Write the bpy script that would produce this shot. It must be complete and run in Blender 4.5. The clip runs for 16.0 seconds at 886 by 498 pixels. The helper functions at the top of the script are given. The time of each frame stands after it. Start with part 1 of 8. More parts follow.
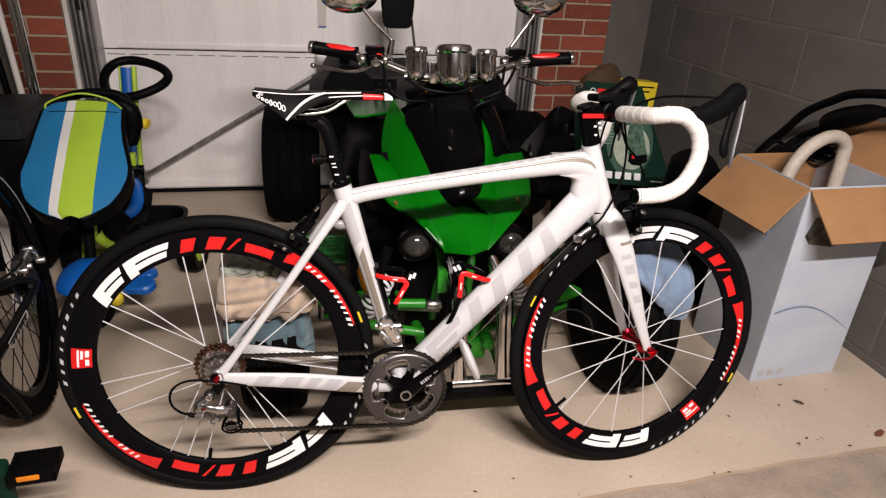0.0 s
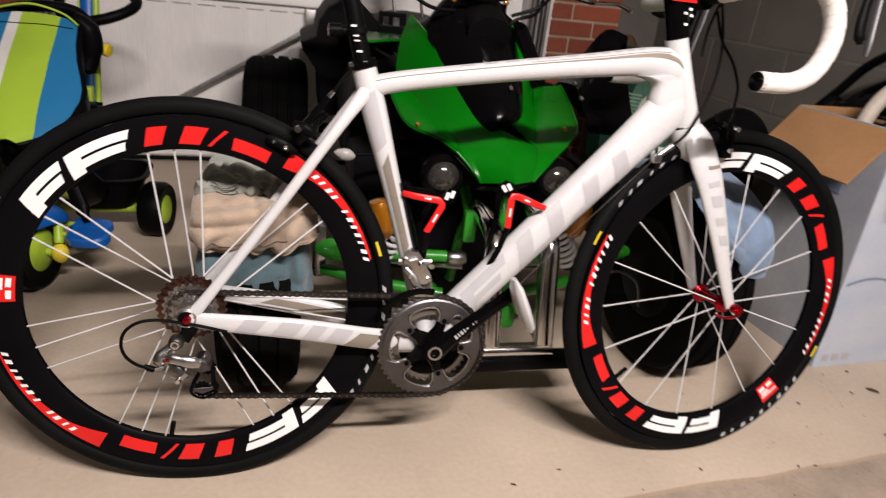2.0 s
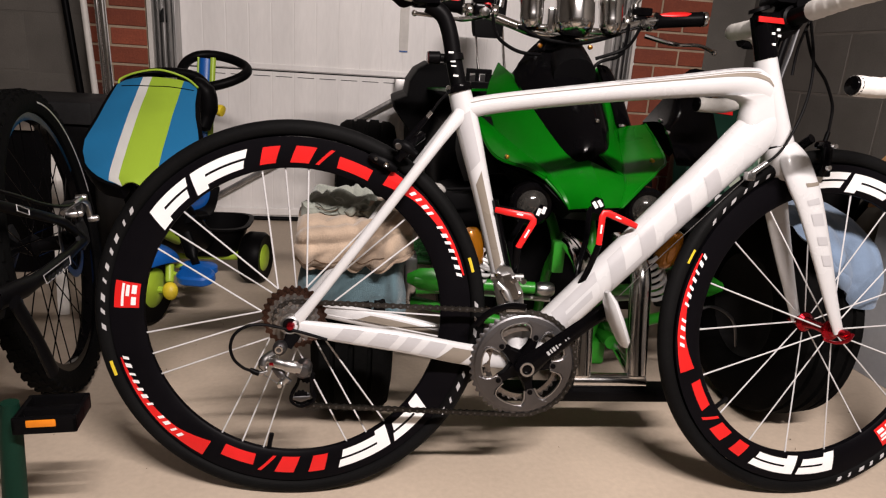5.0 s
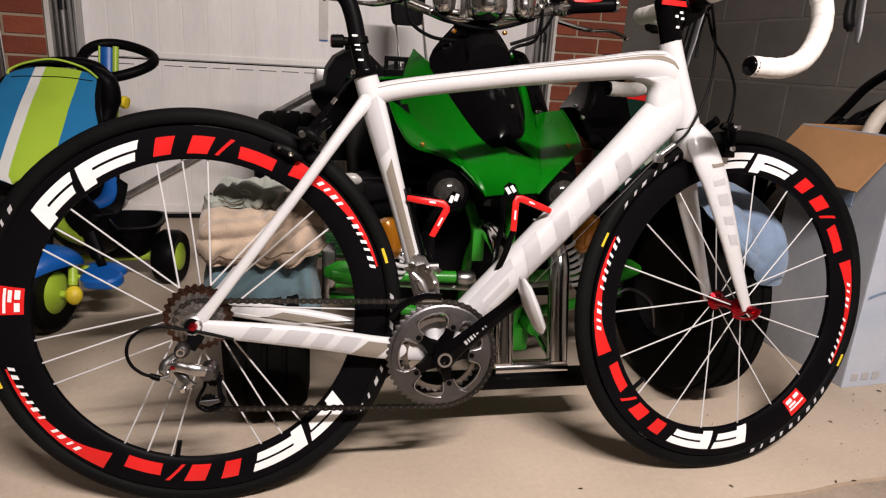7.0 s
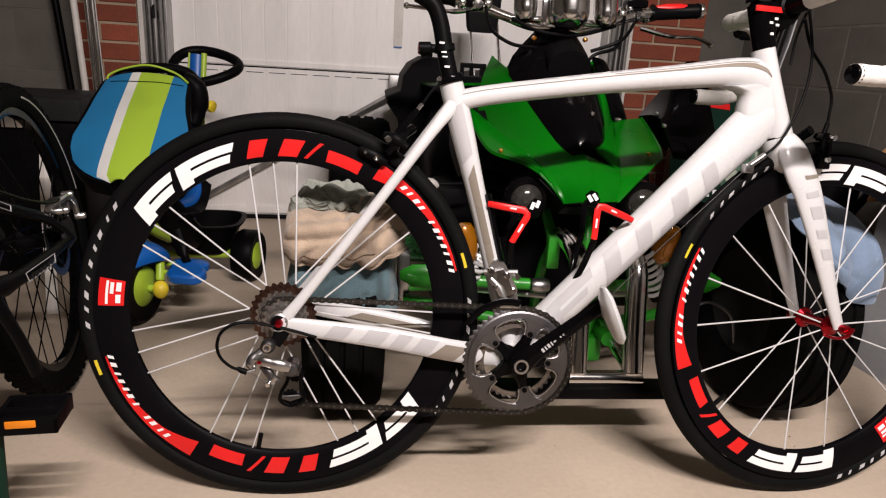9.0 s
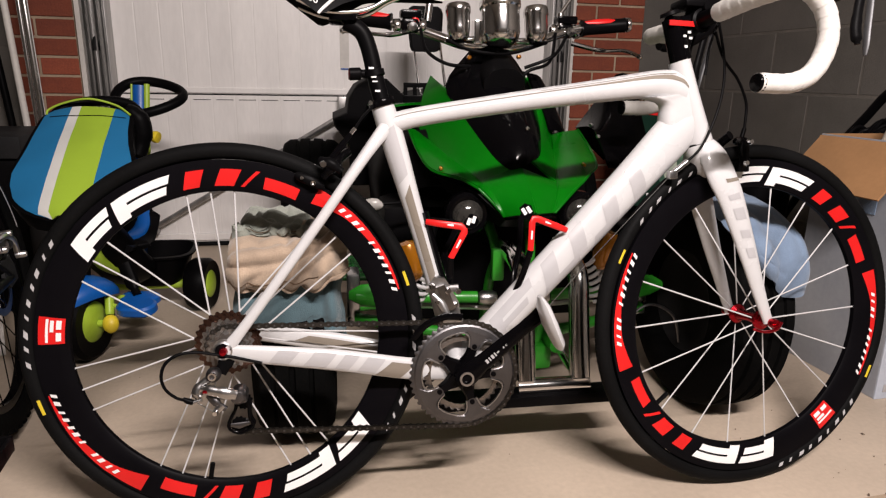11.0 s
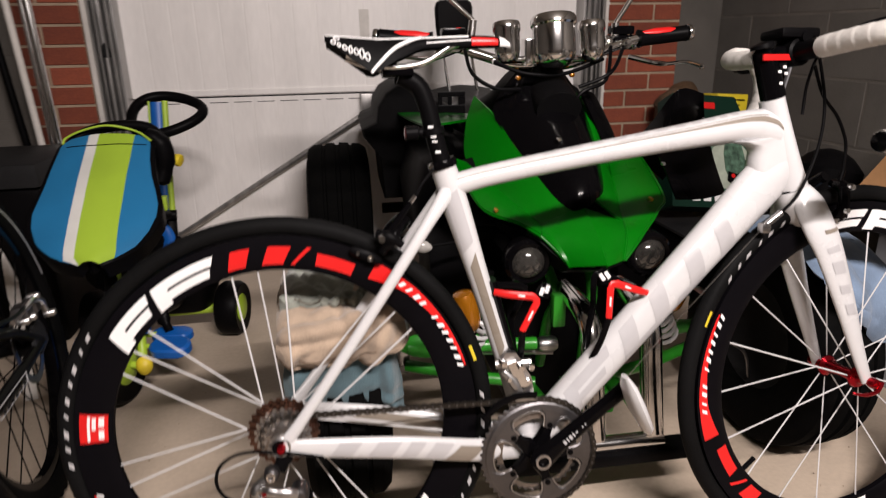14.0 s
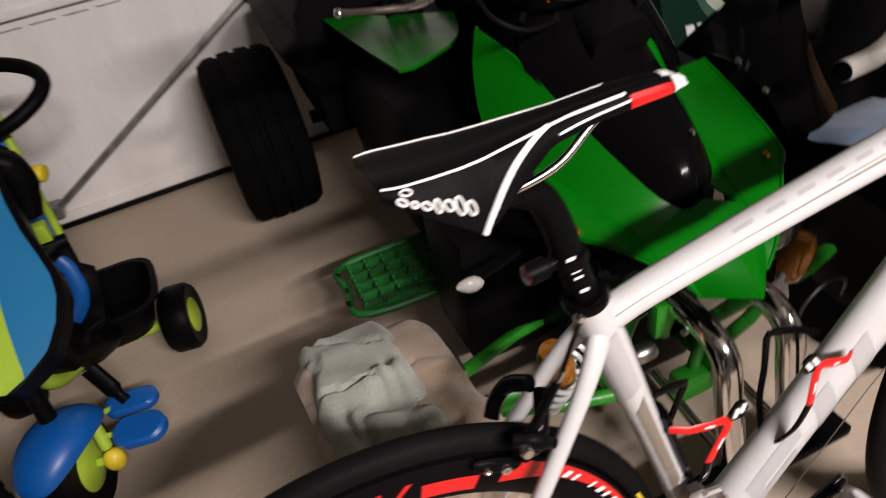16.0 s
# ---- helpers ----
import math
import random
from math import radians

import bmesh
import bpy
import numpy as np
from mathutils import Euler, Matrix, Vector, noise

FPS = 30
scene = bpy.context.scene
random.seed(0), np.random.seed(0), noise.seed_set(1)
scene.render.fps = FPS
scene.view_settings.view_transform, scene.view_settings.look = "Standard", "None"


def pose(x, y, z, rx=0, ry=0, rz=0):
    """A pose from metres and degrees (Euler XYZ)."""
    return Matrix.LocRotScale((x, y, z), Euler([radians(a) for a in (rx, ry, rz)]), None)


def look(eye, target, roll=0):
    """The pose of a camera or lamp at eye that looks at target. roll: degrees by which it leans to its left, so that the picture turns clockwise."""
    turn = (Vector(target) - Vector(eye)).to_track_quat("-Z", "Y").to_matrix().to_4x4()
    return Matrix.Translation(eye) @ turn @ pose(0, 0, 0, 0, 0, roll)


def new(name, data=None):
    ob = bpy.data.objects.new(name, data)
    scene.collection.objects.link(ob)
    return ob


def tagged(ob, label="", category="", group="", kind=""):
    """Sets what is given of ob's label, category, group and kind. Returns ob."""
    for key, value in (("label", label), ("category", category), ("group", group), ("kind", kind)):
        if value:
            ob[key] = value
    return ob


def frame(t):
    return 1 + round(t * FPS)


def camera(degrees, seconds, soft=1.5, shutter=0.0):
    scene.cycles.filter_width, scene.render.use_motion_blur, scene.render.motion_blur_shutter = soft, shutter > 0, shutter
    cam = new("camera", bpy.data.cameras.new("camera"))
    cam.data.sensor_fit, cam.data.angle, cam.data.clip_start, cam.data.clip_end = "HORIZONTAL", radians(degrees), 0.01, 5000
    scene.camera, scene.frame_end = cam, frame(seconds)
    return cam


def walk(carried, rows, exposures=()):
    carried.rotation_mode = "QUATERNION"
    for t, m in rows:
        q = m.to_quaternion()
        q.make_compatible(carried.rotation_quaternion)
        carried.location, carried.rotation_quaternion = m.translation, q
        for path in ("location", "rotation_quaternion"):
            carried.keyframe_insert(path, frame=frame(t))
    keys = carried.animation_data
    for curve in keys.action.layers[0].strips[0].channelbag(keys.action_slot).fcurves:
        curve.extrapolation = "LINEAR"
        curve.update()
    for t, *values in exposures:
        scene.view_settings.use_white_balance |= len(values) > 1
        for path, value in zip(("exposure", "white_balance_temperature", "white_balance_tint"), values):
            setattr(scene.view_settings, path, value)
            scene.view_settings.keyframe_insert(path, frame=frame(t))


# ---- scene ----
cam = camera(69.0, 16.0, soft=1.2, shutter=0.5)
ROWS = [
    (0, -0.2899, 0.0890, 1.1946, 64.392, -3.152, -12.334),
    (0.5, -0.2788, 0.1066, 1.1710, 65.217, -2.063, -11.672),
    (1, -0.3462, 0.2635, 1.1361, 63.386, -2.876, -15.285),
    (1.5, -0.3199, 0.3108, 1.0542, 61.981, -3.734, -15.364),
    (2, -0.3561, 0.3180, 0.8735, 66.877, -5.752, -14.436),
    (2.5, -0.3911, 0.3285, 0.7950, 73.186, -6.553, -12.862),
    (3, -0.4120, 0.3231, 0.7874, 74.034, -5.847, -12.393),
    (3.5, -0.4015, 0.2840, 0.7800, 73.570, -4.720, -9.230),
    (6, -0.3697, 0.2551, 0.7733, 73.750, -3.526, -7.914),
    (6.5, -0.3474, 0.2619, 0.7745, 73.199, -3.263, -12.507),
    (7, -0.3398, 0.2761, 0.7632, 73.364, -3.327, -13.771),
    (7.5, -0.3457, 0.2768, 0.7745, 72.799, -2.339, -8.973),
    (8, -0.3778, 0.2765, 0.7654, 73.423, -3.103, -8.572),
    (8.5, -0.3896, 0.2812, 0.7665, 73.287, -3.465, -8.539),
    (9, -0.3747, 0.2766, 0.7616, 73.584, -3.412, -8.254),
    (9.5, -0.3822, 0.2781, 0.7656, 73.655, -3.295, -8.582),
    (10, -0.3323, 0.2461, 0.7761, 73.679, -1.895, -10.240),
    (12.5, -0.3344, 0.2494, 0.7699, 77.243, -1.639, -13.115),
    (13, -0.3252, 0.2614, 0.7675, 77.010, -2.072, -12.960),
    (13.5, -0.3638, 0.2682, 0.7776, 75.223, -2.239, -9.913),
    (14, -0.3920, 0.4146, 0.9177, 71.536, 0.812, -11.480),
    (14.5, -0.4169, 0.5172, 1.1221, 62.457, 1.442, -17.854),
    (15, -0.3952, 0.6505, 1.1689, 58.006, 4.363, -19.305),
    (15.5, -0.3735, 0.8462, 1.1782, 55.975, 7.945, -17.371),
    (16, -0.4524, 1.0094, 1.1465, 51.242, 8.528, -25.857),
]
walk(cam, [(t, pose(x, y, z, rx, ry, rz)) for t, x, y, z, rx, ry, rz in ROWS], exposures=[(0.0, 0.04), (14.0, 0.04), (15.0, -0.03), (15.5, -0.03), (16.0, -0.03)])

# ---- world and lights ----
world = bpy.data.worlds.new("night")
scene.world = world
world.use_nodes = True
world.node_tree.nodes["Background"].inputs[0].default_value = (0.05, 0.05, 0.06, 1)
world.node_tree.nodes["Background"].inputs[1].default_value = 0.3
LAMP = (0.12, -0.27, 2.03)


def area(name, at, target, sx, sy, watts, colour):
    lamp = bpy.data.lights.new(name, "AREA")
    lamp.shape, lamp.size, lamp.size_y, lamp.energy, lamp.color = "RECTANGLE", sx, sy, watts, colour
    ob = new(name, lamp)
    ob.matrix_world = look(at, target)
    return ob


area("ceiling_batten_light", LAMP, (LAMP[0], LAMP[1] + 1.0, LAMP[2] - 1.2), 1.0, 0.045, 97, (1.0, 0.895, 0.865))


# ---- materials ----
def mat(name, col, rough=0.5, metal=0.0, vary=0.12, scale=8.0, bump=0.0, bscale=60.0, coat=0.0, spec=None, col2=None, stretch=None, sheen=0.0, piece=0.0):
    """A surface with variation at two scales, in object coordinates in metres."""
    m = bpy.data.materials.new(name)
    m.use_nodes = True
    nt = m.node_tree
    b = nt.nodes["Principled BSDF"]
    b.inputs["Roughness"].default_value, b.inputs["Metallic"].default_value = rough, metal
    b.inputs["Coat Weight"].default_value, b.inputs["Coat Roughness"].default_value = coat, 0.08
    b.inputs["Specular IOR Level"].default_value = (0.045 if max(col[:3]) < 0.03 else 0.5) if spec is None else spec
    b.inputs["Sheen Weight"].default_value = sheen
    co = nt.nodes.new("ShaderNodeTexCoord")
    src = co.outputs["Object"]
    if stretch:
        mp = nt.nodes.new("ShaderNodeMapping")
        mp.inputs["Scale"].default_value = stretch
        nt.links.new(src, mp.inputs[0])
        src = mp.outputs[0]
    col = tuple(col) + ((1,) if len(col) == 3 else ())
    big, fine = nt.nodes.new("ShaderNodeTexNoise"), nt.nodes.new("ShaderNodeTexNoise")
    for n, s, dtl in ((big, scale, 4), (fine, bscale, 6)):
        nt.links.new(src, n.inputs["Vector"])
        n.inputs["Scale"].default_value, n.inputs["Detail"].default_value = s, dtl
    mix = nt.nodes.new("ShaderNodeMix")
    mix.data_type = "RGBA"
    dark = tuple(c * (1 - vary * 2) for c in col[:3]) + (1,) if col2 is None else tuple(col2)[:3] + (1,)
    mix.inputs[6].default_value, mix.inputs[7].default_value = dark, col
    ramp = nt.nodes.new("ShaderNodeMapRange")
    ramp.inputs[1].default_value, ramp.inputs[2].default_value = 0.32, 0.62
    nt.links.new(big.outputs[0], ramp.inputs[0])
    nt.links.new(ramp.outputs[0], mix.inputs[0])
    mul = nt.nodes.new("ShaderNodeMix")
    mul.data_type, mul.blend_type = "RGBA", "MULTIPLY"
    mul.inputs[0].default_value = 1.0
    grain = nt.nodes.new("ShaderNodeMapRange")
    grain.inputs[1].default_value, grain.inputs[2].default_value = 0.25, 0.75
    grain.inputs[3].default_value, grain.inputs[4].default_value = 1 - vary, 1 + vary * 0.4
    nt.links.new(fine.outputs[0], grain.inputs[0])
    nt.links.new(mix.outputs[2], mul.inputs[6])
    nt.links.new(grain.outputs[0], mul.inputs[7])
    last = mul.outputs[2]
    if piece:
        oi = nt.nodes.new("ShaderNodeObjectInfo")
        pr = nt.nodes.new("ShaderNodeMapRange")
        pr.inputs[3].default_value, pr.inputs[4].default_value = 1 - piece, 1 + piece * 0.5
        pm = nt.nodes.new("ShaderNodeMix")
        pm.data_type, pm.blend_type = "RGBA", "MULTIPLY"
        pm.inputs[0].default_value = 1.0
        nt.links.new(oi.outputs["Random"], pr.inputs[0])
        nt.links.new(last, pm.inputs[6])
        nt.links.new(pr.outputs[0], pm.inputs[7])
        last = pm.outputs[2]
    nt.links.new(last, b.inputs["Base Color"])
    if vary:
        rr = nt.nodes.new("ShaderNodeMapRange")
        rr.inputs[3].default_value, rr.inputs[4].default_value = max(0.03, rough - 0.1), min(1, rough + 0.1)
        nt.links.new(big.outputs[0], rr.inputs[0])
        nt.links.new(rr.outputs[0], b.inputs["Roughness"])
    if bump:
        bp = nt.nodes.new("ShaderNodeBump")
        bp.inputs["Strength"].default_value, bp.inputs["Distance"].default_value = 1.0, bump
        nt.links.new(fine.outputs[0], bp.inputs["Height"])
        nt.links.new(bp.outputs[0], b.inputs["Normal"])
    return m


WHITE_PAINT = mat("white_gloss_paint", (0.555, 0.555, 0.56), 0.28, vary=0.02, coat=0.5)
GREY_DECAL = mat("pale_grey_decal", (0.43, 0.425, 0.435), 0.3, vary=0.03, coat=0.4)
TAUPE_DECAL = mat("taupe_decal", (0.22, 0.19, 0.155), 0.3, vary=0.05, coat=0.4)
RUBBER = mat("road_tyre_rubber", (0.006, 0.006, 0.0062), 0.6, vary=0.15, bscale=200, bump=0.0004)
KNOB_RUBBER = mat("knobbly_rubber", (0.0035, 0.0035, 0.0035), 0.88, vary=0.2, bscale=120, bump=0.001)
CARBON = mat("matt_black_rim", (0.0036, 0.0032, 0.0042), 0.42, vary=0.1)
BLACK = mat("black_plastic", (0.0032, 0.003, 0.0034), 0.42, vary=0.12, bscale=150)
BLACK_GLOSS = mat("black_gloss_plastic", (0.0022, 0.002, 0.0024), 0.13, vary=0.05, spec=0.07)
BLACK_MATT = mat("black_leather", (0.0036, 0.0034, 0.0038), 0.5, vary=0.15, bscale=300, bump=0.0003)
MOULDING = mat("matt_black_moulding", (0.0036, 0.0034, 0.0038), 0.58, vary=0.12, bscale=150, bump=0.0002)
LEVER_GREY = mat("dull_grey_lever", (0.10, 0.10, 0.105), 0.45, metal=0.5, vary=0.1)
DARK_GREY = mat("dark_grey_plastic", (0.022, 0.022, 0.023), 0.5, vary=0.15, bscale=180, bump=0.0003)
RED = mat("red_decal", (0.68, 0.012, 0.012), 0.35, vary=0.06)
WHITE = mat("white_decal", (0.82, 0.82, 0.82), 0.4, vary=0.02)
YELLOW = mat("yellow_plastic", (0.72, 0.55, 0.03), 0.45, vary=0.08)
TAPE = mat("white_bar_tape", (0.64, 0.62, 0.585), 0.65, vary=0.08, bscale=140, bump=0.0006)
CHROME = mat("chrome", (0.78, 0.77, 0.76), 0.14, metal=1.0, vary=0.04)
ALLOY = mat("satin_alloy", (0.56, 0.555, 0.555), 0.3, metal=1.0, vary=0.1, bscale=120)
DARK_ALLOY = mat("grey_anodised_alloy", (0.17, 0.165, 0.17), 0.40, metal=1.0, vary=0.12)
CHAIN = mat("oily_steel", (0.30, 0.27, 0.235), 0.3, metal=0.95, vary=0.3, bscale=300)
DARK_CHAIN = mat("black_oiled_steel", (0.075, 0.068, 0.06), 0.38, metal=0.9, vary=0.3, bscale=300)
COG_STEEL = mat("bright_worn_steel", (0.34, 0.30, 0.27), 0.26, metal=0.85, vary=0.25, bscale=300)
RUST_STEEL = mat("oily_brown_sprocket", (0.22, 0.12, 0.088), 0.28, metal=0.95, vary=0.3, bscale=250)
RED_ANO = mat("red_anodised", (0.42, 0.01, 0.02), 0.22, metal=0.9, vary=0.05)
GREEN = mat("green_fairing_plastic", (0.0006, 0.122, 0.0022), 0.3, vary=0.06, coat=0.04, scale=3, spec=0.22)
GREEN_FRAME = mat("green_painted_steel", (0.022, 0.26, 0.015), 0.38, vary=0.15, scale=14, coat=0.2)
LAMP_RED = mat("dark_red_lens", (0.045, 0.003, 0.005), 0.15, vary=0.1, coat=0.4)
GOLD = mat("gold_anodised", (0.62, 0.33, 0.05), 0.25, metal=0.9, vary=0.08)
AMBER = mat("amber_gold_anodised", (0.36, 0.13, 0.006), 0.2, metal=0.35, vary=0.08, coat=0.5)
PRINT_DIM = mat("dim_olive_print", (0.11, 0.105, 0.085), 0.6, vary=0.5, scale=30)
FOOT_GREEN = mat("scuffed_green_plastic", (0.008, 0.14, 0.018), 0.5, vary=0.3, scale=20, bump=0.0006)
LENS = mat("clear_lamp_lens", (0.035, 0.033, 0.03), 0.08, vary=0.25, scale=40, coat=0.8)
INDICATOR = mat("clear_indicator_lens", (0.55, 0.53, 0.50), 0.2, vary=0.1, coat=0.5)
BLUE_PLASTIC = mat("blue_plastic", (0.003, 0.09, 0.37), 0.4, vary=0.05)
BLUE_CLOTH = mat("blue_fabric", (0.004, 0.15, 0.345), 0.8, vary=0.06, bscale=500, bump=0.0004)
LIME_CLOTH = mat("lime_fabric", (0.33, 0.50, 0.03), 0.8, vary=0.06, bscale=500, bump=0.0004)
WHITE_CLOTH = mat("white_fabric", (0.66, 0.66, 0.63), 0.8, vary=0.06, bscale=500, bump=0.0004)
LIME = mat("lime_plastic", (0.36, 0.52, 0.04), 0.42, vary=0.06)
BEIGE_TOWEL = mat("beige_towel", (0.44, 0.335, 0.245), 0.95, vary=0.14, scale=18, bscale=420, bump=0.0016, sheen=0.3)
SAGE_TOWEL = mat("sage_grey_towel", (0.30, 0.32, 0.275), 0.95, vary=0.14, scale=18, bscale=420, bump=0.0016, sheen=0.3)
TEAL_TOWEL = mat("teal_towel", (0.09, 0.155, 0.18), 0.95, vary=0.12, scale=18, bscale=420, bump=0.0016, sheen=0.3)
DENIM = mat("pale_blue_cloth", (0.18, 0.255, 0.37), 0.9, vary=0.14, scale=12, bscale=500, bump=0.0008, sheen=0.2)
CARDBOARD = mat("brown_cardboard", (0.33, 0.172, 0.072), 0.8, vary=0.08, bscale=90, stretch=(1, 1, 6))
DOOR_WHITE = mat("white_door_steel", (0.88, 0.855, 0.835), 0.42, vary=0.05, scale=2.5, bscale=30, stretch=(3, 1, 0.6))
TRIM_WHITE = mat("white_trim_paint", (0.66, 0.63, 0.59), 0.5, vary=0.07)
STEEL = mat("galvanised_steel", (0.42, 0.41, 0.40), 0.38, metal=0.8, vary=0.22, scale=22, stretch=(1, 1, 0.15))
BRICK = mat("red_brick", (0.27, 0.065, 0.032), 0.85, vary=0.22, scale=16, bscale=140, bump=0.0015, piece=0.35, col2=(0.22, 0.050, 0.026))
MORTAR = mat("mortar", (0.42, 0.32, 0.225), 0.95, vary=0.15, bscale=160, bump=0.001)
BLOCK = mat("grey_concrete_block", (0.127, 0.116, 0.103), 0.93, vary=0.12, scale=5, bscale=210, bump=0.0011, piece=0.1)
BLOCK_MORTAR = mat("grey_block_mortar", (0.150, 0.134, 0.116), 0.95, vary=0.14, bscale=160, bump=0.001)
CONCRETE = mat("concrete_floor", (0.535, 0.440, 0.344), 0.62, vary=0.09, scale=2.2, bscale=85, bump=0.0006)
CONCRETE_ROUGH = mat("rough_concrete", (0.345, 0.277, 0.213), 0.8, vary=0.16, scale=7, bscale=120, bump=0.0014)
LEAF_RED = mat("russet_leaf", (0.20, 0.07, 0.03), 0.7, vary=0.25)
# for the unseen ceiling; its tone sets how much lamp light bounces back
CEILING_BOUNCE = mat("ceiling_bounce", (0.36, 0.34, 0.31), 0.9, vary=0.04)
LEAF_BROWN = mat("dead_leaf", (0.10, 0.055, 0.025), 0.8, vary=0.3)
CASE_GREEN = mat("dark_green_case", (0.005, 0.026, 0.016), 0.5, spec=0.12, vary=0.1, bscale=200, bump=0.0003)
PALE_GREEN = mat("pale_green_print", (0.19, 0.29, 0.22), 0.5, vary=0.25, scale=18)
PALE_GLOW = mat("pale_cream_green_print", (0.42, 0.47, 0.38), 0.5, vary=0.12, scale=18)
TOOL_GREEN = mat("mid_green_print", (0.10, 0.19, 0.13), 0.4, vary=0.3, scale=60)
TOOL_DIM = mat("dim_green_print", (0.045, 0.115, 0.075), 0.45, vary=0.2, scale=18)
HOSE = mat("off_white_hose", (0.50, 0.44, 0.37), 0.6, vary=0.12, scale=12)
YELLOW_CARD = mat("yellow_card", (0.72, 0.56, 0.02), 0.6, vary=0.05)
BOX_PRINT = mat("white_printed_card", (0.52, 0.555, 0.61), 0.5, vary=0.05, scale=3, col2=(0.41, 0.47, 0.57), stretch=(1, 1, 2.5))
BOX_GREY = mat("grey_printed_card", (0.36, 0.37, 0.39), 0.5, vary=0.08, scale=3, col2=(0.26, 0.28, 0.32))
ORANGE = mat("orange_reflector", (0.75, 0.22, 0.01), 0.3, vary=0.1)


def lamp_glow(name, col, strength):
    m = bpy.data.materials.new(name)
    m.use_nodes = True
    b = m.node_tree.nodes["Principled BSDF"]
    b.inputs["Emission Color"].default_value, b.inputs["Emission Strength"].default_value = col, strength
    return m


TUBE_GLOW = lamp_glow("fluorescent_tube", (1.0, 0.88, 0.75, 1), 6.0)


# ---- mesh helpers ----
class Shape:
    """Collects vertices and faces of one mesh."""

    def __init__(self):
        self.v, self.f = [], []

    def add(self, verts, faces):
        n = len(self.v)
        self.v += [tuple(p) for p in verts]
        self.f += [tuple(i + n for i in f) for f in faces]
        return self

    def put(self, other, m):
        return self.add([m @ Vector(p) for p in other.v], other.f)

    def rings(self, rings, closed=False, caps=True):
        """Joins loops of equal length, one after the other."""
        k, n = len(rings[0]), len(rings)
        faces = []
        for i in range(n if closed else n - 1):
            a, b = i * k, ((i + 1) % n) * k
            faces += [(a + j, a + (j + 1) % k, b + (j + 1) % k, b + j) for j in range(k)]
        if caps and not closed:
            faces += [tuple(range(k - 1, -1, -1)), tuple(range((n - 1) * k, n * k))]
        return self.add([p for r in rings for p in r], faces)

    def tube(self, points, radius, sides=10, up=(0, 1, 0), closed=False, caps=True):
        """A round or flat-sided tube; radius: a number, or for each point (across up, along up)."""
        pts = [Vector(p) for p in points]
        n, rings = len(pts), []
        for i, p in enumerate(pts):
            a = pts[i - 1] if i or closed else p
            b = pts[(i + 1) % n] if i < n - 1 or closed else p
            d = (b - a).normalized()
            s = Vector(up) - d * d.dot(Vector(up))
            s = (s if s.length > 1e-4 else d.orthogonal()).normalized()
            q = d.cross(s)
            r = radius[i] if isinstance(radius, (list, tuple)) else radius
            ra, rb = r if isinstance(r, (list, tuple)) else (r, r)
            rings.append([p + q * (ra * math.cos(t)) + s * (rb * math.sin(t)) for t in (2 * math.pi * j / sides for j in range(sides))])
        return self.rings(rings, closed, caps)

    def lathe(self, profile, sides=48, axis="y", at=(0, 0, 0), closed=True, arc=(0, 360)):
        """Turns a profile of (radius, along) about an axis."""
        full = arc[1] - arc[0] >= 360
        out = []
        for i in range(sides if full else sides + 1):
            t = radians(arc[0] + (arc[1] - arc[0]) * i / sides)
            c, s = math.cos(t), math.sin(t)
            ring = []
            for r, h in profile:
                p = {"y": (r * c, h, r * s), "x": (h, r * c, r * s), "z": (r * c, r * s, h)}[axis]
                ring.append((p[0] + at[0], p[1] + at[1], p[2] + at[2]))
            out.append(ring)
        k = len(profile)
        if closed:
            return self.rings(out, full, not full)
        faces = [(i * k + j, i * k + j + 1, ((i + 1) % len(out)) * k + j + 1, ((i + 1) % len(out)) * k + j) for i in range(len(out) - (0 if full else 1)) for j in range(k - 1)]
        return self.add([p for r in out for p in r], faces)

    def box(self, x0, x1, y0, y1, z0, z1, bevel=0.0, seg=2):
        bm = bmesh.new()
        bmesh.ops.create_cube(bm, size=1)
        for v in bm.verts:
            v.co = ((x0 + x1) / 2 + v.co.x * (x1 - x0), (y0 + y1) / 2 + v.co.y * (y1 - y0), (z0 + z1) / 2 + v.co.z * (z1 - z0))
        if bevel:
            bmesh.ops.bevel(bm, geom=bm.edges[:], offset=bevel, segments=seg, affect="EDGES", profile=0.6)
        bm.verts.index_update()
        self.add([v.co[:] for v in bm.verts], [[v.index for v in f.verts] for f in bm.faces])
        bm.free()
        return self

    def slab(self, outline, thick, place=None):
        """A plate: an outline of (a, b) in the xz plane, thickened along y, centred."""
        n, h = len(outline), thick / 2
        verts = [(a, -h, b) for a, b in outline] + [(a, h, b) for a, b in outline]
        faces = [tuple(range(n)), tuple(range(2 * n - 1, n - 1, -1))] + [(i, i + n, (i + 1) % n + n, (i + 1) % n) for i in range(n)]
        if place is not None:
            verts = [place @ Vector(p) for p in verts]
        return self.add(verts, faces)

    def sheet(self, grid, thick=0.004):
        """A thick sheet over a grid of points."""
        r, c = len(grid), len(grid[0])
        g = [[Vector(p) for p in row] for row in grid]
        back = []
        for i in range(r):
            for j in range(c):
                du = g[i][min(j + 1, c - 1)] - g[i][max(j - 1, 0)]
                dv = g[min(i + 1, r - 1)][j] - g[max(i - 1, 0)][j]
                nn = du.cross(dv)
                back.append(g[i][j] - (nn.normalized() * thick if nn.length > 1e-9 else Vector((0, thick, 0))))
        verts = [p for row in g for p in row] + back
        n = r * c
        faces = []
        for i in range(r - 1):
            for j in range(c - 1):
                a = i * c + j
                faces += [(a, a + 1, a + c + 1, a + c), (a + n, a + n + c, a + n + c + 1, a + n + 1)]
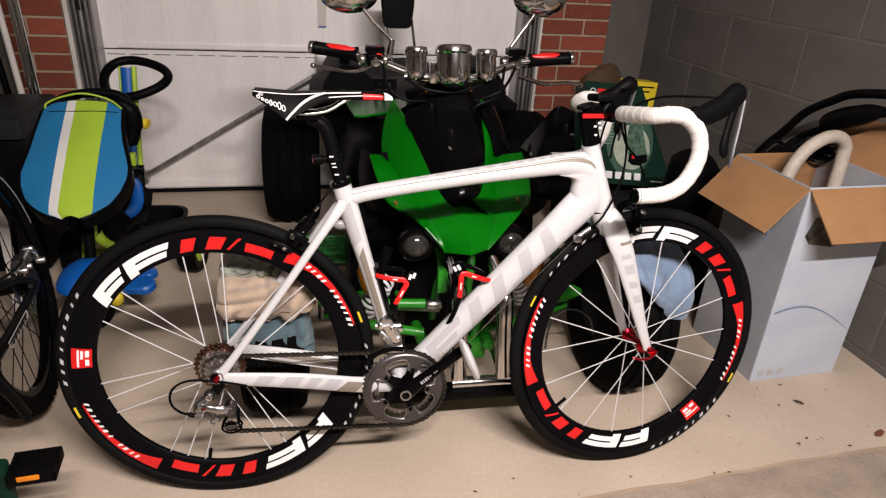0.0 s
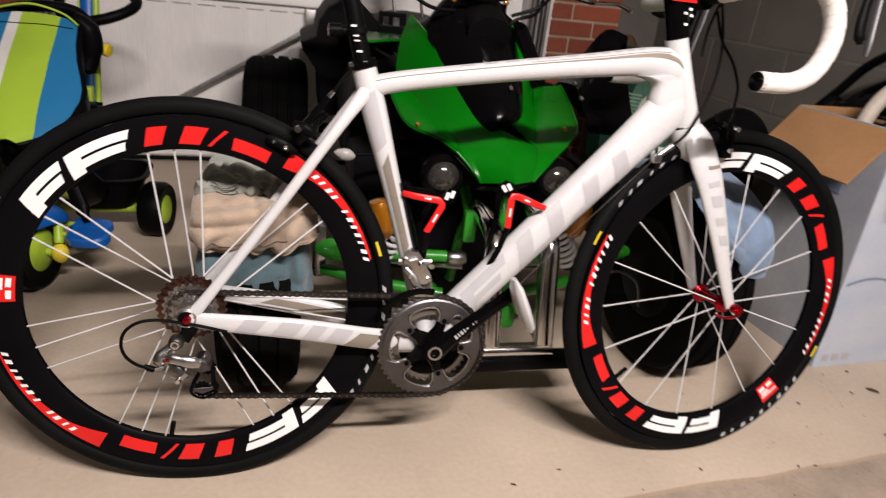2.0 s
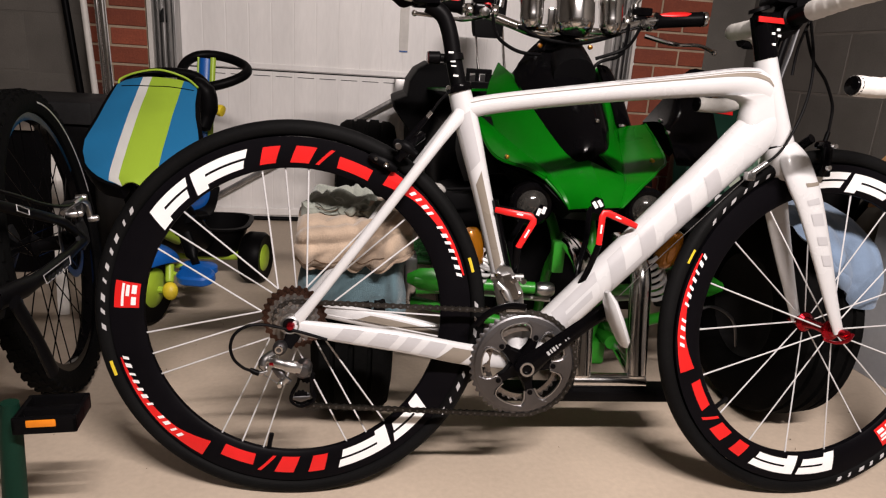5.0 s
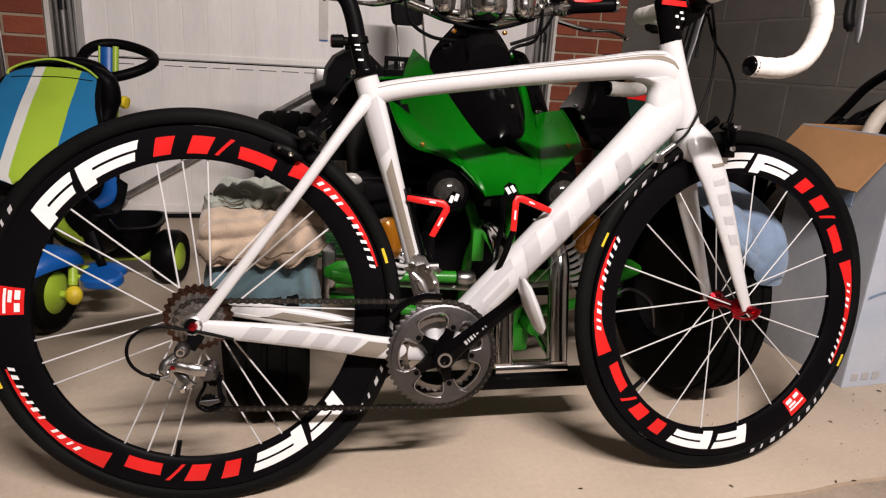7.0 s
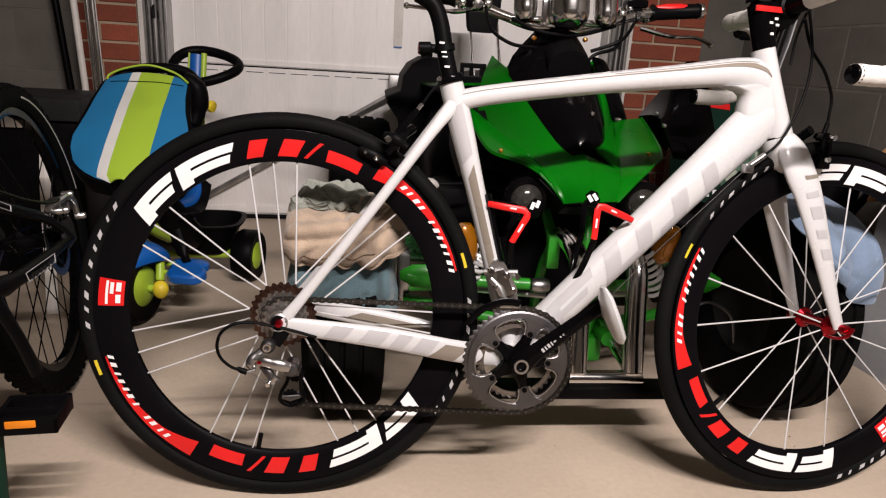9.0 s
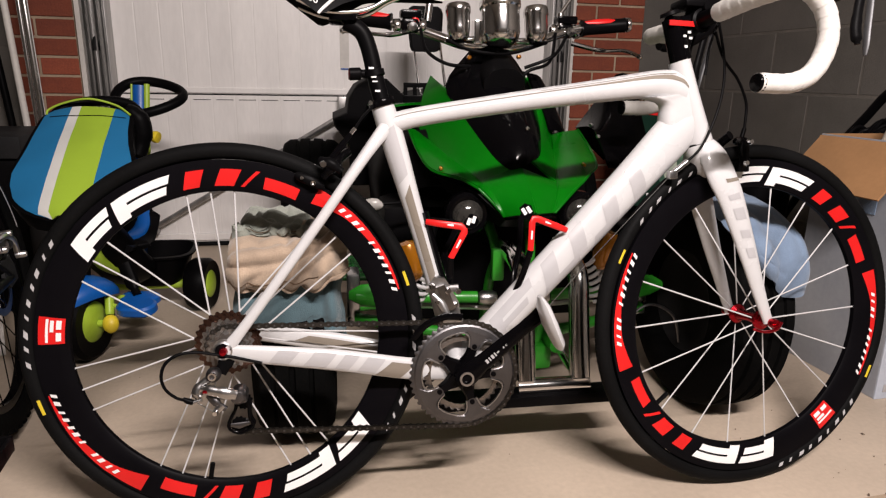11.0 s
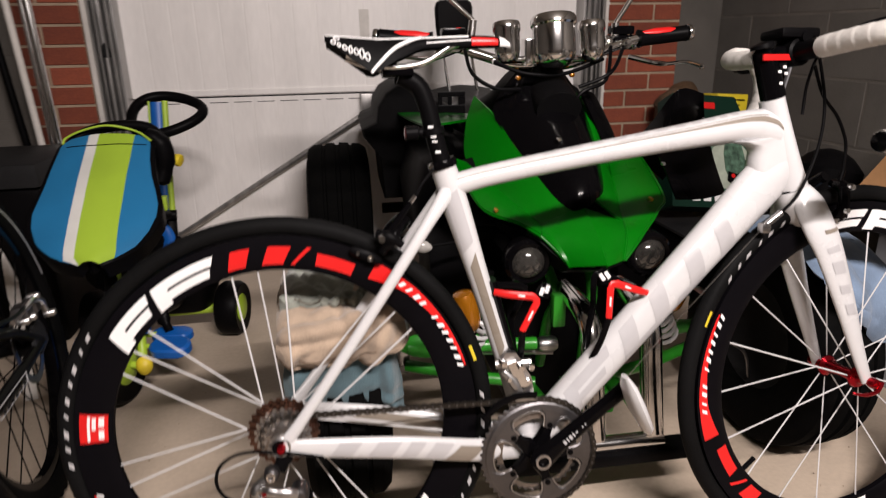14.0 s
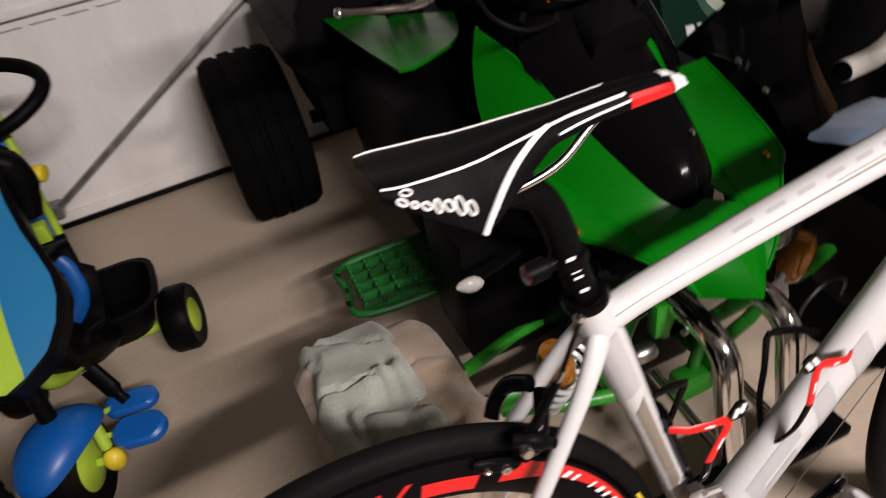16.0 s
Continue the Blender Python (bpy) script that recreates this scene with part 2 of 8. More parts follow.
        edge = [j for j in range(c)] + [i * c + c - 1 for i in range(1, r)] + [(r - 1) * c + j for j in range(c - 2, -1, -1)] + [i * c for i in range(r - 2, 0, -1)]
        faces += [(edge[k], edge[k] + n, edge[(k + 1) % len(edge)] + n, edge[(k + 1) % len(edge)]) for k in range(len(edge))]
        return self.add(verts, faces)


def mesh_of(name, shape, material, smooth=True):
    me = bpy.data.meshes.new(name)
    me.from_pydata(shape.v, [], shape.f)
    bm = bmesh.new()
    bm.from_mesh(me)
    bmesh.ops.recalc_face_normals(bm, faces=bm.faces)
    bm.to_mesh(me)
    bm.free()
    me.materials.append(material)
    if smooth:
        me.polygons.foreach_set("use_smooth", [True] * len(me.polygons))
        me.set_sharp_from_angle(angle=radians(38))
    return me


def part(name, shape, material, parent=None, label="", smooth=True):
    ob = new(name, mesh_of(name, shape, material, smooth))
    ob.parent = parent
    return tagged(ob, label)


def thing(name, label, category, group="", kind="", at=None):
    ob = tagged(new(name), label, category, group, kind)
    ob.empty_display_size = 0.05
    if at is not None:
        ob.matrix_basis = at
    return ob


def smoothed(points, n=6):
    """A smooth line through points."""
    p = [Vector(q) for q in points]
    out = []
    for i in range(len(p) - 1):
        a, b, c, d = p[max(i - 1, 0)], p[i], p[i + 1], p[min(i + 2, len(p) - 1)]
        for k in range(n):
            t = k / n
            out.append(0.5 * (2 * b + (c - a) * t + (2 * a - 5 * b + 4 * c - d) * t * t + (3 * b - a - 3 * c + d) * t ** 3))
    return out + [p[-1]]


def along(x, pairs):
    """Between pairs of numbers, in a straight line."""
    return float(np.interp(x, [p[0] for p in pairs], [p[1] for p in pairs]))


# ---- the garage ----
WALL_X, DOOR_Y, PIER_Y, LEFT_X, BACK_Y, CEIL = 1.53, 3.29, 3.15, -2.7, -3.2, 2.14
floor = tagged(part("floor", Shape().box(LEFT_X - 0.2, WALL_X + 0.2, BACK_Y - 0.2, 3.6, -0.12, 0.0), CONCRETE, smooth=False), "worn beige concrete garage floor with grit and stains", "floor", kind="structure")
# an older, rougher slab on the near side of a broken joint
edge_ = [(-2.68 + 4.2 * k / 84, 0.985 + 0.170 * (-2.68 + 4.2 * k / 84 + 3) / 4.5 + 0.009 * noise.noise(Vector((k * 0.31, 2.0, 0)))) for k in range(85)]
near_ = Shape().add([(x, y, 0.0022) for x, y in edge_] + [(x, -3.15, 0.0022) for x, y in edge_] + [(x, y + 0.004, -0.01) for x, y in edge_], [(k, k + 1, k + 86, k + 85) for k in range(84)] + [(k, k + 1, k + 171, k + 170) for k in range(84)])
tagged(part("floor_near", near_, CONCRETE_ROUGH, smooth=False), "rougher darker concrete slab beyond a broken joint", "floor", kind="structure")
part("joint", Shape().add([(x, y + d, 0.0009) for d in (0.001, 0.011) for x, y in edge_], [(k, k + 1, k + 86, k + 85) for k in range(84)]), MORTAR, floor, "gritty joint")
# left wall, back wall and ceiling are unseen, added to bounce the lamp's light
wall_left = tagged(part("wall_left", Shape().box(LEFT_X - 0.15, LEFT_X, BACK_Y, 3.6, 0, CEIL), BLOCK, smooth=False), "unseen grey side wall added to close the room", "wall", kind="structure")
wall_back = tagged(part("wall_back", Shape().box(LEFT_X, WALL_X, BACK_Y - 0.15, BACK_Y, 0, CEIL), TRIM_WHITE, smooth=False), "unseen pale wall behind, added for bounce light", "wall", kind="structure")
ceiling = tagged(part("ceiling", Shape().box(LEFT_X - 0.15, WALL_X + 0.15, BACK_Y - 0.15, 3.6, CEIL, CEIL + 0.1), CEILING_BOUNCE, smooth=False), "unseen garage ceiling added for bounce light", "ceiling", kind="structure")
wall_right = tagged(part("wall_right", Shape().box(WALL_X + 0.004, WALL_X + 0.15, BACK_Y, 3.6, 0, CEIL), BLOCK_MORTAR, smooth=False), "grey concrete block wall with pale mortar joints", "wall", kind="structure")
wall_north = tagged(part("wall_north", Shape().box(LEFT_X, -1.19, DOOR_Y + 0.02, 3.6, 0, CEIL).box(0.9, WALL_X, DOOR_Y + 0.02, 3.6, 0, CEIL).box(-1.19, 0.9, DOOR_Y + 0.06, 3.6, 2.095, CEIL), BLOCK, smooth=False), "block wall round the garage doorway", "wall", kind="structure")


def block_mesh(l, h, proud):
    return mesh_of("block", Shape().box(-l / 2, l / 2, -proud, 0.002, -h / 2, h / 2, 0.0015, 1), BLOCK, False)


BLOCK_L, BLOCK_H = 0.45, 0.236
full_block = block_mesh(BLOCK_L - 0.009, BLOCK_H - 0.009, 0.0015)
for row in range(10):
    z = 0.03 + (row - 0.5) * BLOCK_H
    for k in range(9):
        y = 3.53 - (k + 0.5 + 0.5 * (row % 2)) * BLOCK_L
        ob = new("block", full_block)
        ob.parent, ob.matrix_basis = wall_right, pose(WALL_X + 0.004, y, z, 0, 0, 270)
for row in range(9):
    for k in range(3):
        ob = new("block", full_block)
        ob.parent, ob.matrix_basis = wall_north, pose(-1.72 - (k + 0.5 * (row % 2)) * BLOCK_L, DOOR_Y + 0.02, 0.03 + row * BLOCK_H)


def brick_pier(name, x0, x1, corner):
    pier = tagged(part(name, Shape().box(x0 + 0.004, x1 - 0.004, PIER_Y + 0.005, DOOR_Y + 0.3, 0, CEIL), MORTAR, smooth=False), "red brick pier with pale mortar beside the garage door", "wall", kind="structure")
    pitch, w = 0.0728, x1 - x0
    meshes = {}
    for row in range(27):
        z = 0.011 + (row + 0.5) * pitch + corner
        cuts = [0, w] if row % 2 and w < 0.25 else [0, w - 0.146, w] if w < 0.25 else [0, 0.215, w] if row % 2 else [0, 0.105, w]
        for a, b in zip(cuts, cuts[1:]):
            key = round(b - a, 3)
            if key not in meshes:
                meshes[key] = mesh_of("brick", Shape().box(-key / 2 + 0.005, key / 2 - 0.005, -0.006, 0.003, -pitch / 2 + 0.005, pitch / 2 - 0.005, 0.0025, 1), BRICK, False)
            ob = new("brick", meshes[key])
            ob.parent, ob.matrix_basis = pier, pose(x0 + (a + b) / 2, PIER_Y + 0.005 + random.uniform(-0.001, 0.001), z)
    return pier


brick_pier("wall_pier_west", -1.43, -1.195, 0.01)
brick_pier("wall_pier_east", 0.885, 1.23, 0.0)

# door: ribbed white panels, seams, seal, slot
door = thing("door_1", "closed white ribbed steel garage door with a black bottom seal", "door", kind="structure")
DX0, DX1 = -1.10, 0.80


def door_panel(z0, z1):
    s = Shape()
    rib, x = 0.0955, DX0
    line = []
    while x < DX1 - 0.01:
        w = min(rib, DX1 - x)
        line += [(x, 0.0), (x + w - 0.008, 0.0), (x + w - 0.0055, 0.0006), (x + w - 0.0025, 0.0006)]
        x += rib
    line.append((DX1, 0.0))
    n = len(line)
    verts = [(a, DOOR_Y + b, z0) for a, b in line] + [(a, DOOR_Y + b, z1) for a, b in line] + [(DX0, DOOR_Y + 0.04, z0), (DX1, DOOR_Y + 0.04, z0), (DX0, DOOR_Y + 0.04, z1), (DX1, DOOR_Y + 0.04, z1)]
    faces = [(i, i + 1, i + 1 + n, i + n) for i in range(n - 1)] + [(2 * n, 2 * n + 2, 2 * n + 3, 2 * n + 1)]
    faces += [tuple(list(range(n)) + [2 * n + 1, 2 * n]), tuple(list(range(2 * n - 1, n - 1, -1)) + [2 * n + 2, 2 * n + 3])]
    return s.add(verts, faces)


for z0, z1 in ((0.02, 0.678), (0.684, 1.316), (1.322, 2.09)):
    part("panel", door_panel(z0, z1), DOOR_WHITE, door, smooth=False)
for z in (0.681, 1.319):
    part("seam_strip", Shape().box(DX0, DX1, DOOR_Y + 0.006, DOOR_Y + 0.03, z - 0.0035, z + 0.0035), BLACK, door, "dark recessed seam", False)
    part("seam_cover", Shape().box(DX0 + 0.06, DX1, DOOR_Y - 0.008, DOOR_Y + 0.002, z + 0.006, z + 0.030, 0.003), DOOR_WHITE, door, smooth=False)
    for k in range(19):
        a_ = DX0 + k * 0.0955
        part("slot", Shape().box(a_ + 0.012, a_ + 0.084, DOOR_Y - 0.0012, DOOR_Y + 0.002, z - 0.0240, z - 0.0212), BLACK, door, "thin dark slot under the seam", False)
part("bottom_rail", Shape().box(DX0, DX1, DOOR_Y - 0.012, DOOR_Y - 0.0005, 0.028, 0.06, 0.003), DOOR_WHITE, door, smooth=False)
part("seal", Shape().tube([(DX0, DOOR_Y - 0.004, 0.009), (DX1, DOOR_Y - 0.004, 0.009)], 0.009, 8, (0, 0, 1)), BLACK, door, "black rubber bottom seal")
part("latch_slot", Shape().box(-0.165, -0.125, DOOR_Y - 0.004, DOOR_Y - 0.0005, 0.80, 1.02, 0.001), TRIM_WHITE, door, "", False)
part("latch_tab", Shape().box(-0.163, -0.127, DOOR_Y - 0.006, DOOR_Y - 0.004, 0.797, 0.803), BLUE_PLASTIC, door, "small blue tab", False)


def track(x, side):
    t = thing("door_track", "galvanised steel door track with white timber trim", "door track", kind="structure")
    s = Shape()
    for dx in (-0.030, -0.012, 0.012, 0.03):
        s.box(x + dx - 0.0025, x + dx + 0.0025, PIER_Y + 0.02, PIER_Y + 0.06, 0.0, 2.1)
    s.box(x - 0.032, x + 0.032, PIER_Y + 0.06, PIER_Y + 0.066, 0.0, 2.1)
    part("channel", s, STEEL, t, smooth=False)
    part("spring_tube", Shape().tube([(x - side * 0.004, PIER_Y + 0.035, 0.05), (x - side * 0.004, PIER_Y + 0.035, 0.86)], 0.011, 10, (0, 1, 0)), STEEL, t)
    part("tube_cap", Shape().lathe([(0.0, 0.905), (0.008, 0.9), (0.014, 0.875), (0.014, 0.85), (0.0, 0.85)], 12, "z", (x - side * 0.004, PIER_Y + 0.035, 0)), DARK_GREY, t)
    part("trim", Shape().box(min(x + side * 0.034, x + side * 0.052), max(x + side * 0.034, x + side * 0.052), PIER_Y + 0.004, DOOR_Y + 0.02, 0, 2.1, 0.002), TRIM_WHITE, t, smooth=False)
    part("stop", Shape().box(min(x - side * 0.034, x - side * 0.046), max(x - side * 0.034, x - side * 0.046), PIER_Y + 0.05, DOOR_Y + 0.02, 0, 2.1, 0.002), STEEL, t, smooth=False)


track(-1.143, -1)
track(0.843, 1)
brace = thing("door_brace", "grey steel bar slanting across the garage door", "door brace", kind="structure")
part("bar", Shape().tube([(-1.0, DOOR_Y - 0.05, 0.10), (-0.16, DOOR_Y - 0.05, 0.60)], (0.012), 8), STEEL, brace)
part("foot", Shape().box(-1.03, -0.985, DOOR_Y - 0.062, DOOR_Y, 0.07, 0.115, 0.003), STEEL, brace)
part("bracket", Shape().box(-0.18, -0.12, DOOR_Y - 0.062, DOOR_Y, 0.575, 0.68, 0.003), STEEL, brace)

for at_, half in ((LAMP, 0.56),):
    batten = thing("ceiling_light", "white fluorescent batten on the ceiling", "ceiling light")
    part("body", Shape().box(at_[0] - half, at_[0] + half, at_[1] - 0.05, at_[1] + 0.05, CEIL - 0.045, CEIL, 0.008), TRIM_WHITE, batten)
    part("tube", Shape().tube([(at_[0] - half + 0.04, at_[1], CEIL - 0.062), (at_[0] + half - 0.04, at_[1], CEIL - 0.062)], 0.013, 10), TUBE_GLOW, batten)


# ---- the white road bike ----
BIKE = pose(-0.47, 1.33, 0.3322, -7.38, 0, -2.86)
bike = thing("road_bicycle", "white road bike with black deep-rim red-decal wheels", "bicycle", at=BIKE)


def arc_patch(s, r0, r1, a0, a1, lift, slant=0.0, n=10, m=4):
    """A thin patch on the near side of a rim, from angle a0 to a1; slant turns its outer edge on."""
    pts = []
    for j in range(m + 1):
        r = r0 + (r1 - r0) * j / m
        for i in range(n + 1):
            t = radians(a0 + (a1 - a0) * i / n + slant * j / m)
            pts.append((r * math.cos(t), -rim_half(r) - lift, r * math.sin(t)))
    k = n + 1
    return s.add(pts, [(j * k + i, j * k + i + 1, (j + 1) * k + i + 1, (j + 1) * k + i) for j in range(m) for i in range(n)])


def rim_half(r):
    """Half the rim's or tyre's thickness at a radius."""
    for (ra, ha), (rb, hb) in zip(RIM, RIM[1:]):
        if ra <= r <= rb:
            return ha + (hb - ha) * (r - ra) / (rb - ra)
    return math.sqrt(max(0.0135 ** 2 - (r - 0.3205) ** 2, 1e-8))


RIM = [(0.254, 0.0045), (0.258, 0.0075), (0.272, 0.0105), (0.290, 0.0122), (0.3065, 0.0118)]


def road_wheel(turn, rear, tag_turn=174.0):
    """A deep black rim with decals, tyre, hub and spokes about the y axis."""
    prof = [(r, -h) for r, h in RIM] + [(r, h) for r, h in reversed(RIM)]
    wheel = part("wheel", Shape().lathe(prof, 120), CARBON, bike, "deep black carbon rim")
    tyre = [(0.3205 + 0.0138 * math.cos(t), 0.0138 * math.sin(t)) for t in (2 * math.pi * k / 16 for k in range(16))]
    part("tyre", Shape().lathe(tyre, 120), RUBBER, wheel, "black slick road tyre")
    def decal(material, label, *args, **kw):
        part("decal", arc_patch(Shape(), *args, **kw), material, wheel, label, False)

    for half in (0, 180):
        o = turn + half
        # twin white swooshes, each one bent shape
        for a, b in ((147, 129), (129, 107)):
            s = arc_patch(Shape(), 0.2800, 0.2930, o + a - 3, o + b + 0.6, 0.0006, slant=-1.4)
            arc_patch(s, 0.2640, 0.2762, o + a - 3.2, o + b + 2.6, 0.0006, slant=-1.2)
            arc_patch(s, 0.2575, 0.2928, o + a, o + a - 5.0, 0.0008, slant=-2.5, n=3)
            part("decal", s, WHITE, wheel, "white swoosh decal", False)
        for a, b in ((103.6, 97.9), (92.7, 86.0)):
            decal(RED, "red block decal", 0.263, 0.291, o + a, o + b, 0.0006, slant=-2.4, n=3)
        decal(RED, "red slash decal", 0.263, 0.292, o + 83.6, o + 82.3, 0.0006, slant=-4.6, n=2)
        decal(RED, "red bar decal", 0.265, 0.285, o + 75.8, o + 63.8, 0.0006)
        # red band, wide at its head, thinning along the rim
        band = []
        for j in range(5):
            for i in range(21):
                w = 0.029 - 0.012 * min(1, i / 5) - 0.0145 * max(0, (i - 5) / 15)
                mid = 0.287 + 0.008 * min(1, i / 6) + 0.006 * max(0, (i - 6) / 14)
                r = mid - w / 2 + (min(mid + w / 2, 0.303) - mid + w / 2) * j / 4
                q = radians(o + 58.5 - 43.0 * i / 20)
                band.append((r * math.cos(q), -rim_half(r) - 0.0006, r * math.sin(q)))
        part("decal", Shape().add(band, [(j * 21 + i, j * 21 + i + 1, j * 21 + i + 22, j * 21 + i + 21) for j in range(4) for i in range(20)]), RED, wheel, "tapering red band decal", False)
        # small white bars for the writing along the band
        for i in range(12):
            if i != 4:
                q = o + 49.5 - i * 2.95
                part("print", arc_patch(Shape(), 0.2890, 0.2980, q, q - (1.25, 0.9, 1.5, 1.1)[i % 4], 0.0010, slant=-0.9, n=2), WHITE, wheel, "small white print bar", False)
        # tyre writing and mark
        for i in range(9):
            q = o + 147 + i * 4.7
            part("print", arc_patch(Shape(), 0.3142, 0.3202, q, q + (1.7, 1.0, 2.1, 1.3)[i % 4], 0.0006, slant=-1.1, n=3), GREY_DECAL, wheel, "pale worn tyre print bar", False)
        decal(YELLOW, "small yellow tyre mark", 0.3160, 0.3210, o + 195.8, o + 200.6, 0.0006, n=3)
    tag = turn + tag_turn
    part("sticker", arc_patch(Shape(), 0.260, 0.299, tag - 4.6, tag + 4.6, 0.0014, n=6), RED, wheel, "red sticker", False)
    bars = Shape()
    for a, b, r0, r1 in ((-4, 4, 0.284, 0.288), (-3.6, 0.4, 0.276, 0.2815), (-3.8, -0.6, 0.265, 0.2725), (0.6, 3.6, 0.265, 0.2725)):
        arc_patch(bars, r0, r1, tag + a, tag + b, 0.0022, n=3)
    part("sticker_print", bars, WHITE, wheel, "white print", False)
    hub_w = 0.065 if rear else 0.050
    hub = [(0.0, -hub_w), (0.008, -hub_w), (0.009, -hub_w + 0.006), (0.011, -0.038), (0.018, -0.035), (0.019, -0.031), (0.012, -0.026), (0.009, 0.0), (0.012, 0.026), (0.019, 0.031), (0.018, 0.035), (0.011, 0.038), (0.009, hub_w - 0.006), (0.010, hub_w), (0.0, hub_w)]
    part("hub", Shape().lathe(hub, 24), RED_ANO if not rear else BLACK, wheel, "red anodised hub" if not rear else "black hub")
    part("valve", Shape().tube([(0.256 * math.cos(radians(turn - 100)), 0, 0.256 * math.sin(radians(turn - 100))), (0.226 * math.cos(radians(turn - 100)), 0, 0.226 * math.sin(radians(turn - 100)))], 0.0042, 8), BLACK, wheel)
    ends = []
    if rear:
        for k in range(7):
            c = 94.8 + k * 360 / 7
            ends += [(c + 8.7, c + 8.7 + 72, -0.022), (c - 8.7, c - 8.7 - 72, -0.022), (c, c, 0.03)]
    else:
        ends = [(1.2 + 20 * k, 1.2 + 20 * k + (-4 if k % 2 else 4), 0.031 if k % 2 else -0.031) for k in range(18)]
    for a, b, y in ends:
        p = Vector((0.257 * math.cos(radians(a)), 0, 0.257 * math.sin(radians(a))))
        q = Vector((0.021 * math.cos(radians(b)), y, 0.021 * math.sin(radians(b))))
        part("spoke", Shape().tube([p, p.lerp(q, 0.05), p.lerp(q, 0.1), p.lerp(q, 0.95), q], [0.0016, 0.0016, (0.0015, 0.0010), (0.0015, 0.0010), 0.0010], 6), WHITE_PAINT, wheel)
    return wheel


road_wheel(0.0, True)

# steered parts turn about the head tube's axis
AXIS_FOOT, AXIS = Vector((0.947, 0, 0)), Vector((-math.cos(radians(73)), 0, math.sin(radians(73))))
STEER = Matrix.Translation(AXIS_FOOT) @ Matrix.Rotation(radians(6.5), 4, AXIS) @ Matrix.Translation(-AXIS_FOOT)
front = road_wheel(-42.5, False, -7.2)
front.matrix_basis = STEER @ pose(0.980, 0, 0)


def steered(ob):
    ob.matrix_basis = STEER
    return ob


def frame_tube(name, pts, material=WHITE_PAINT, sides=40, label="", n=5):
    """pts: (x, y, z, half in the bike's plane, half across it), smoothed between."""
    line = smoothed([p[:3] for p in pts], n)
    size = smoothed([(p[3], p[4], 0) for p in pts], n)
    return part(name, Shape().tube(line, [(s[0], s[1]) for s in size], sides), material, bike, label)


frame_tube("seat_tube", [(0.398, 0, -0.060, 0.020, 0.024), (0.380, 0, 0.000, 0.0165, 0.020), (0.352, 0, 0.100, 0.0155, 0.017), (0.318, 0, 0.220, 0.0165, 0.017), (0.285, 0, 0.335, 0.0205, 0.019), (0.267, 0, 0.396, 0.0195, 0.0185)])
top_tube = frame_tube("top_tube", [(0.268, 0, 0.362, 0.018, 0.017), (0.33, 0, 0.379, 0.0165, 0.0175), (0.50, 0, 0.406, 0.0175, 0.021), (0.66, 0, 0.428, 0.0205, 0.023), (0.76, 0, 0.440, 0.0255, 0.024), (0.815, 0, 0.432, 0.036, 0.024)])
down_tube = frame_tube("down_tube", [(0.405, 0, -0.066, 0.030, 0.034), (0.470, 0, 0.005, 0.0305, 0.027), (0.60, 0, 0.140, 0.033, 0.025), (0.73, 0, 0.276, 0.036, 0.026), (0.80, 0, 0.350, 0.039, 0.0245), (0.838, 0, 0.390, 0.030, 0.0205)])
web = []
for k in range(9):
    f = (k - 4) / 4
    inner = [(x + 0.020 * f * f, z) for x, z in ((0.735, 0.416), (0.752, 0.4125), (0.764, 0.4095), (0.771, 0.404), (0.773, 0.397), (0.772, 0.389), (0.770, 0.378), (0.772, 0.362))]
    web.append([(x, 0.0215 * math.sin(f * math.pi / 2), z) for x, z in inner + [(0.822, 0.366), (0.836, 0.390), (0.828, 0.425)]])
part("head_fillet", Shape().rings(web), WHITE_PAINT, bike, "smooth moulded joint behind the head tube")
frame_tube("head_tube", [(0.8515, 0, 0.337, 0.0255, 0.0265), (0.838, 0, 0.378, 0.0230, 0.0245), (0.820, 0, 0.434, 0.0210, 0.0225), (0.806, 0, 0.482, 0.0195, 0.0205)])
part("bottom_bracket", Shape().lathe([(0.0, -0.036), (0.023, -0.036), (0.025, -0.03), (0.025, 0.03), (0.023, 0.036), (0.0, 0.036)], 24, "y", (0.40, 0, -0.068)), WHITE_PAINT, bike)
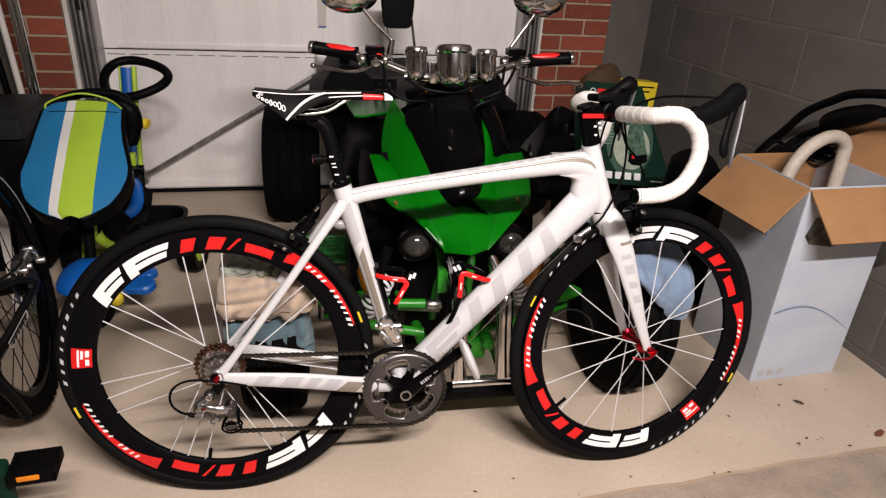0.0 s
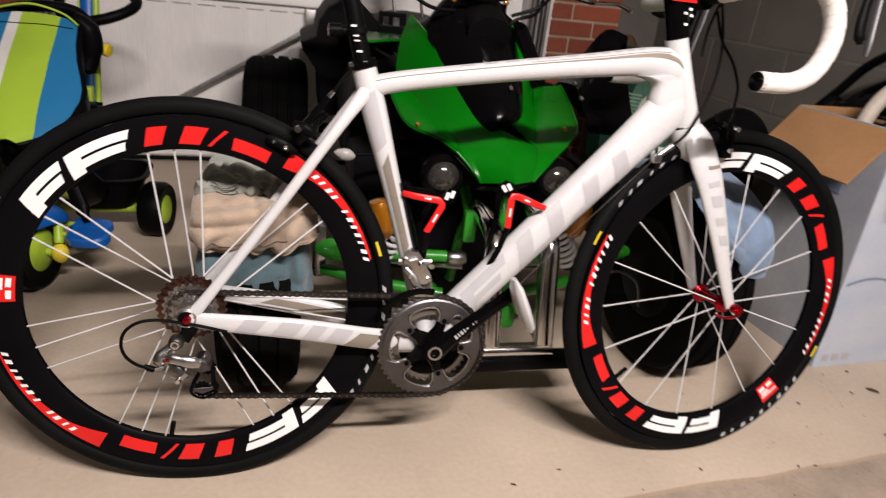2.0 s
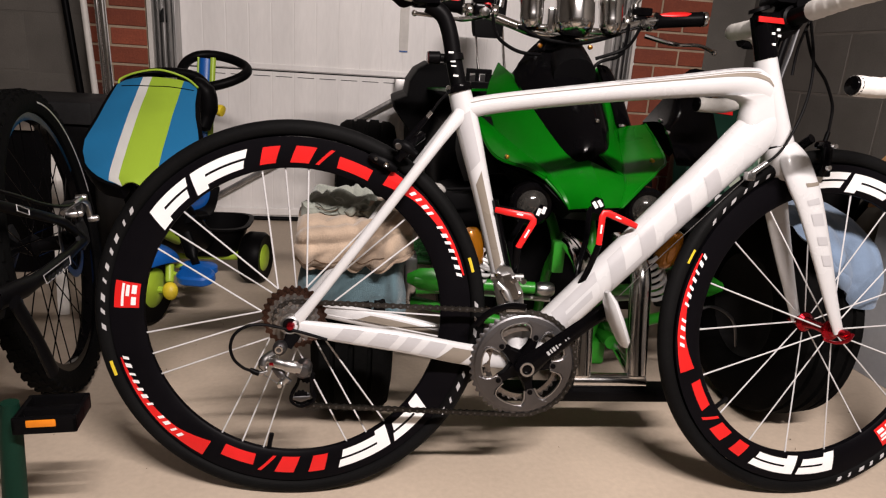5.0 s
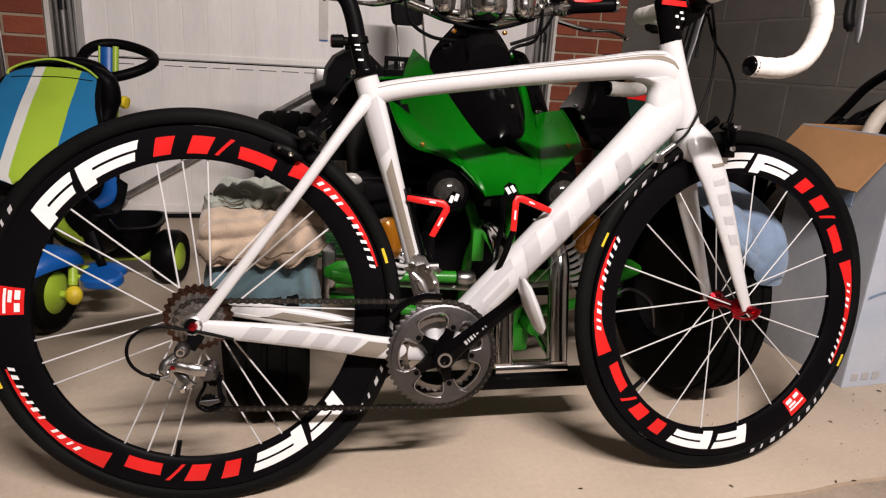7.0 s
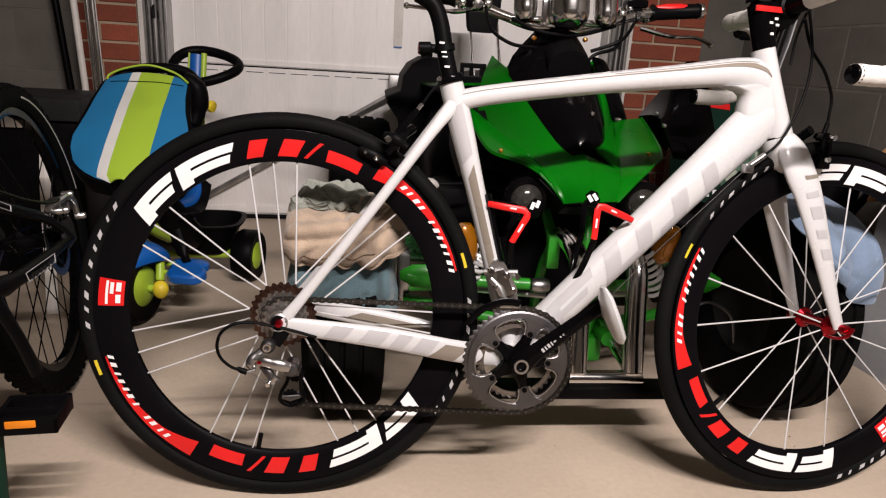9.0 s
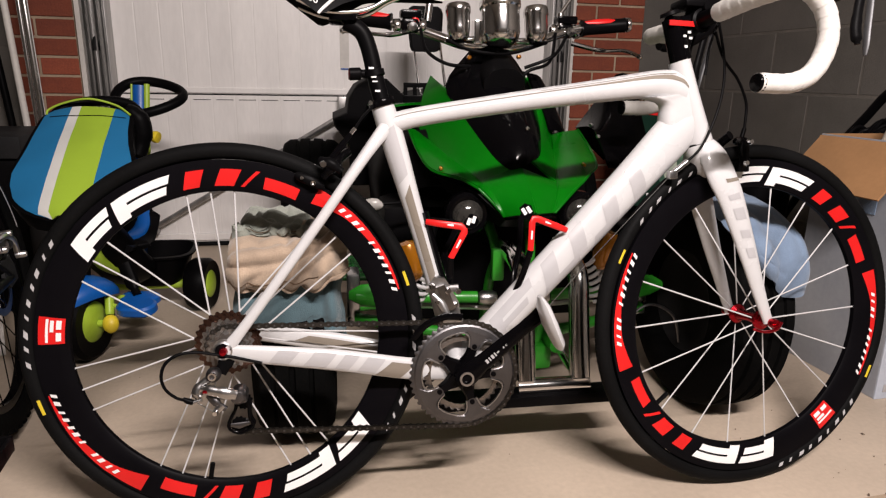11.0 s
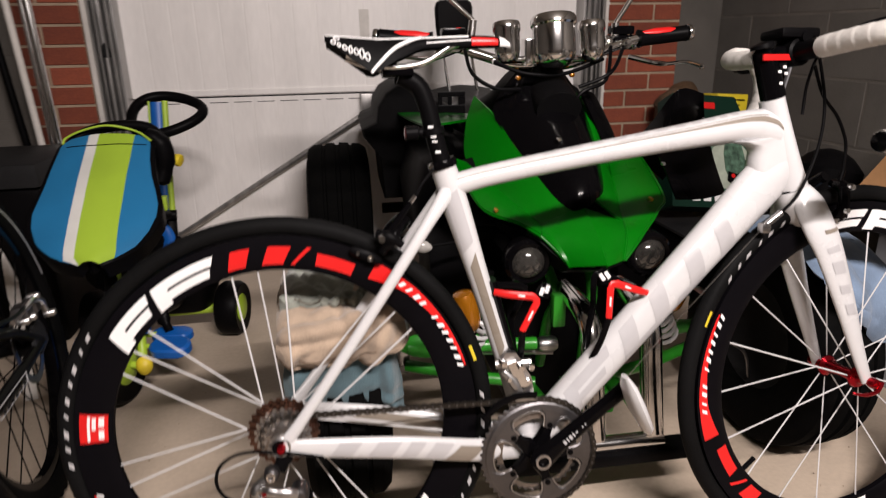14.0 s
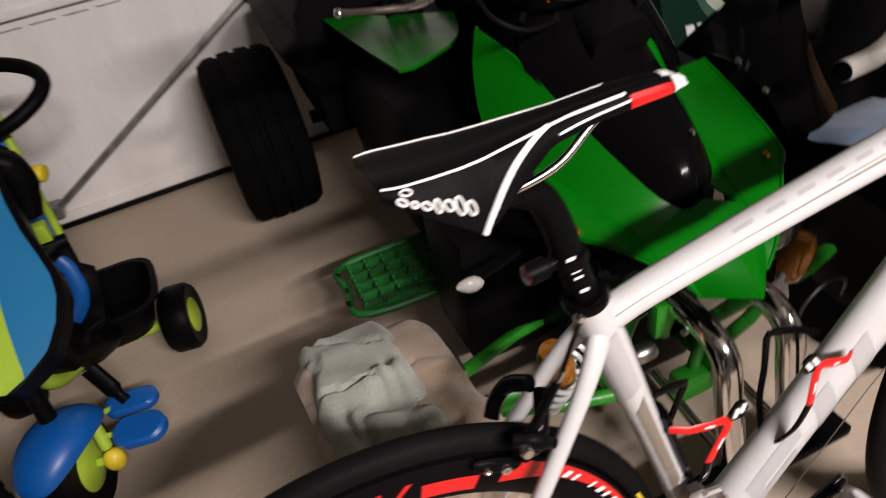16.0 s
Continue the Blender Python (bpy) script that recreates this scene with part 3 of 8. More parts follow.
for sgn in (-1, 1):
    frame_tube("chain_stay", [(0.380, sgn * 0.024, -0.066, 0.020, 0.010), (0.30, sgn * 0.040, -0.055, 0.0195, 0.0085), (0.18, sgn * 0.054, -0.030, 0.0185, 0.0085), (0.05, sgn * 0.066, -0.010, 0.0150, 0.007), (0.006, sgn * 0.069, -0.004, 0.012, 0.005)])
    frame_tube("seat_stay", [(0.272, sgn * 0.010, 0.360, 0.013, 0.009), (0.235, sgn * 0.028, 0.312, 0.0095, 0.0085), (0.14, sgn * 0.048, 0.180, 0.0085, 0.008), (0.04, sgn * 0.064, 0.045, 0.0085, 0.007), (0.004, sgn * 0.069, 0.0, 0.011, 0.005)])
    part("dropout", Shape().lathe([(0.0, -0.003), (0.018, -0.003), (0.018, 0.003), (0.0, 0.003)], 20, "y", (0.0, sgn * 0.068, 0.0)), ALLOY, bike)
    part("axle_recess", Shape().lathe([(0.0, sgn * 0.0735), (0.0135, sgn * 0.0735), (0.0135, sgn * 0.070), (0.0, sgn * 0.070)], 20, "y"), BLACK, bike)
    part("skewer_end", Shape().lathe([(0.0, -0.007), (0.0055, -0.006), (0.0072, 0.0), (0.006, 0.006), (0.0, 0.006)], 16, "y", (0.001, sgn * 0.077, 0.0)), RED_ANO, bike)
    part("skewer_ring", Shape().lathe([(0.0125, -0.0025), (0.0150, -0.0015), (0.0150, 0.0025), (0.0125, 0.0025)], 24, "y", (0.0, sgn * 0.0725, 0.0)), ALLOY, bike, "bright ring round the axle")

fork = steered(part("fork", Shape().tube(smoothed([(0.8510, 0, 0.3365), (0.860, 0, 0.314), (0.869, 0, 0.290), (0.874, 0, 0.272)], 4), [(0.0258, 0.0268), (0.0270, 0.029), (0.0288, 0.031), (0.0292, 0.033), (0.0295, 0.035), (0.0295, 0.0365), (0.029, 0.037), (0.0285, 0.037), (0.028, 0.036), (0.026, 0.034), (0.022, 0.031), (0.016, 0.026), (0.006, 0.012)], 32), WHITE_PAINT, bike, "white carbon fork"))
part("seam", Shape().tube([(0.8522, 0, 0.3348), (0.8508, 0, 0.3388)], 0.0266, 32), BLACK, fork, "thin black headset seam")
FORK_LINE = [(0.858, 0.012, 0.332, 0.020, 0.014), (0.866, 0.026, 0.308, 0.0275, 0.0155), (0.877, 0.0375, 0.272, 0.0285, 0.0135), (0.894, 0.0435, 0.232, 0.0258, 0.0118), (0.925, 0.049, 0.145, 0.0195, 0.010), (0.955, 0.051, 0.060, 0.0135, 0.008), (0.978, 0.053, 0.0, 0.010, 0.006)]
for sgn in (-1, 1):
    line = smoothed([(x, sgn * y, z) for x, y, z, a, b in FORK_LINE], 5)
    size = smoothed([(a, b, 0) for x, y, z, a, b in FORK_LINE], 5)
    blade = part("blade", Shape().tube(line, [(q[0], q[1]) for q in size], 32), WHITE_PAINT, fork)
    part("skewer_end", Shape().lathe([(0.0, -0.008), (0.008, -0.007), (0.010, 0.0), (0.008, 0.006), (0.0, 0.006)], 16, "y", (0.980, sgn * 0.064, 0.0)), RED_ANO, fork)
part("skewer_lever", Shape().tube(smoothed([(0.990, -0.072, 0.002), (0.972, -0.080, -0.008), (0.945, -0.082, -0.010), (0.922, -0.079, -0.004)], 5), [(0.0028, 0.004)] * 15 + [0.002], 8), RED_ANO, fork)


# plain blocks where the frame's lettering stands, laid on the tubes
def tube_patch(s, pts, t0, t1, v0, v1, slant=0.0, lift=0.0008, m=5):
    """A patch on the near side of a frame tube: from t0 to t1 along it, v0 to v1 of its height (-1 to 1)."""
    line = smoothed([p[:3] for p in pts], 8)
    size = smoothed([(p[3], p[4], 0) for p in pts], 8)
    rows = []
    for i in range(m + 1):
        row = []
        for j in range(m + 1):
            v = v0 + (v1 - v0) * j / m
            t = (t0 + (t1 - t0) * i / m + slant * v) * (len(line) - 1)
            t = min(max(t, 0), len(line) - 1.001)
            k, f = int(t), t - int(t)
            p, sz = line[k].lerp(line[k + 1], f), size[k].lerp(size[k + 1], f)
            d = (line[k + 1] - line[k]).normalized()
            q = Vector((-d.z, 0, d.x))
            q = q if q.z > 0 else -q
            row.append(p + q * (v * sz[0] * 1.0) + Vector((0, -1, 0)) * (sz[1] * math.sqrt(max(0, 1 - v * v)) + lift))
        rows.append(row)
    k = m + 1
    return s.add([p for r in rows for p in r], [(i * k + j, i * k + j + 1, (i + 1) * k + j + 1, (i + 1) * k + j) for i in range(m) for j in range(m)])


DT = [(0.405, 0, -0.066, 0.030, 0.034), (0.470, 0, 0.005, 0.0305, 0.027), (0.60, 0, 0.140, 0.033, 0.025), (0.73, 0, 0.276, 0.036, 0.026), (0.80, 0, 0.350, 0.039, 0.0245), (0.838, 0, 0.390, 0.030, 0.0205)]
TT = [(0.268, 0, 0.362, 0.018, 0.017), (0.33, 0, 0.379, 0.0165, 0.0175), (0.50, 0, 0.406, 0.0175, 0.021), (0.66, 0, 0.428, 0.0205, 0.023), (0.76, 0, 0.440, 0.0255, 0.024), (0.815, 0, 0.432, 0.036, 0.024)]
ST = [(0.398, 0, -0.060, 0.020, 0.024), (0.380, 0, 0.000, 0.0165, 0.020), (0.352, 0, 0.100, 0.0155, 0.017), (0.318, 0, 0.220, 0.0165, 0.017), (0.285, 0, 0.335, 0.0205, 0.019), (0.267, 0, 0.396, 0.0195, 0.0185)]
CS = [(0.380, -0.024, -0.066, 0.020, 0.010), (0.30, -0.040, -0.055, 0.0195, 0.0085), (0.18, -0.054, -0.030, 0.0185, 0.0085), (0.05, -0.066, -0.010, 0.0150, 0.007), (0.006, -0.069, -0.004, 0.012, 0.005)]
FB = [(x, -y, z, a, b) for x, y, z, a, b in FORK_LINE]
s = Shape()
for a, b, lo, hi in ((0.18, 0.215, -0.8, 0.75), (0.215, 0.30, 0.3, 0.75), (0.215, 0.285, -0.25, 0.12), (0.33, 0.365, -0.55, 0.75), (0.33, 0.42, -0.8, -0.4), (0.405, 0.44, -0.6, 0.75), (0.49, 0.525, -0.6, 0.75), (0.46, 0.52, -0.8, -0.4), (0.565, 0.605, -0.8, 0.75)):
    tube_patch(s, DT, a, b, lo, hi, 0.02)
part("lettering", s, GREY_DECAL, down_tube, "pale grey block decals")
s = Shape()
for a, b in ((0.115, 0.123), (0.13, 0.136), (0.142, 0.152), (0.158, 0.164)):
    part("print", tube_patch(Shape(), DT, a, b, 0.1, 0.9), DARK_GREY, down_tube, "small dark print", False)


def tube_band(pts, knots, lift=0.0009, n=48, m=4):
    """A band along a frame tube whose edges follow knots of (along, low, high)."""
    line = smoothed([p[:3] for p in pts], 8)
    size = smoothed([(p[3], p[4], 0) for p in pts], 8)
    rows_ = []
    for i in range(n + 1):
        t = knots[0][0] + (knots[-1][0] - knots[0][0]) * i / n
        lo, hi = along(t, [(k[0], k[1]) for k in knots]), along(t, [(k[0], k[2]) for k in knots])
        f = min(t * (len(line) - 1), len(line) - 1.001)
        k, f = int(f), f - int(f)
        p, sz, d = line[k].lerp(line[k + 1], f), size[k].lerp(size[k + 1], f), (line[k + 1] - line[k]).normalized()
        q = Vector((-d.z, 0, d.x)) if d.x > 0 else Vector((d.z, 0, -d.x))
        for j in range(m + 1):
            v = lo + (hi - lo) * j / m
            rows_.append(p + q * (v * sz[0]) + Vector((0, -1, 0)) * (sz[1] * math.sqrt(max(0, 1 - v * v)) + lift))
    k = m + 1
    return Shape().add(rows_, [(i * k + j, i * k + j + 1, (i + 1) * k + j + 1, (i + 1) * k + j) for i in range(n) for j in range(m)])


part("stripe", tube_band(TT, ((0.10, 0.48, 0.54), (0.50, 0.46, 0.55), (0.62, 0.42, 0.56), (0.76, 0.34, 0.58), (0.86, 0.30, 0.60), (0.93, 0.22, 0.42), (0.99, 0.02, 0.08))), TAUPE_DECAL, top_tube, "taupe stripe broadening to a wedge")
part("stripe", tube_band(TT, ((0.45, 0.66, 0.69), (0.88, 0.66, 0.70)), n=30, m=2), TAUPE_DECAL, top_tube, "thin taupe line")
s = Shape()
for i in range(11):
    tube_patch(s, TT, 0.30 + i * 0.042, 0.325 + i * 0.042, 0.86, 0.96, 0.02, m=3)
part("top_print", s, GREY_DECAL, top_tube, "pale grey print")
s = tube_patch(Shape(), ST, 0.40, 0.66, -0.55, 0.25, 0.04)
part("seat_tube_panel", s, TAUPE_DECAL, bike, "taupe wedge decal")
part("seat_tube_panel", tube_patch(Shape(), ST, 0.69, 0.86, -0.75, 0.35, 0.02), GREY_DECAL, bike, "pale grey decal")
s = Shape()
for a, b in ((0.30, 0.365), (0.395, 0.445), (0.475, 0.545), (0.59, 0.655)):
    tube_patch(s, CS, 0.074 + a * 0.932, 0.074 + b * 0.932, -0.68, 0.70, -0.02, m=4)
part("lettering", s, GREY_DECAL, bike, "pale grey block decals")
part("stay_wedge", tube_patch(Shape(), CS, 0.24, 0.335, -0.9, 0.55, -0.035), TAUPE_DECAL, bike, "taupe wedge decal")
part("stay_wedge", tube_patch(Shape(), [(x, -y, z, a, b) for x, y, z, a, b in CS], 0.25, 0.62, -0.25, 0.45, -0.06), TAUPE_DECAL, bike, "taupe wedge decal")
s = Shape()
for a, w in ((0.47, 0.030), (0.535, 0.040), (0.61, 0.026), (0.67, 0.036)):
    tube_patch(s, FB, a, a + w, -0.45, 0.45, 0.01, m=5)
part("lettering", s, GREY_DECAL, fork, "pale grey block decals")
part("fork_wedge", tube_patch(Shape(), FB, 0.345, 0.378, -0.15, 0.92, 0.035, m=8), TAUPE_DECAL, fork, "taupe wedge decal")

# seatpost and saddle
post = part("seatpost", Shape().tube(smoothed([(0.270, 0, 0.385), (0.256, 0, 0.440), (0.245, 0, 0.490), (0.232, 0, 0.518), (0.207, 0, 0.533)], 5), 0.0140, 16), BLACK, bike, "black seatpost with a bent head")
lampx_ = part("rear_lamp", Shape().tube([(0.246, 0, 0.449), (0.232, 0, 0.449), (0.230, 0, 0.449), (0.212, 0, 0.448)], [0.007, 0.007, 0.0105, 0.0105], 16), BLACK, post, "small black rear lamp")
part("lens", Shape().lathe([(0.0, -0.002), (0.0088, -0.001), (0.0096, 0.002), (0.0, 0.002)], 16, "x", (0.211, 0, 0.448)), LAMP_RED, lampx_, "dark red lamp lens")
part("strap", Shape().lathe([(0.0145, -0.006), (0.0175, -0.005), (0.0175, 0.005), (0.0145, 0.006)], 20, "z"), BLACK, post).matrix_basis = pose(0.2535, 0, 0.450, 0, -13, 0)
part("collar", Shape().lathe([(0.0145, -0.0065), (0.0215, -0.0065), (0.0225, -0.004), (0.0225, 0.004), (0.0210, 0.0065), (0.0145, 0.0065)], 24, "z"), BLACK_GLOSS, post).matrix_basis = pose(0.2655, 0, 0.401, 0, -16, 0)
part("collar_bolt", Shape().lathe([(0.0, -0.026), (0.003, -0.026), (0.004, -0.024), (0.004, -0.018), (0.0, -0.018)], 12, "y", (0.246, 0, 0.399)), CHROME, post)
part("clamp", Shape().box(0.180, 0.226, -0.024, 0.024, 0.530, 0.548, 0.005), BLACK_GLOSS, post)
s = Shape()
for i, z in enumerate((0.418, 0.434, 0.441, 0.448, 0.455)):
    s.box(0.2585 - (z - 0.415) * 0.27 - 0.0042, 0.2585 - (z - 0.415) * 0.27 + 0.0045, -0.0150, -0.0135, z, z + (0.0032, 0.0022)[i % 2], 0.0004, 1)
part("print", s, WHITE, post, "white print", False)

SAD_TOP = ((0.102, 0.588), (0.14, 0.585), (0.18, 0.583), (0.25, 0.585), (0.31, 0.5865), (0.345, 0.585), (0.362, 0.581), (0.371, 0.575))
SAD_W = ((0.102, 0.034), (0.115, 0.038), (0.16, 0.034), (0.20, 0.026), (0.26, 0.015), (0.31, 0.0145), (0.35, 0.0135), (0.371, 0.006))
SAD_LOW = ((0.102, 0.577), (0.115, 0.569), (0.165, 0.533), (0.178, 0.537), (0.20, 0.551), (0.24, 0.568), (0.28, 0.570), (0.35, 0.570), (0.371, 0.569))
SAD_OUT = ((0.102, 0.036), (0.115, 0.044), (0.165, 0.051), (0.20, 0.040), (0.24, 0.024), (0.28, 0.018), (0.35, 0.0145), (0.371, 0.005))


def flank(x, v, lift=0.0):
    """On the saddle's near flank: v from its top edge (0) to its lower edge (1)."""
    w, o, zt, zl = along(x, SAD_W), along(x, SAD_OUT), along(x, SAD_TOP) - 0.002, along(x, SAD_LOW)
    return Vector((x, -(w + (o - w) * v + 0.003 * math.sin(math.pi * v)) - lift, zt + (zl - zt) * v))


rows = []
for i in range(33):
    x = 0.102 + 0.269 * i / 32
    w, zt = along(x, SAD_W), along(x, SAD_TOP)
    near = [flank(x, v) for v in (1.0, 0.75, 0.5, 0.25, 0.0)]
    top = [Vector((x, w * a, zt - d)) for a, d in ((-0.75, 0.0), (-0.35, 0.0008), (0.0, 0.0025), (0.35, 0.0008), (0.75, 0.0))]
    far = [Vector((p.x, -p.y, p.z)) for p in reversed(near)]
    zl = along(x, SAD_LOW)
    under = [Vector((x, along(x, SAD_OUT) * a, zl + (zt - zl) * d)) for a, d in ((0.85, 0.1), (0.5, 0.45), (0.0, 0.6), (-0.5, 0.45), (-0.85, 0.1))]
    rows.append(near + top + far + under)
saddle = part("saddle", Shape().rings(rows), BLACK_MATT, bike, "slim black saddle with white and red details")
SPAN = [0.103 + 0.205 * i / 24 for i in range(25)]
part("piping", Shape().tube([flank(x, 0.02, 0.0008) for x in SPAN], [0.0009 + 0.0006 * i / 24 for i in range(25)], 6), WHITE, saddle, "white piping")
part("piping", Shape().tube([Vector((p.x, -p.y, p.z)) for p in (flank(x, 0.0, 0.0004) for x in SPAN)], 0.0011, 6), WHITE, saddle, "white piping")
part("piping", Shape().tube([flank(0.164 + 0.074 * i / 14, 1.0 - (i / 14) ** 0.8, 0.0012) for i in range(15)], [0.0022 + 0.0006 * math.sin(math.pi * i / 14) for i in range(15)], 6), WHITE, saddle, "broad white flank stripe")
part("piping", Shape().tube([flank(0.245 + 0.066 * i / 8, 0.55 - 0.15 * i / 8, 0.0008) for i in range(9)], 0.0011, 6), WHITE, saddle, "white piping")
for sgn in (-1, 1):
    grid_ = [[Vector((p.x, p.y * -sgn, p.z)) for p in (flank(0.312 + 0.040 * i / 6, 0.12 + 0.78 * j / 4, 0.0010) for j in range(5))] for i in range(7)]
    part("nose_patch", Shape().sheet(grid_, 0.0008), RED, saddle, "red nose patch")
tip = [[Vector((p.x + 0.0008, p.y * 1.06, p.z + (0.0008 if k in (5, 6, 7, 8, 9) else 0.0))) for k, p in enumerate(r)] for r in rows[30:]]
part("nose_tip", Shape().rings(tip), WHITE, saddle, "white nose tip")
for i in range(7):
    x, v, r_ = 0.1135 + i * 0.0077, 0.60 + 0.035 * math.sin(i), (0.0030, 0.0022)[i in (1, 3)]
    tall = 0.16 if i in (0, 3, 5) else 0.11
    part("print", Shape().tube([flank(x + r_ * math.cos(q), v + tall * math.sin(q), 0.0006) for q in (k * math.pi / 6 for k in range(12))], 0.0010, 5, closed=True), WHITE, saddle, "small white oval print")
part("print", Shape().tube([flank(0.118 + 0.004 * math.cos(q), 0.22 + 0.1 * math.sin(q), 0.0006) for q in (k * math.pi / 5 for k in range(10))], 0.0008, 5, closed=True), WHITE, saddle, "small white ring print")
for sgn in (-1, 1):
    part("rail", Shape().tube(smoothed([(0.130, sgn * 0.030, 0.560), (0.170, sgn * 0.024, 0.545), (0.208, sgn * 0.022, 0.543), (0.245, sgn * 0.020, 0.550), (0.276, sgn * 0.015, 0.568), (0.298, sgn * 0.009, 0.576)], 5), 0.0037, 10), CHROME, saddle, "silver rail")

# stem, bars, levers
stem = steered(part("stem", Shape().tube([(0.8095, 0, 0.484), (0.7935, 0, 0.536), (0.7875, 0, 0.556)], [0.0195, 0.0180, 0.0175], 18).tube(smoothed([(0.782, 0, 0.545), (0.81, 0, 0.547), (0.840, 0, 0.553)], 4), [0.018] + [0.016] * 7 + [0.017], 14), BLACK_GLOSS, bike, "black stem with a red stripe"))
part("faceplate", Shape().lathe([(0.0168, -0.021), (0.0215, -0.019), (0.0215, 0.019), (0.0168, 0.021)], 20, "y", (0.840, 0, 0.553)), BLACK, stem)
part("stem_stripe", Shape().box(0.772, 0.830, -0.0192, -0.0165, 0.5405, 0.5495), RED, stem, "red stripe", False)
part("top_cap", Shape().lathe([(0.0, 0.0), (0.018, 0.0), (0.017, 0.006), (0.0, 0.009)], 18, "z"), BLACK, stem).matrix_basis = pose(0.785, 0, 0.562, 0, -17, 0)
s = Shape()
for x, z in ((0.803, 0.523), (0.815, 0.520), (0.806, 0.505), (0.812, 0.530)):
    s.box(x - 0.003, x + 0.003, -0.0200, -0.0185, z - 0.002, z + 0.002)
part("print", s, WHITE, stem, "white print", False)
part("mount", Shape().tube([(0.845, -0.028, 0.575), (0.845, 0.028, 0.575)], 0.010, 10).box(0.80, 0.872, -0.026, 0.026, 0.574, 0.590, 0.006), BLACK, stem, "black computer mount")
bar_pts = [(0.840, 0.0, 0.553), (0.839, 0.03, 0.553), (0.835, 0.075, 0.554), (0.837, 0.135, 0.557), (0.845, 0.172, 0.559), (0.868, 0.193, 0.563), (0.898, 0.199, 0.556), (0.925, 0.202, 0.526), (0.927, 0.206, 0.480), (0.899, 0.210, 0.434), (0.855, 0.213, 0.414), (0.791, 0.215, 0.412)]
bar = None
for sgn in (-1, 1):
    turn_ = [min(1, max(0, (y - 0.13) / 0.07)) if sgn > 0 else 0 for x, y, z in bar_pts]
    line = smoothed([(x + 0.018 * k, sgn * y * (1 - 0.08 * k), z + 0.010 * k) for (x, y, z), k in zip(bar_pts, turn_)], 6)
    half = part("handlebar", Shape().tube(line[:14], 0.0150, 14), BLACK, stem, "black drop handlebar")
    wrap = line[11:]
    s, radii = [], []
    length = 0.0
    fine = smoothed(wrap, 4)
    for i, p in enumerate(fine):
        if i:
            length += (p - fine[i - 1]).length
        ph = (length / 0.022) % 1.0
        radii.append(0.0162 - 0.0016 * i / len(fine) + 0.0008 * ph)
    part("bar_tape", Shape().tube(fine, radii, 16), TAPE, stem, "white ridged bar tape")
    e = line[-1]
    part("bar_plug", Shape().lathe([(0.0, -0.004), (0.0130, -0.003), (0.0146, 0.0), (0.0146, 0.006), (0.0, 0.006)], 18, "x"), BLACK_GLOSS, stem).matrix_basis = pose(e.x, e.y, e.z)
    hood = part("brake_hood", Shape().tube(smoothed([(0.895, sgn * 0.196, 0.560), (0.932, sgn * 0.198, 0.562), (0.975, sgn * 0.196, 0.580), (1.003, sgn * 0.192, 0.600), (1.024, sgn * 0.189, 0.610)], 5), [(0.016, 0.015)] * 2 + [(0.019, 0.016)] * 4 + [(0.022, 0.016)] * 6 + [(0.023, 0.016)] * 5 + [(0.021, 0.015), (0.017, 0.013), (0.012, 0.010), (0.006, 0.006)], 16), BLACK, stem, "black rubber brake hood")
    part("brake_lever", Shape().tube(smoothed([(1.024, sgn * 0.193, 0.590), (1.016, sgn * 0.198, 0.545), (1.006, sgn * 0.204, 0.500), (1.000, sgn * 0.208, 0.462)], 6), [(0.004, 0.006)] * 6 + [(0.004, 0.0065)] * 9 + [(0.0035, 0.006), (0.003, 0.005), (0.003, 0.004), (0.002, 0.003)], 12), LEVER_GREY, stem, "grey alloy brake lever")
    part("lever_back", Shape().tube(smoothed([(1.006, sgn * 0.194, 0.585), (0.996, sgn * 0.196, 0.545), (0.988, sgn * 0.199, 0.505), (0.990, sgn * 0.202, 0.480)], 5), [(0.008, 0.006)] * 8 + [(0.009, 0.007)] * 6 + [(0.005, 0.004)] * 2, 10), BLACK, stem, "black shift paddle")
    part("shift_cable", Shape().tube(smoothed([(1.012, sgn * 0.186, 0.592), (0.960, sgn * 0.150, 0.594), (0.910, sgn * 0.080, 0.588), (0.872, sgn * 0.036, 0.560), (0.850, sgn * 0.028, 0.510), (0.842, sgn * 0.027, 0.455)], 8), 0.0024, 8), BLACK, stem)

# cranks, rings, chain, gears
BB = (0.40, 0, -0.068)
crank = part("crankset", Shape().lathe([(0.0, -0.066), (0.012, -0.066), (0.0165, -0.062), (0.0165, -0.052), (0.0, -0.052)], 28, "y", BB), BLACK, bike, "black crank with grey chainrings")


def toothed_ring(r_out, r_in, teeth, y, th):
    n = teeth * 4
    prof = []
    for i in range(n):
        t = 2 * math.pi * i / n
        ro = r_out + (0.0030 if i % 4 in (1, 2) else -0.0008)
        prof.append([(BB[0] + r * math.cos(t), y + h, BB[2] + r * math.sin(t)) for r, h in ((r_in, -th), (ro - 0.004, -th), (ro, -th * 0.3), (ro, th * 0.3), (ro - 0.004, th), (r_in, th))])
    return Shape().rings(prof, True)


part("chainring", toothed_ring(0.0935, 0.078, 50, -0.0475, 0.0017), DARK_ALLOY, crank, "grey toothed outer chainring")
part("chainring", toothed_ring(0.068, 0.058, 36, -0.0405, 0.0015), COG_STEEL, crank, "dark inner chainring")


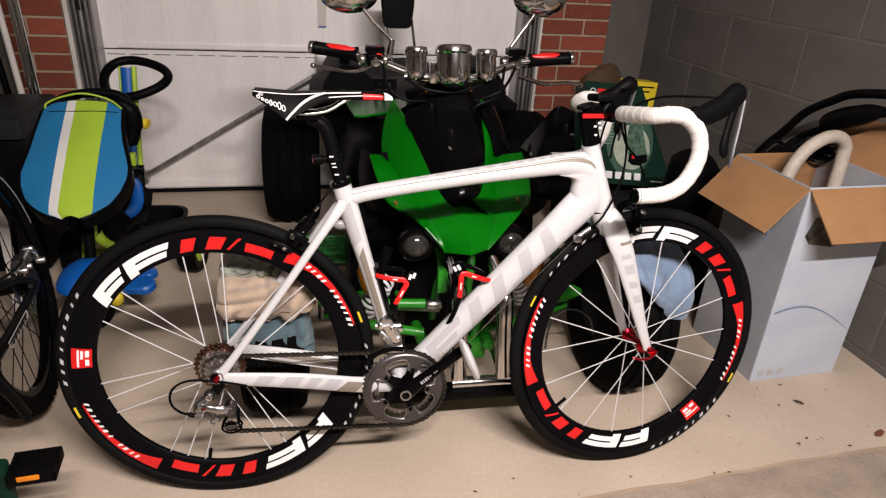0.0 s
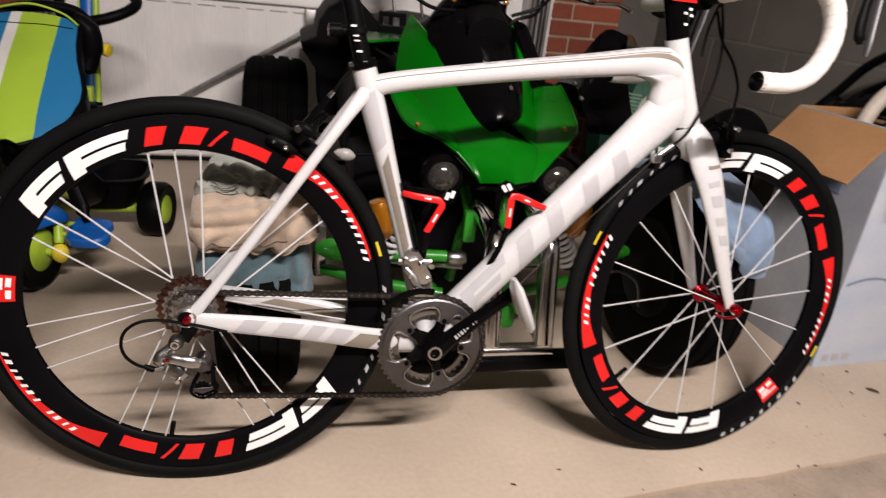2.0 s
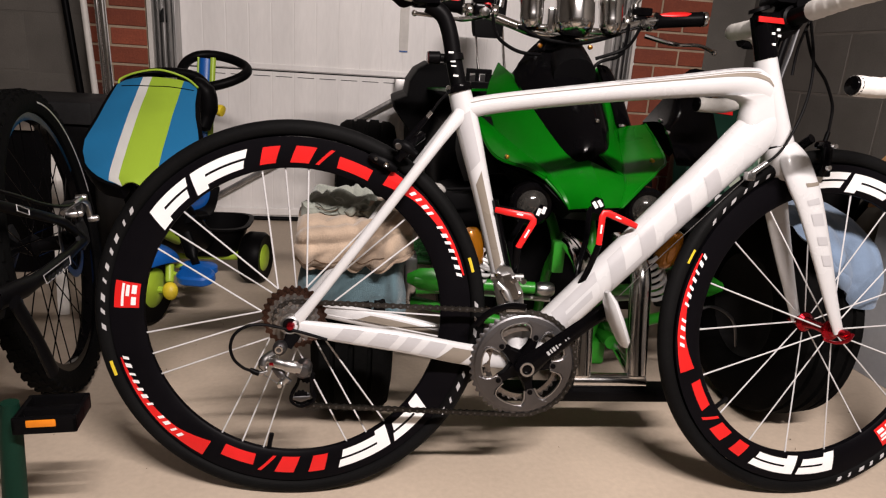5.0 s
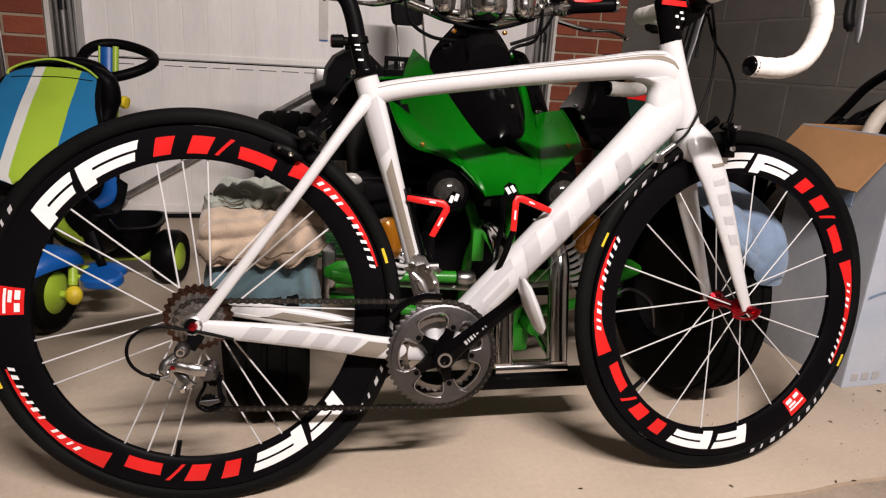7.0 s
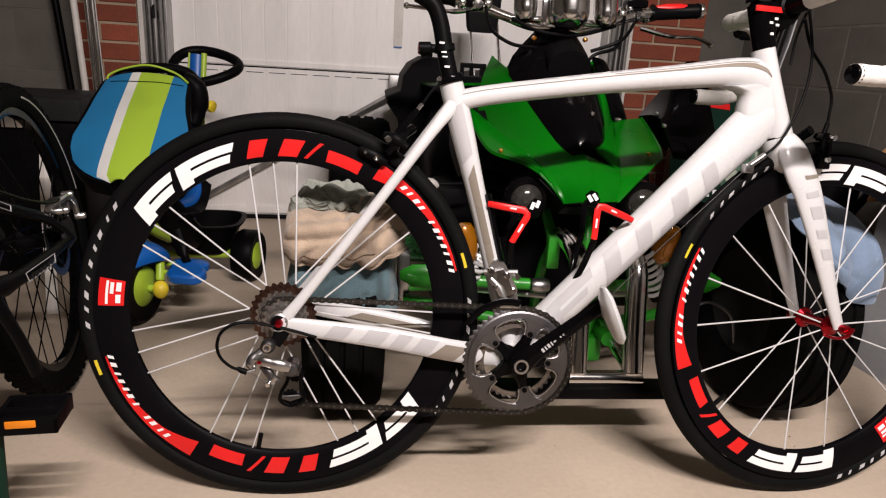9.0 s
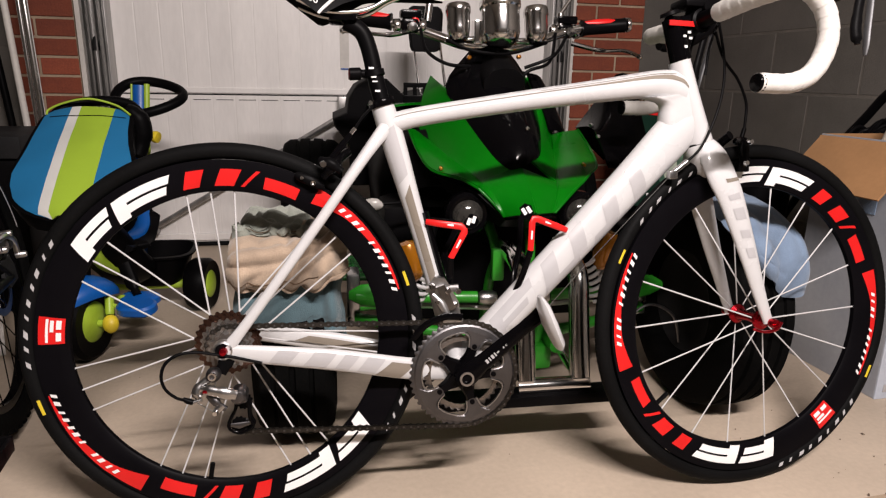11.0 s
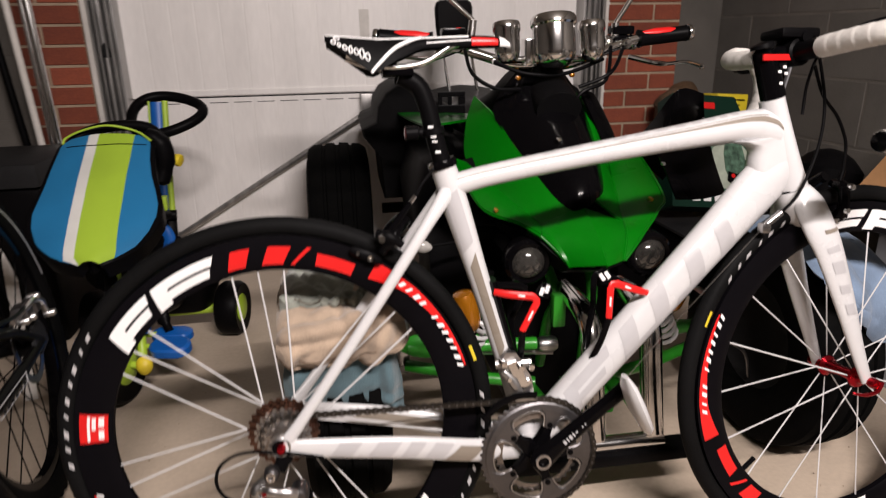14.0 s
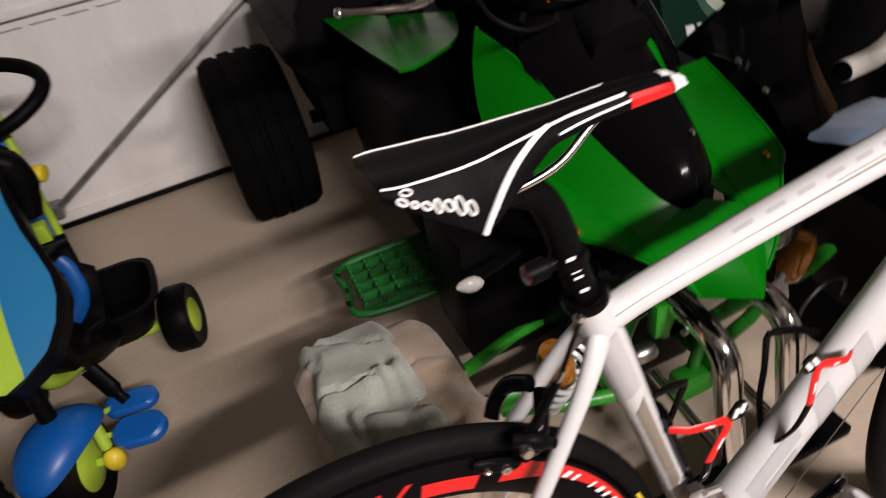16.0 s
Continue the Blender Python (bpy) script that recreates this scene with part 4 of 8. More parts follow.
def spider_face():
    """The outer ring's broad grey face with five inward tabs."""
    s = Shape()
    s.lathe([(0.0740, -0.0500), (0.0765, -0.0520), (0.0860, -0.0512), (0.0890, -0.0495), (0.0890, -0.0475), (0.0740, -0.0475)], 80, "y", BB)
    for k in range(5):
        a = radians(72 * k - 2)
        rows_ = []
        for r, w in ((0.0775, 0.030), (0.0740, 0.0235), (0.0690, 0.0155), (0.0620, 0.0118), (0.0540, 0.0105), (0.0490, 0.0085), (0.0465, 0.0045)):
            c, q, o = Vector((math.cos(a), 0, math.sin(a))) * r, Vector((-math.sin(a), 0, math.cos(a))) * w, Vector(BB)
            rows_.append([o + c - q + Vector((0, -0.0508, 0)), o + c - q * 0.8 + Vector((0, -0.0522, 0)), o + c + q * 0.8 + Vector((0, -0.0522, 0)), o + c + q + Vector((0, -0.0508, 0)), o + c + q + Vector((0, -0.0475, 0)), o + c - q + Vector((0, -0.0475, 0))])
        s.rings(rows_)
    return s


part("ring_face", spider_face(), DARK_ALLOY, crank, "satin grey chainring face with five tabs", False)
for k in range(5):
    a = radians(72 * k - 2)
    rows_ = []
    for r, w in ((0.0, 0.020), (0.020, 0.0150), (0.036, 0.0095), (0.050, 0.0085), (0.057, 0.0050)):
        c, q, o = Vector((math.cos(a), 0, math.sin(a))) * r, Vector((-math.sin(a), 0, math.cos(a))) * w, Vector(BB)
        rows_.append([o + c + q * u + Vector((0, y, 0)) for u, y in ((-1, -0.0465), (-0.7, -0.0545 + 0.05 * r), (0.7, -0.0545 + 0.05 * r), (1, -0.0465), (1, -0.042), (-1, -0.042))])
    part("spider_arm", Shape().rings(rows_), BLACK_GLOSS, crank, "black spider arm")
    part("ring_bolt", Shape().lathe([(0.0, -0.0545), (0.0042, -0.0545), (0.0052, -0.051), (0.0, -0.051)], 12, "y", (BB[0] + 0.0525 * math.cos(a), 0, BB[2] + 0.0525 * math.sin(a))), BLACK, crank)
    c0 = radians(72 * k + 34)
    rim_ = [(BB[0] + r * math.cos(c0 + radians(g)), -0.0512, BB[2] + r * math.sin(c0 + radians(g))) for g, r in ((-25, 0.049), (-25, 0.055), (-24.5, 0.062), (-22.5, 0.0685), (-18, 0.0735), (-9, 0.0748), (0, 0.0750), (9, 0.0748), (18, 0.0735), (22.5, 0.0685), (24.5, 0.062), (25, 0.055), (25, 0.049))]
    part("window_edge", Shape().tube(smoothed(rim_, 3), 0.0015, 6), ALLOY, crank, "bright bevelled window edge")


def crank_arm(y, ang, s=1):
    e = Vector((0.1725 * math.cos(ang), 0, 0.1725 * math.sin(ang)))
    o = Vector((BB[0], y, BB[2]))
    return Shape().tube([o - e * 0.10, o, o + e * 0.2, o + e * 0.75 + Vector((0, s * 0.006, 0)), o + e + Vector((0, s * 0.010, 0)), o + e * 1.07 + Vector((0, s * 0.010, 0))], [(0.010, 0.006), (0.021, 0.009), (0.0165, 0.0085), (0.0125, 0.0075), (0.0145, 0.007), (0.007, 0.005)], 12)


ANG = math.atan2(0.113, 0.135)
part("crank_arm", crank_arm(-0.066, ANG, -1), BLACK_GLOSS, crank, "black crank arm with white print")
part("crank_arm", crank_arm(0.066, ANG + math.pi, 1), BLACK_GLOSS, crank, "black crank arm")
s = Shape()
d_ = Vector((math.cos(ANG), 0, math.sin(ANG)))
for i, (w, h) in enumerate(((0.0022, 0.0036), (0.0012, 0.0036), (0.0022, 0.0036), (0.0012, 0.0036), (0.0022, 0.0012), (0, 0), (0.0012, 0.0016), (0.0016, 0.0016), (0.0012, 0.0016))):
    if not w:
        continue
    c = Vector((BB[0], -0.0768, BB[2])) + d_ * (0.046 + i * 0.0062)
    s.slab([(-w, -h), (w, -h), (w, h), (-w, h)], 0.001, Matrix.Translation(c) @ Matrix.Rotation(-ANG, 4, "Y"))
part("print", s, GREY_DECAL, crank, "pale print", False)
part("axle_cap", Shape().lathe([(0.009, -0.0785), (0.0125, -0.0785), (0.0125, -0.0755), (0.009, -0.0755)], 24, "y", BB), ALLOY, crank)
for sgn, a in ((-1, ANG), (1, ANG + math.pi)):
    c = Vector((BB[0] + 0.1725 * math.cos(a) + 0.003, sgn * 0.118, BB[2] + 0.1725 * math.sin(a) - 0.011))
    pedal = part("pedal", Shape().tube([c + Vector((0, -sgn * 0.042, 0)), c + Vector((0, sgn * 0.004, 0))], 0.007, 10).tube([c + Vector((-0.022, 0, 0.050)), c + Vector((-0.016, 0, 0.034)), c + Vector((-0.004, 0, 0.004)), c + Vector((0.012, 0, -0.030)), c + Vector((0.014, 0, -0.040))], [(0.004, 0.010), (0.0095, 0.026), (0.0115, 0.030), (0.0095, 0.024), (0.005, 0.016)], 12), WHITE_PAINT, crank, "white clipless pedal")
    part("pedal_plate", Shape().box(-0.010, 0.010, -0.018, 0.018, -0.002, 0.002, 0.001), BLACK, pedal).matrix_basis = pose(c.x + 0.006, c.y, c.z - 0.006, 0, 65, 0)

cass = part("cassette", Shape().lathe([(0.0, -0.052), (0.014, -0.052), (0.014, -0.018), (0.0, -0.018)], 20), CHAIN, bike, "brown oily stepped cassette")
for i in range(9):
    r, y, teeth = 0.0215 + 0.0039 * i, -0.0505 + i * 0.0038, 12 + 2 * i
    rings_ = []
    for k in range(teeth * 4):
        t = 2 * math.pi * k / (teeth * 4)
        ro = r + (0.0028 if k % 4 in (1, 2) else -0.0008)
        rings_.append([(q * math.cos(t), y + h, q * math.sin(t)) for q, h in ((0.012, -0.0008), (ro, -0.0008), (ro, 0.0008), (0.012, 0.0008))])
    part("sprocket", Shape().rings(rings_, True), RUST_STEEL if i > 5 else ALLOY if i in (1, 3, 5) else COG_STEEL, cass)

# derailleur
part("derailleur_hanger", Shape().tube(smoothed([(0.010, -0.068, -0.006), (0.002, -0.071, -0.022), (-0.006, -0.073, -0.036)], 4), [(0.012, 0.003)] * 5 + [(0.010, 0.003)] * 4, 10), BLACK, bike, "black derailleur hanger")
rd = part("rear_derailleur", Shape().lathe([(0.0, -0.092), (0.007, -0.092), (0.0105, -0.089), (0.0115, -0.084), (0.0115, -0.074), (0.0, -0.072)], 24, "y", (-0.015, 0, -0.036)), DARK_ALLOY, bike, "silver rear derailleur")
part("pivot_bolt", Shape().lathe([(0.004, -0.0945), (0.0065, -0.0945), (0.0075, -0.091), (0.004, -0.091)], 14, "y", (-0.015, 0, -0.036)), CHROME, rd)
part("body", Shape().tube(smoothed([(-0.020, -0.080, -0.042), (-0.034, -0.083, -0.052), (-0.041, -0.086, -0.063), (-0.036, -0.087, -0.070)], 4), [(0.007, 0.006)] * 5 + [(0.0085, 0.007)] * 5 + [(0.007, 0.006)] * 3, 12), ALLOY, rd)
part("link", Shape().tube(smoothed([(-0.032, -0.092, -0.054), (-0.014, -0.096, -0.058), (0.006, -0.096, -0.063), (0.020, -0.092, -0.068)], 5), [(0.005, 0.004)] * 3 + [(0.0085, 0.006)] * 5 + [(0.0100, 0.007)] * 5 + [(0.0085, 0.006)] * 3, 14), ALLOY, rd, "polished parallelogram link")
part("link_print", Shape().box(-0.029, -0.018, -0.1005, -0.0985, -0.060, -0.055, 0.0005), RED_ANO, rd, "small red print")
part("link", Shape().tube(smoothed([(-0.022, -0.086, -0.066), (-0.010, -0.090, -0.080), (0.003, -0.088, -0.092)], 5), [(0.0075, 0.005)] * 6 + [(0.005, 0.004)] * 5, 12), DARK_ALLOY, rd)
part("knuckle", Shape().lathe([(0.0, -0.096), (0.009, -0.095), (0.0125, -0.091), (0.0135, -0.084), (0.0135, -0.064), (0.0, -0.062)], 24, "y", (0.023, 0, -0.072)).box(0.012, 0.036, -0.090, -0.066, -0.084, -0.062, 0.005), DARK_ALLOY, rd, "grey spring knuckle")
part("clamp_bolt", Shape().lathe([(0.0, -0.102), (0.0035, -0.102), (0.0048, -0.098), (0.0048, -0.090), (0.0, -0.090)], 12, "y", (-0.012, 0, -0.094)), CHROME, rd)
part("clamp_link", Shape().tube([(-0.012, -0.092, -0.094), (-0.002, -0.090, -0.084)], [(0.005, 0.003), (0.007, 0.004)], 10), ALLOY, rd)
JA, JB = Vector((0.026, -0.050, -0.094)), Vector((0.017, -0.050, -0.134))
for y in (-0.057, -0.043):
    o = Vector((0, y + 0.050, 0))
    part("cage_plate", Shape().tube(smoothed([Vector((0.024, -0.05, -0.078)) + o, Vector((0.033, -0.05, -0.098)) + o, Vector((0.035, -0.05, -0.122)) + o, Vector((0.040, -0.05, -0.136)) + o, Vector((0.020, -0.05, -0.147)) + o, Vector((0.003, -0.05, -0.140)) + o, Vector((0.001, -0.05, -0.128)) + o, Vector((0.012, -0.05, -0.106)) + o, Vector((0.014, -0.05, -0.084)) + o], 4), [(0.0026, 0.0011)] * 33, 8), BLACK_GLOSS, rd)
    part("cage_web", Shape().tube([JB + o + Vector((-0.013, 0, 0.002)), JB + o, JB + o + Vector((0.017, 0, 0.004))], [(0.0025, 0.001), (0.0055, 0.0012), (0.0025, 0.001)], 8), DARK_ALLOY, rd)
for j in (JA, JB):
    rings_ = []
    for k in range(44):
        t = 2 * math.pi * k / 44
        ro = 0.0205 + (0.002 if k % 4 in (1, 2) else -0.0008)
        ro *= 0.62
        rings_.append([(j.x + q * math.cos(t), j.y + h, j.z + q * math.sin(t)) for q, h in ((0.004, -0.002), (ro, -0.0018), (ro, 0.0018), (0.004, 0.002))])
    part("jockey_wheel", Shape().rings(rings_, True), BLACK, rd)
part("cable_loop", Shape().tube(smoothed([(0.060, -0.071, -0.024), (0.020, -0.076, -0.011), (-0.012, -0.080, -0.003), (-0.040, -0.084, 0.003), (-0.066, -0.088, 0.001), (-0.085, -0.091, -0.012), (-0.0915, -0.092, -0.033), (-0.086, -0.092, -0.053), (-0.072, -0.091, -0.067), (-0.060, -0.091, -0.072)], 8), 0.0026, 8), BLACK, rd, "looped black cable")
part("cable_end", Shape().tube([(-0.061, -0.091, -0.070), (-0.055, -0.090, -0.074), (-0.046, -0.090, -0.077)], [0.0032, 0.0050, 0.0046], 10), BLACK, rd)
part("barrel", Shape().tube([(-0.046, -0.090, -0.077), (-0.033, -0.088, -0.074)], 0.0036, 10), ALLOY, rd, "silver barrel adjuster")
part("cable_wire", Shape().tube([(-0.040, -0.090, -0.078), (-0.012, -0.096, -0.094)], 0.0009, 6), ALLOY, rd, "bare steel cable")


def chain_run(points):
    """Rollers and plates along a line, as one mesh."""
    pts = [Vector(p) for p in points]
    s, pins, at, pitch = Shape(), Shape(), 0.0, 0.0127
    total = sum((b - a).length for a, b in zip(pts, pts[1:]))
    def where(l):
        for a, b in zip(pts, pts[1:]):
            if l <= (b - a).length:
                return a.lerp(b, l / (b - a).length)
            l -= (b - a).length
        return pts[-1]
    k = 0
    while at + pitch < total:
        a, b = where(at), where(at + pitch)
        d = (b - a).normalized()
        q = Vector((-d.z, 0, d.x))
        y = 0.0032 if k % 2 else 0.0022
        for sg in (-1, 1):
            o = Vector((0, sg * y, 0))
            ring = [a + o + q * 0.0046, a + o - d * 0.0036, a + o - q * 0.0046, (a + b) / 2 + o - q * 0.0028, b + o - q * 0.0046, b + o + d * 0.0036, b + o + q * 0.0046, (a + b) / 2 + o + q * 0.0028]
            s.rings([[p + Vector((0, -0.0005, 0)) for p in ring], [p + Vector((0, 0.0005, 0)) for p in ring]])
        s.tube([a + Vector((0, -0.0036, 0)), a + Vector((0, 0.0042, 0))], 0.0040, 6, (1, 0, 0))
        pins.tube([a + Vector((0, -0.0046, 0.0006)), a + Vector((0, 0.0046, 0.0006))], [(0.0018, 0.0018)] * 2, 8, (1, 0, 0))
        at += pitch
        k += 1
    return s, pins


top_run = [(0.0 + 0.032 * math.cos(radians(a)), -0.040, 0.032 * math.sin(radians(a))) for a in (200, 170, 140, 110, 88)] + [(BB[0] + 0.0945 * math.cos(radians(a)), -0.0475, BB[2] + 0.0945 * math.sin(radians(a))) for a in (95, 80, 60, 40, 20, 0, -20, -40, -60, -80, -95)] + [(JB.x + 0.003, JB.y, JB.z - 0.013)]
links, pins = chain_run(top_run)
chain = part("chain", links, DARK_CHAIN, bike, "dark oily chain")
part("pin_rivet", pins, DARK_ALLOY, chain, "worn steel rivet ends")
fd = part("front_derailleur", Shape().slab([(0.344, 0.094), (0.352, 0.104), (0.368, 0.102), (0.378, 0.086), (0.392, 0.060), (0.396, 0.034), (0.380, 0.030), (0.366, 0.046), (0.356, 0.066)], 0.012, Matrix.Translation((0, -0.033, 0))).tube([(0.336, -0.028, 0.082), (0.392, -0.036, 0.084)], 0.0070, 10), ALLOY, bike, "silver front derailleur", False)
part("arm", Shape().slab([(0.352, 0.088), (0.366, 0.092), (0.376, 0.074), (0.386, 0.050), (0.374, 0.044), (0.362, 0.062)], 0.008, Matrix.Translation((0, -0.043, 0))), CHROME, fd, "polished link", False)
part("arm", Shape().tube([(0.346, -0.040, 0.074), (0.360, -0.046, 0.060), (0.372, -0.048, 0.036)], [(0.006, 0.005), (0.008, 0.005), (0.006, 0.004)], 10), ALLOY, fd)
for x, z, r in ((0.346, 0.088, 0.0058), (0.354, 0.062, 0.0045), (0.390, 0.080, 0.0058), (0.386, 0.056, 0.004)):
    part("screw", Shape().lathe([(0.0, -0.050), (r * 0.8, -0.050), (r, -0.047), (r, -0.030), (0.0, -0.030)], 12, "y", (x, 0, z)), CHROME, fd)
part("cage_lip", Shape().box(0.362, 0.398, -0.052, -0.034, 0.026, 0.033, 0.002), ALLOY, fd, "bright cage lip", False)
part("cage", Shape().tube(smoothed([(0.310, -0.055, 0.002), (0.334, -0.056, 0.026), (0.366, -0.056, 0.038), (0.396, -0.055, 0.036)], 5), [(0.006, 0.0012)] * 16, 10), BLACK_GLOSS, fd, "black cage")
part("bolt", Shape().lathe([(0.0, -0.056), (0.0045, -0.056), (0.0055, -0.052), (0.0055, -0.046), (0.0, -0.046)], 12, "y", (0.372, 0, 0.082)), CHROME, fd)
part("seat_tube_bottle_screws", Shape().lathe([(0.0, 0.0), (0.004, 0.0), (0.004, 0.003), (0.0, 0.003)], 10, "y", (0.36, -0.02, 0.10)), ALLOY, bike)


def brake(at, name, parent):
    """A dual-pivot caliper: two curved arms, pads, bolt, cable."""
    x, z = at
    b = part(name, Shape().tube(smoothed([(x + 0.012, -0.006, z + 0.018), (x, -0.036, z + 0.012), (x - 0.004, -0.042, z - 0.018), (x - 0.006, -0.034, z - 0.034)], 5), [(0.008, 0.010)] * 16, 10), BLACK_GLOSS, parent, "black dual-pivot brake caliper")
    part("arm", Shape().tube(smoothed([(x + 0.006, 0.008, z + 0.030), (x, 0.036, z + 0.010), (x - 0.004, 0.042, z - 0.018), (x - 0.006, 0.034, z - 0.034)], 5), [(0.008, 0.010)] * 16, 10), BLACK_GLOSS, b)
    for y in (-1, 1):
        part("pad", Shape().box(x - 0.030, x + 0.020, y * 0.0235 - 0.007, y * 0.0235 + 0.005, z - 0.040, z - 0.027, 0.003), BLACK, b)
    for dx, dz in ((-0.004, -0.024), (0.004, 0.014)):
        part("bolt", Shape().lathe([(0.0, -0.053), (0.004, -0.053), (0.0055, -0.049), (0.0055, -0.043), (0.0, -0.043)], 12, "y", (x + dx, 0, z + dz)), CHROME, b)
    part("adjuster", Shape().tube([(x + 0.006, -0.022, z + 0.020), (x + 0.012, -0.022, z + 0.040)], 0.0042, 10).tube([(x + 0.012, -0.022, z + 0.040), (x + 0.016, -0.021, z + 0.075)], 0.0026, 8), BLACK, b)
    return b


rear_brake = part("brake_caliper", Shape().tube(smoothed([(0.206, -0.004, 0.318), (0.190, -0.030, 0.306), (0.176, -0.036, 0.290), (0.166, -0.032, 0.276)], 5), [(0.008, 0.008)] * 6 + [(0.010, 0.008)] * 6 + [(0.007, 0.006)] * 4, 12), BLACK_GLOSS, bike, "black dual-pivot brake caliper")
part("arm", Shape().tube(smoothed([(0.200, 0.006, 0.322), (0.186, 0.032, 0.306), (0.172, 0.038, 0.286), (0.162, 0.032, 0.272)], 5), [(0.008, 0.009)] * 16, 10), BLACK_GLOSS, rear_brake)
part("arm", Shape().tube(smoothed([(0.160, -0.032, 0.304), (0.176, -0.040, 0.300), (0.196, -0.040, 0.286)], 5), [(0.007, 0.006)] * 4 + [(0.009, 0.007)] * 4 + [(0.006, 0.005)] * 3, 10), BLACK, rear_brake)
for sgn in (-1, 1):
    pad = part("pad", Shape().tube([(0.119, sgn * 0.0205, 0.2815), (0.124, sgn * 0.0215, 0.2790), (0.143, sgn * 0.0225, 0.2705), (0.160, sgn * 0.0225, 0.2620), (0.165, sgn * 0.0215, 0.2590)], [(0.004, 0.003), (0.0075, 0.005), (0.0085, 0.006), (0.0075, 0.005), (0.004, 0.003)], 10), BLACK, rear_brake, "black brake pad holder")
    for x, z, r in ((0.130, 0.276, 0.0034), (0.148, 0.267, 0.0055)):
        part("bolt", Shape().lathe([(r * 0.45, sgn * 0.0315), (r * 0.85, sgn * 0.0315), (r, sgn * 0.0290), (r, sgn * 0.0260), (0.0, sgn * 0.0260), (0.0, sgn * 0.0300)], 14, "y", (x, 0, z)), CHROME, pad)
part("bolt", Shape().lathe([(0.0, -0.050), (0.005, -0.050), (0.0065, -0.046), (0.0065, -0.036), (0.0, -0.036)], 12, "y", (0.166, 0, 0.298)), CHROME, rear_brake)
part("lever", Shape().tube([(0.176, -0.034, 0.304), (0.196, -0.032, 0.328), (0.212, -0.031, 0.348)], [(0.0050, 0.004), (0.0058, 0.004), (0.0042, 0.0036)], 10), BLACK_GLOSS, rear_brake)
part("cable_tip", Shape().tube([(0.210, -0.031, 0.346), (0.219, -0.030, 0.357)], 0.0032, 10), CHROME, rear_brake, "silver adjuster tip")
part("brake_cable", Shape().tube(smoothed([(0.219, -0.030, 0.357), (0.232, -0.026, 0.376), (0.250, -0.018, 0.395)], 5), 0.0022, 8), BLACK, rear_brake)
brake((0.922, 0.322), "brake_caliper", fork)
part("front_cable", Shape().tube(smoothed([(0.938, -0.021, 0.395), (0.934, -0.022, 0.415), (0.912, -0.026, 0.450), (0.876, -0.031, 0.485), (0.856, -0.033, 0.530)], 6), 0.0026, 8), BLACK, fork, "black cable")
part("down_cable", Shape().tube(smoothed([(0.862, -0.030, 0.545), (0.876, -0.032, 0.47), (0.868, -0.034, 0.40), (0.838, -0.036, 0.33), (0.806, -0.034, 0.298)], 8), 0.0025, 8), BLACK, bike, "black cable housing")
part("cable_stop", Shape().tube([(0.812, -0.034, 0.302), (0.780, -0.034, 0.278)], 0.0055, 10).box(0.776, 0.792, -0.041, -0.026, 0.270, 0.286, 0.003), ALLOY, bike)
part("inner_cable", Shape().tube([(0.784, -0.033, 0.280), (0.62, -0.030, 0.110), (0.46, -0.034, -0.062)], 0.0007, 6), ALLOY, bike)

# bottle cages
def cage(back, elbow, foot, root, mark, label):
    """A cage: spine behind, a flat arm out to a corner plate and sharply back to its foot."""
    c = part("bottle_cage", Shape().tube(smoothed(back, 6), [(0.0075, 0.020)] * (6 * (len(back) - 1) + 1), 10), BLACK_GLOSS, bike, label)
    for sgn in (-1, 1):
        def at(p):
            return Vector((p[0], sgn * p[1], p[2]))
        e, f, r = at(elbow), at(foot), at(root)
        mid = (f - e).normalized() * 0.010
        line = [r, r.lerp(e, 0.25) + Vector((0, sgn * 0.006, 0)), r.lerp(e, 0.6) + Vector((0, sgn * 0.004, 0)), e - (e - r).normalized() * 0.012, e + (r - e).normalized() * 0.003 + mid * 0.3, e + mid, e.lerp(f, 0.6), f]
        band = part("band", Shape().tube(line, [(0.0050, 0.0022), (0.0058, 0.0022), (0.0060, 0.0022), (0.0062, 0.0022), (0.0066, 0.0022), (0.0060, 0.0022), (0.0056, 0.0022), (0.0054, 0.0020)], 12), RED if sgn < 0 else BLACK_GLOSS, c, "red cage arm" if sgn < 0 else "")
        part("cage_arm", Shape().tube(smoothed([f, f.lerp(at((back[0][0], 0.012, back[0][2])), 0.5) + Vector((0, sgn * 0.004, 0)), Vector((back[0][0], sgn * 0.008, back[0][2]))], 6), [(0.0058, 0.0022)] * 13, 10), BLACK_GLOSS, c)
        if sgn < 0:
            for p, q in ((r.lerp(e, 0.45), r.lerp(e, 0.66)), (e.lerp(f, 0.40), e.lerp(f, 0.66))):
                off = Vector((0, -0.0062 if p == r.lerp(e, 0.45) else -0.0026, 0))
                part("print", Shape().tube([p + off, q + off], [(0.0016, 0.0006)] * 2, 6), WHITE, band, "small white print bar", False)
    corner = part("corner", Shape().slab([(-0.012, -0.006), (-0.006, 0.012), (0.006, 0.013), (0.013, 0.004), (0.010, -0.010), (-0.004, -0.013)], 0.003, pose(mark[0], -0.0365, mark[1], 0, mark[2], 0)), BLACK_GLOSS, c)
    for k, d in enumerate((-0.0042, 0.0045)):
        part("print", Shape().box(-0.0030, 0.0030, -0.0012, 0.0, -0.0062, 0.0062), WHITE, corner, "white print", False).matrix_basis = pose(mark[0] + d, -0.0384, mark[1] + 0.003 * k, 0, mark[2], 0)
    return c


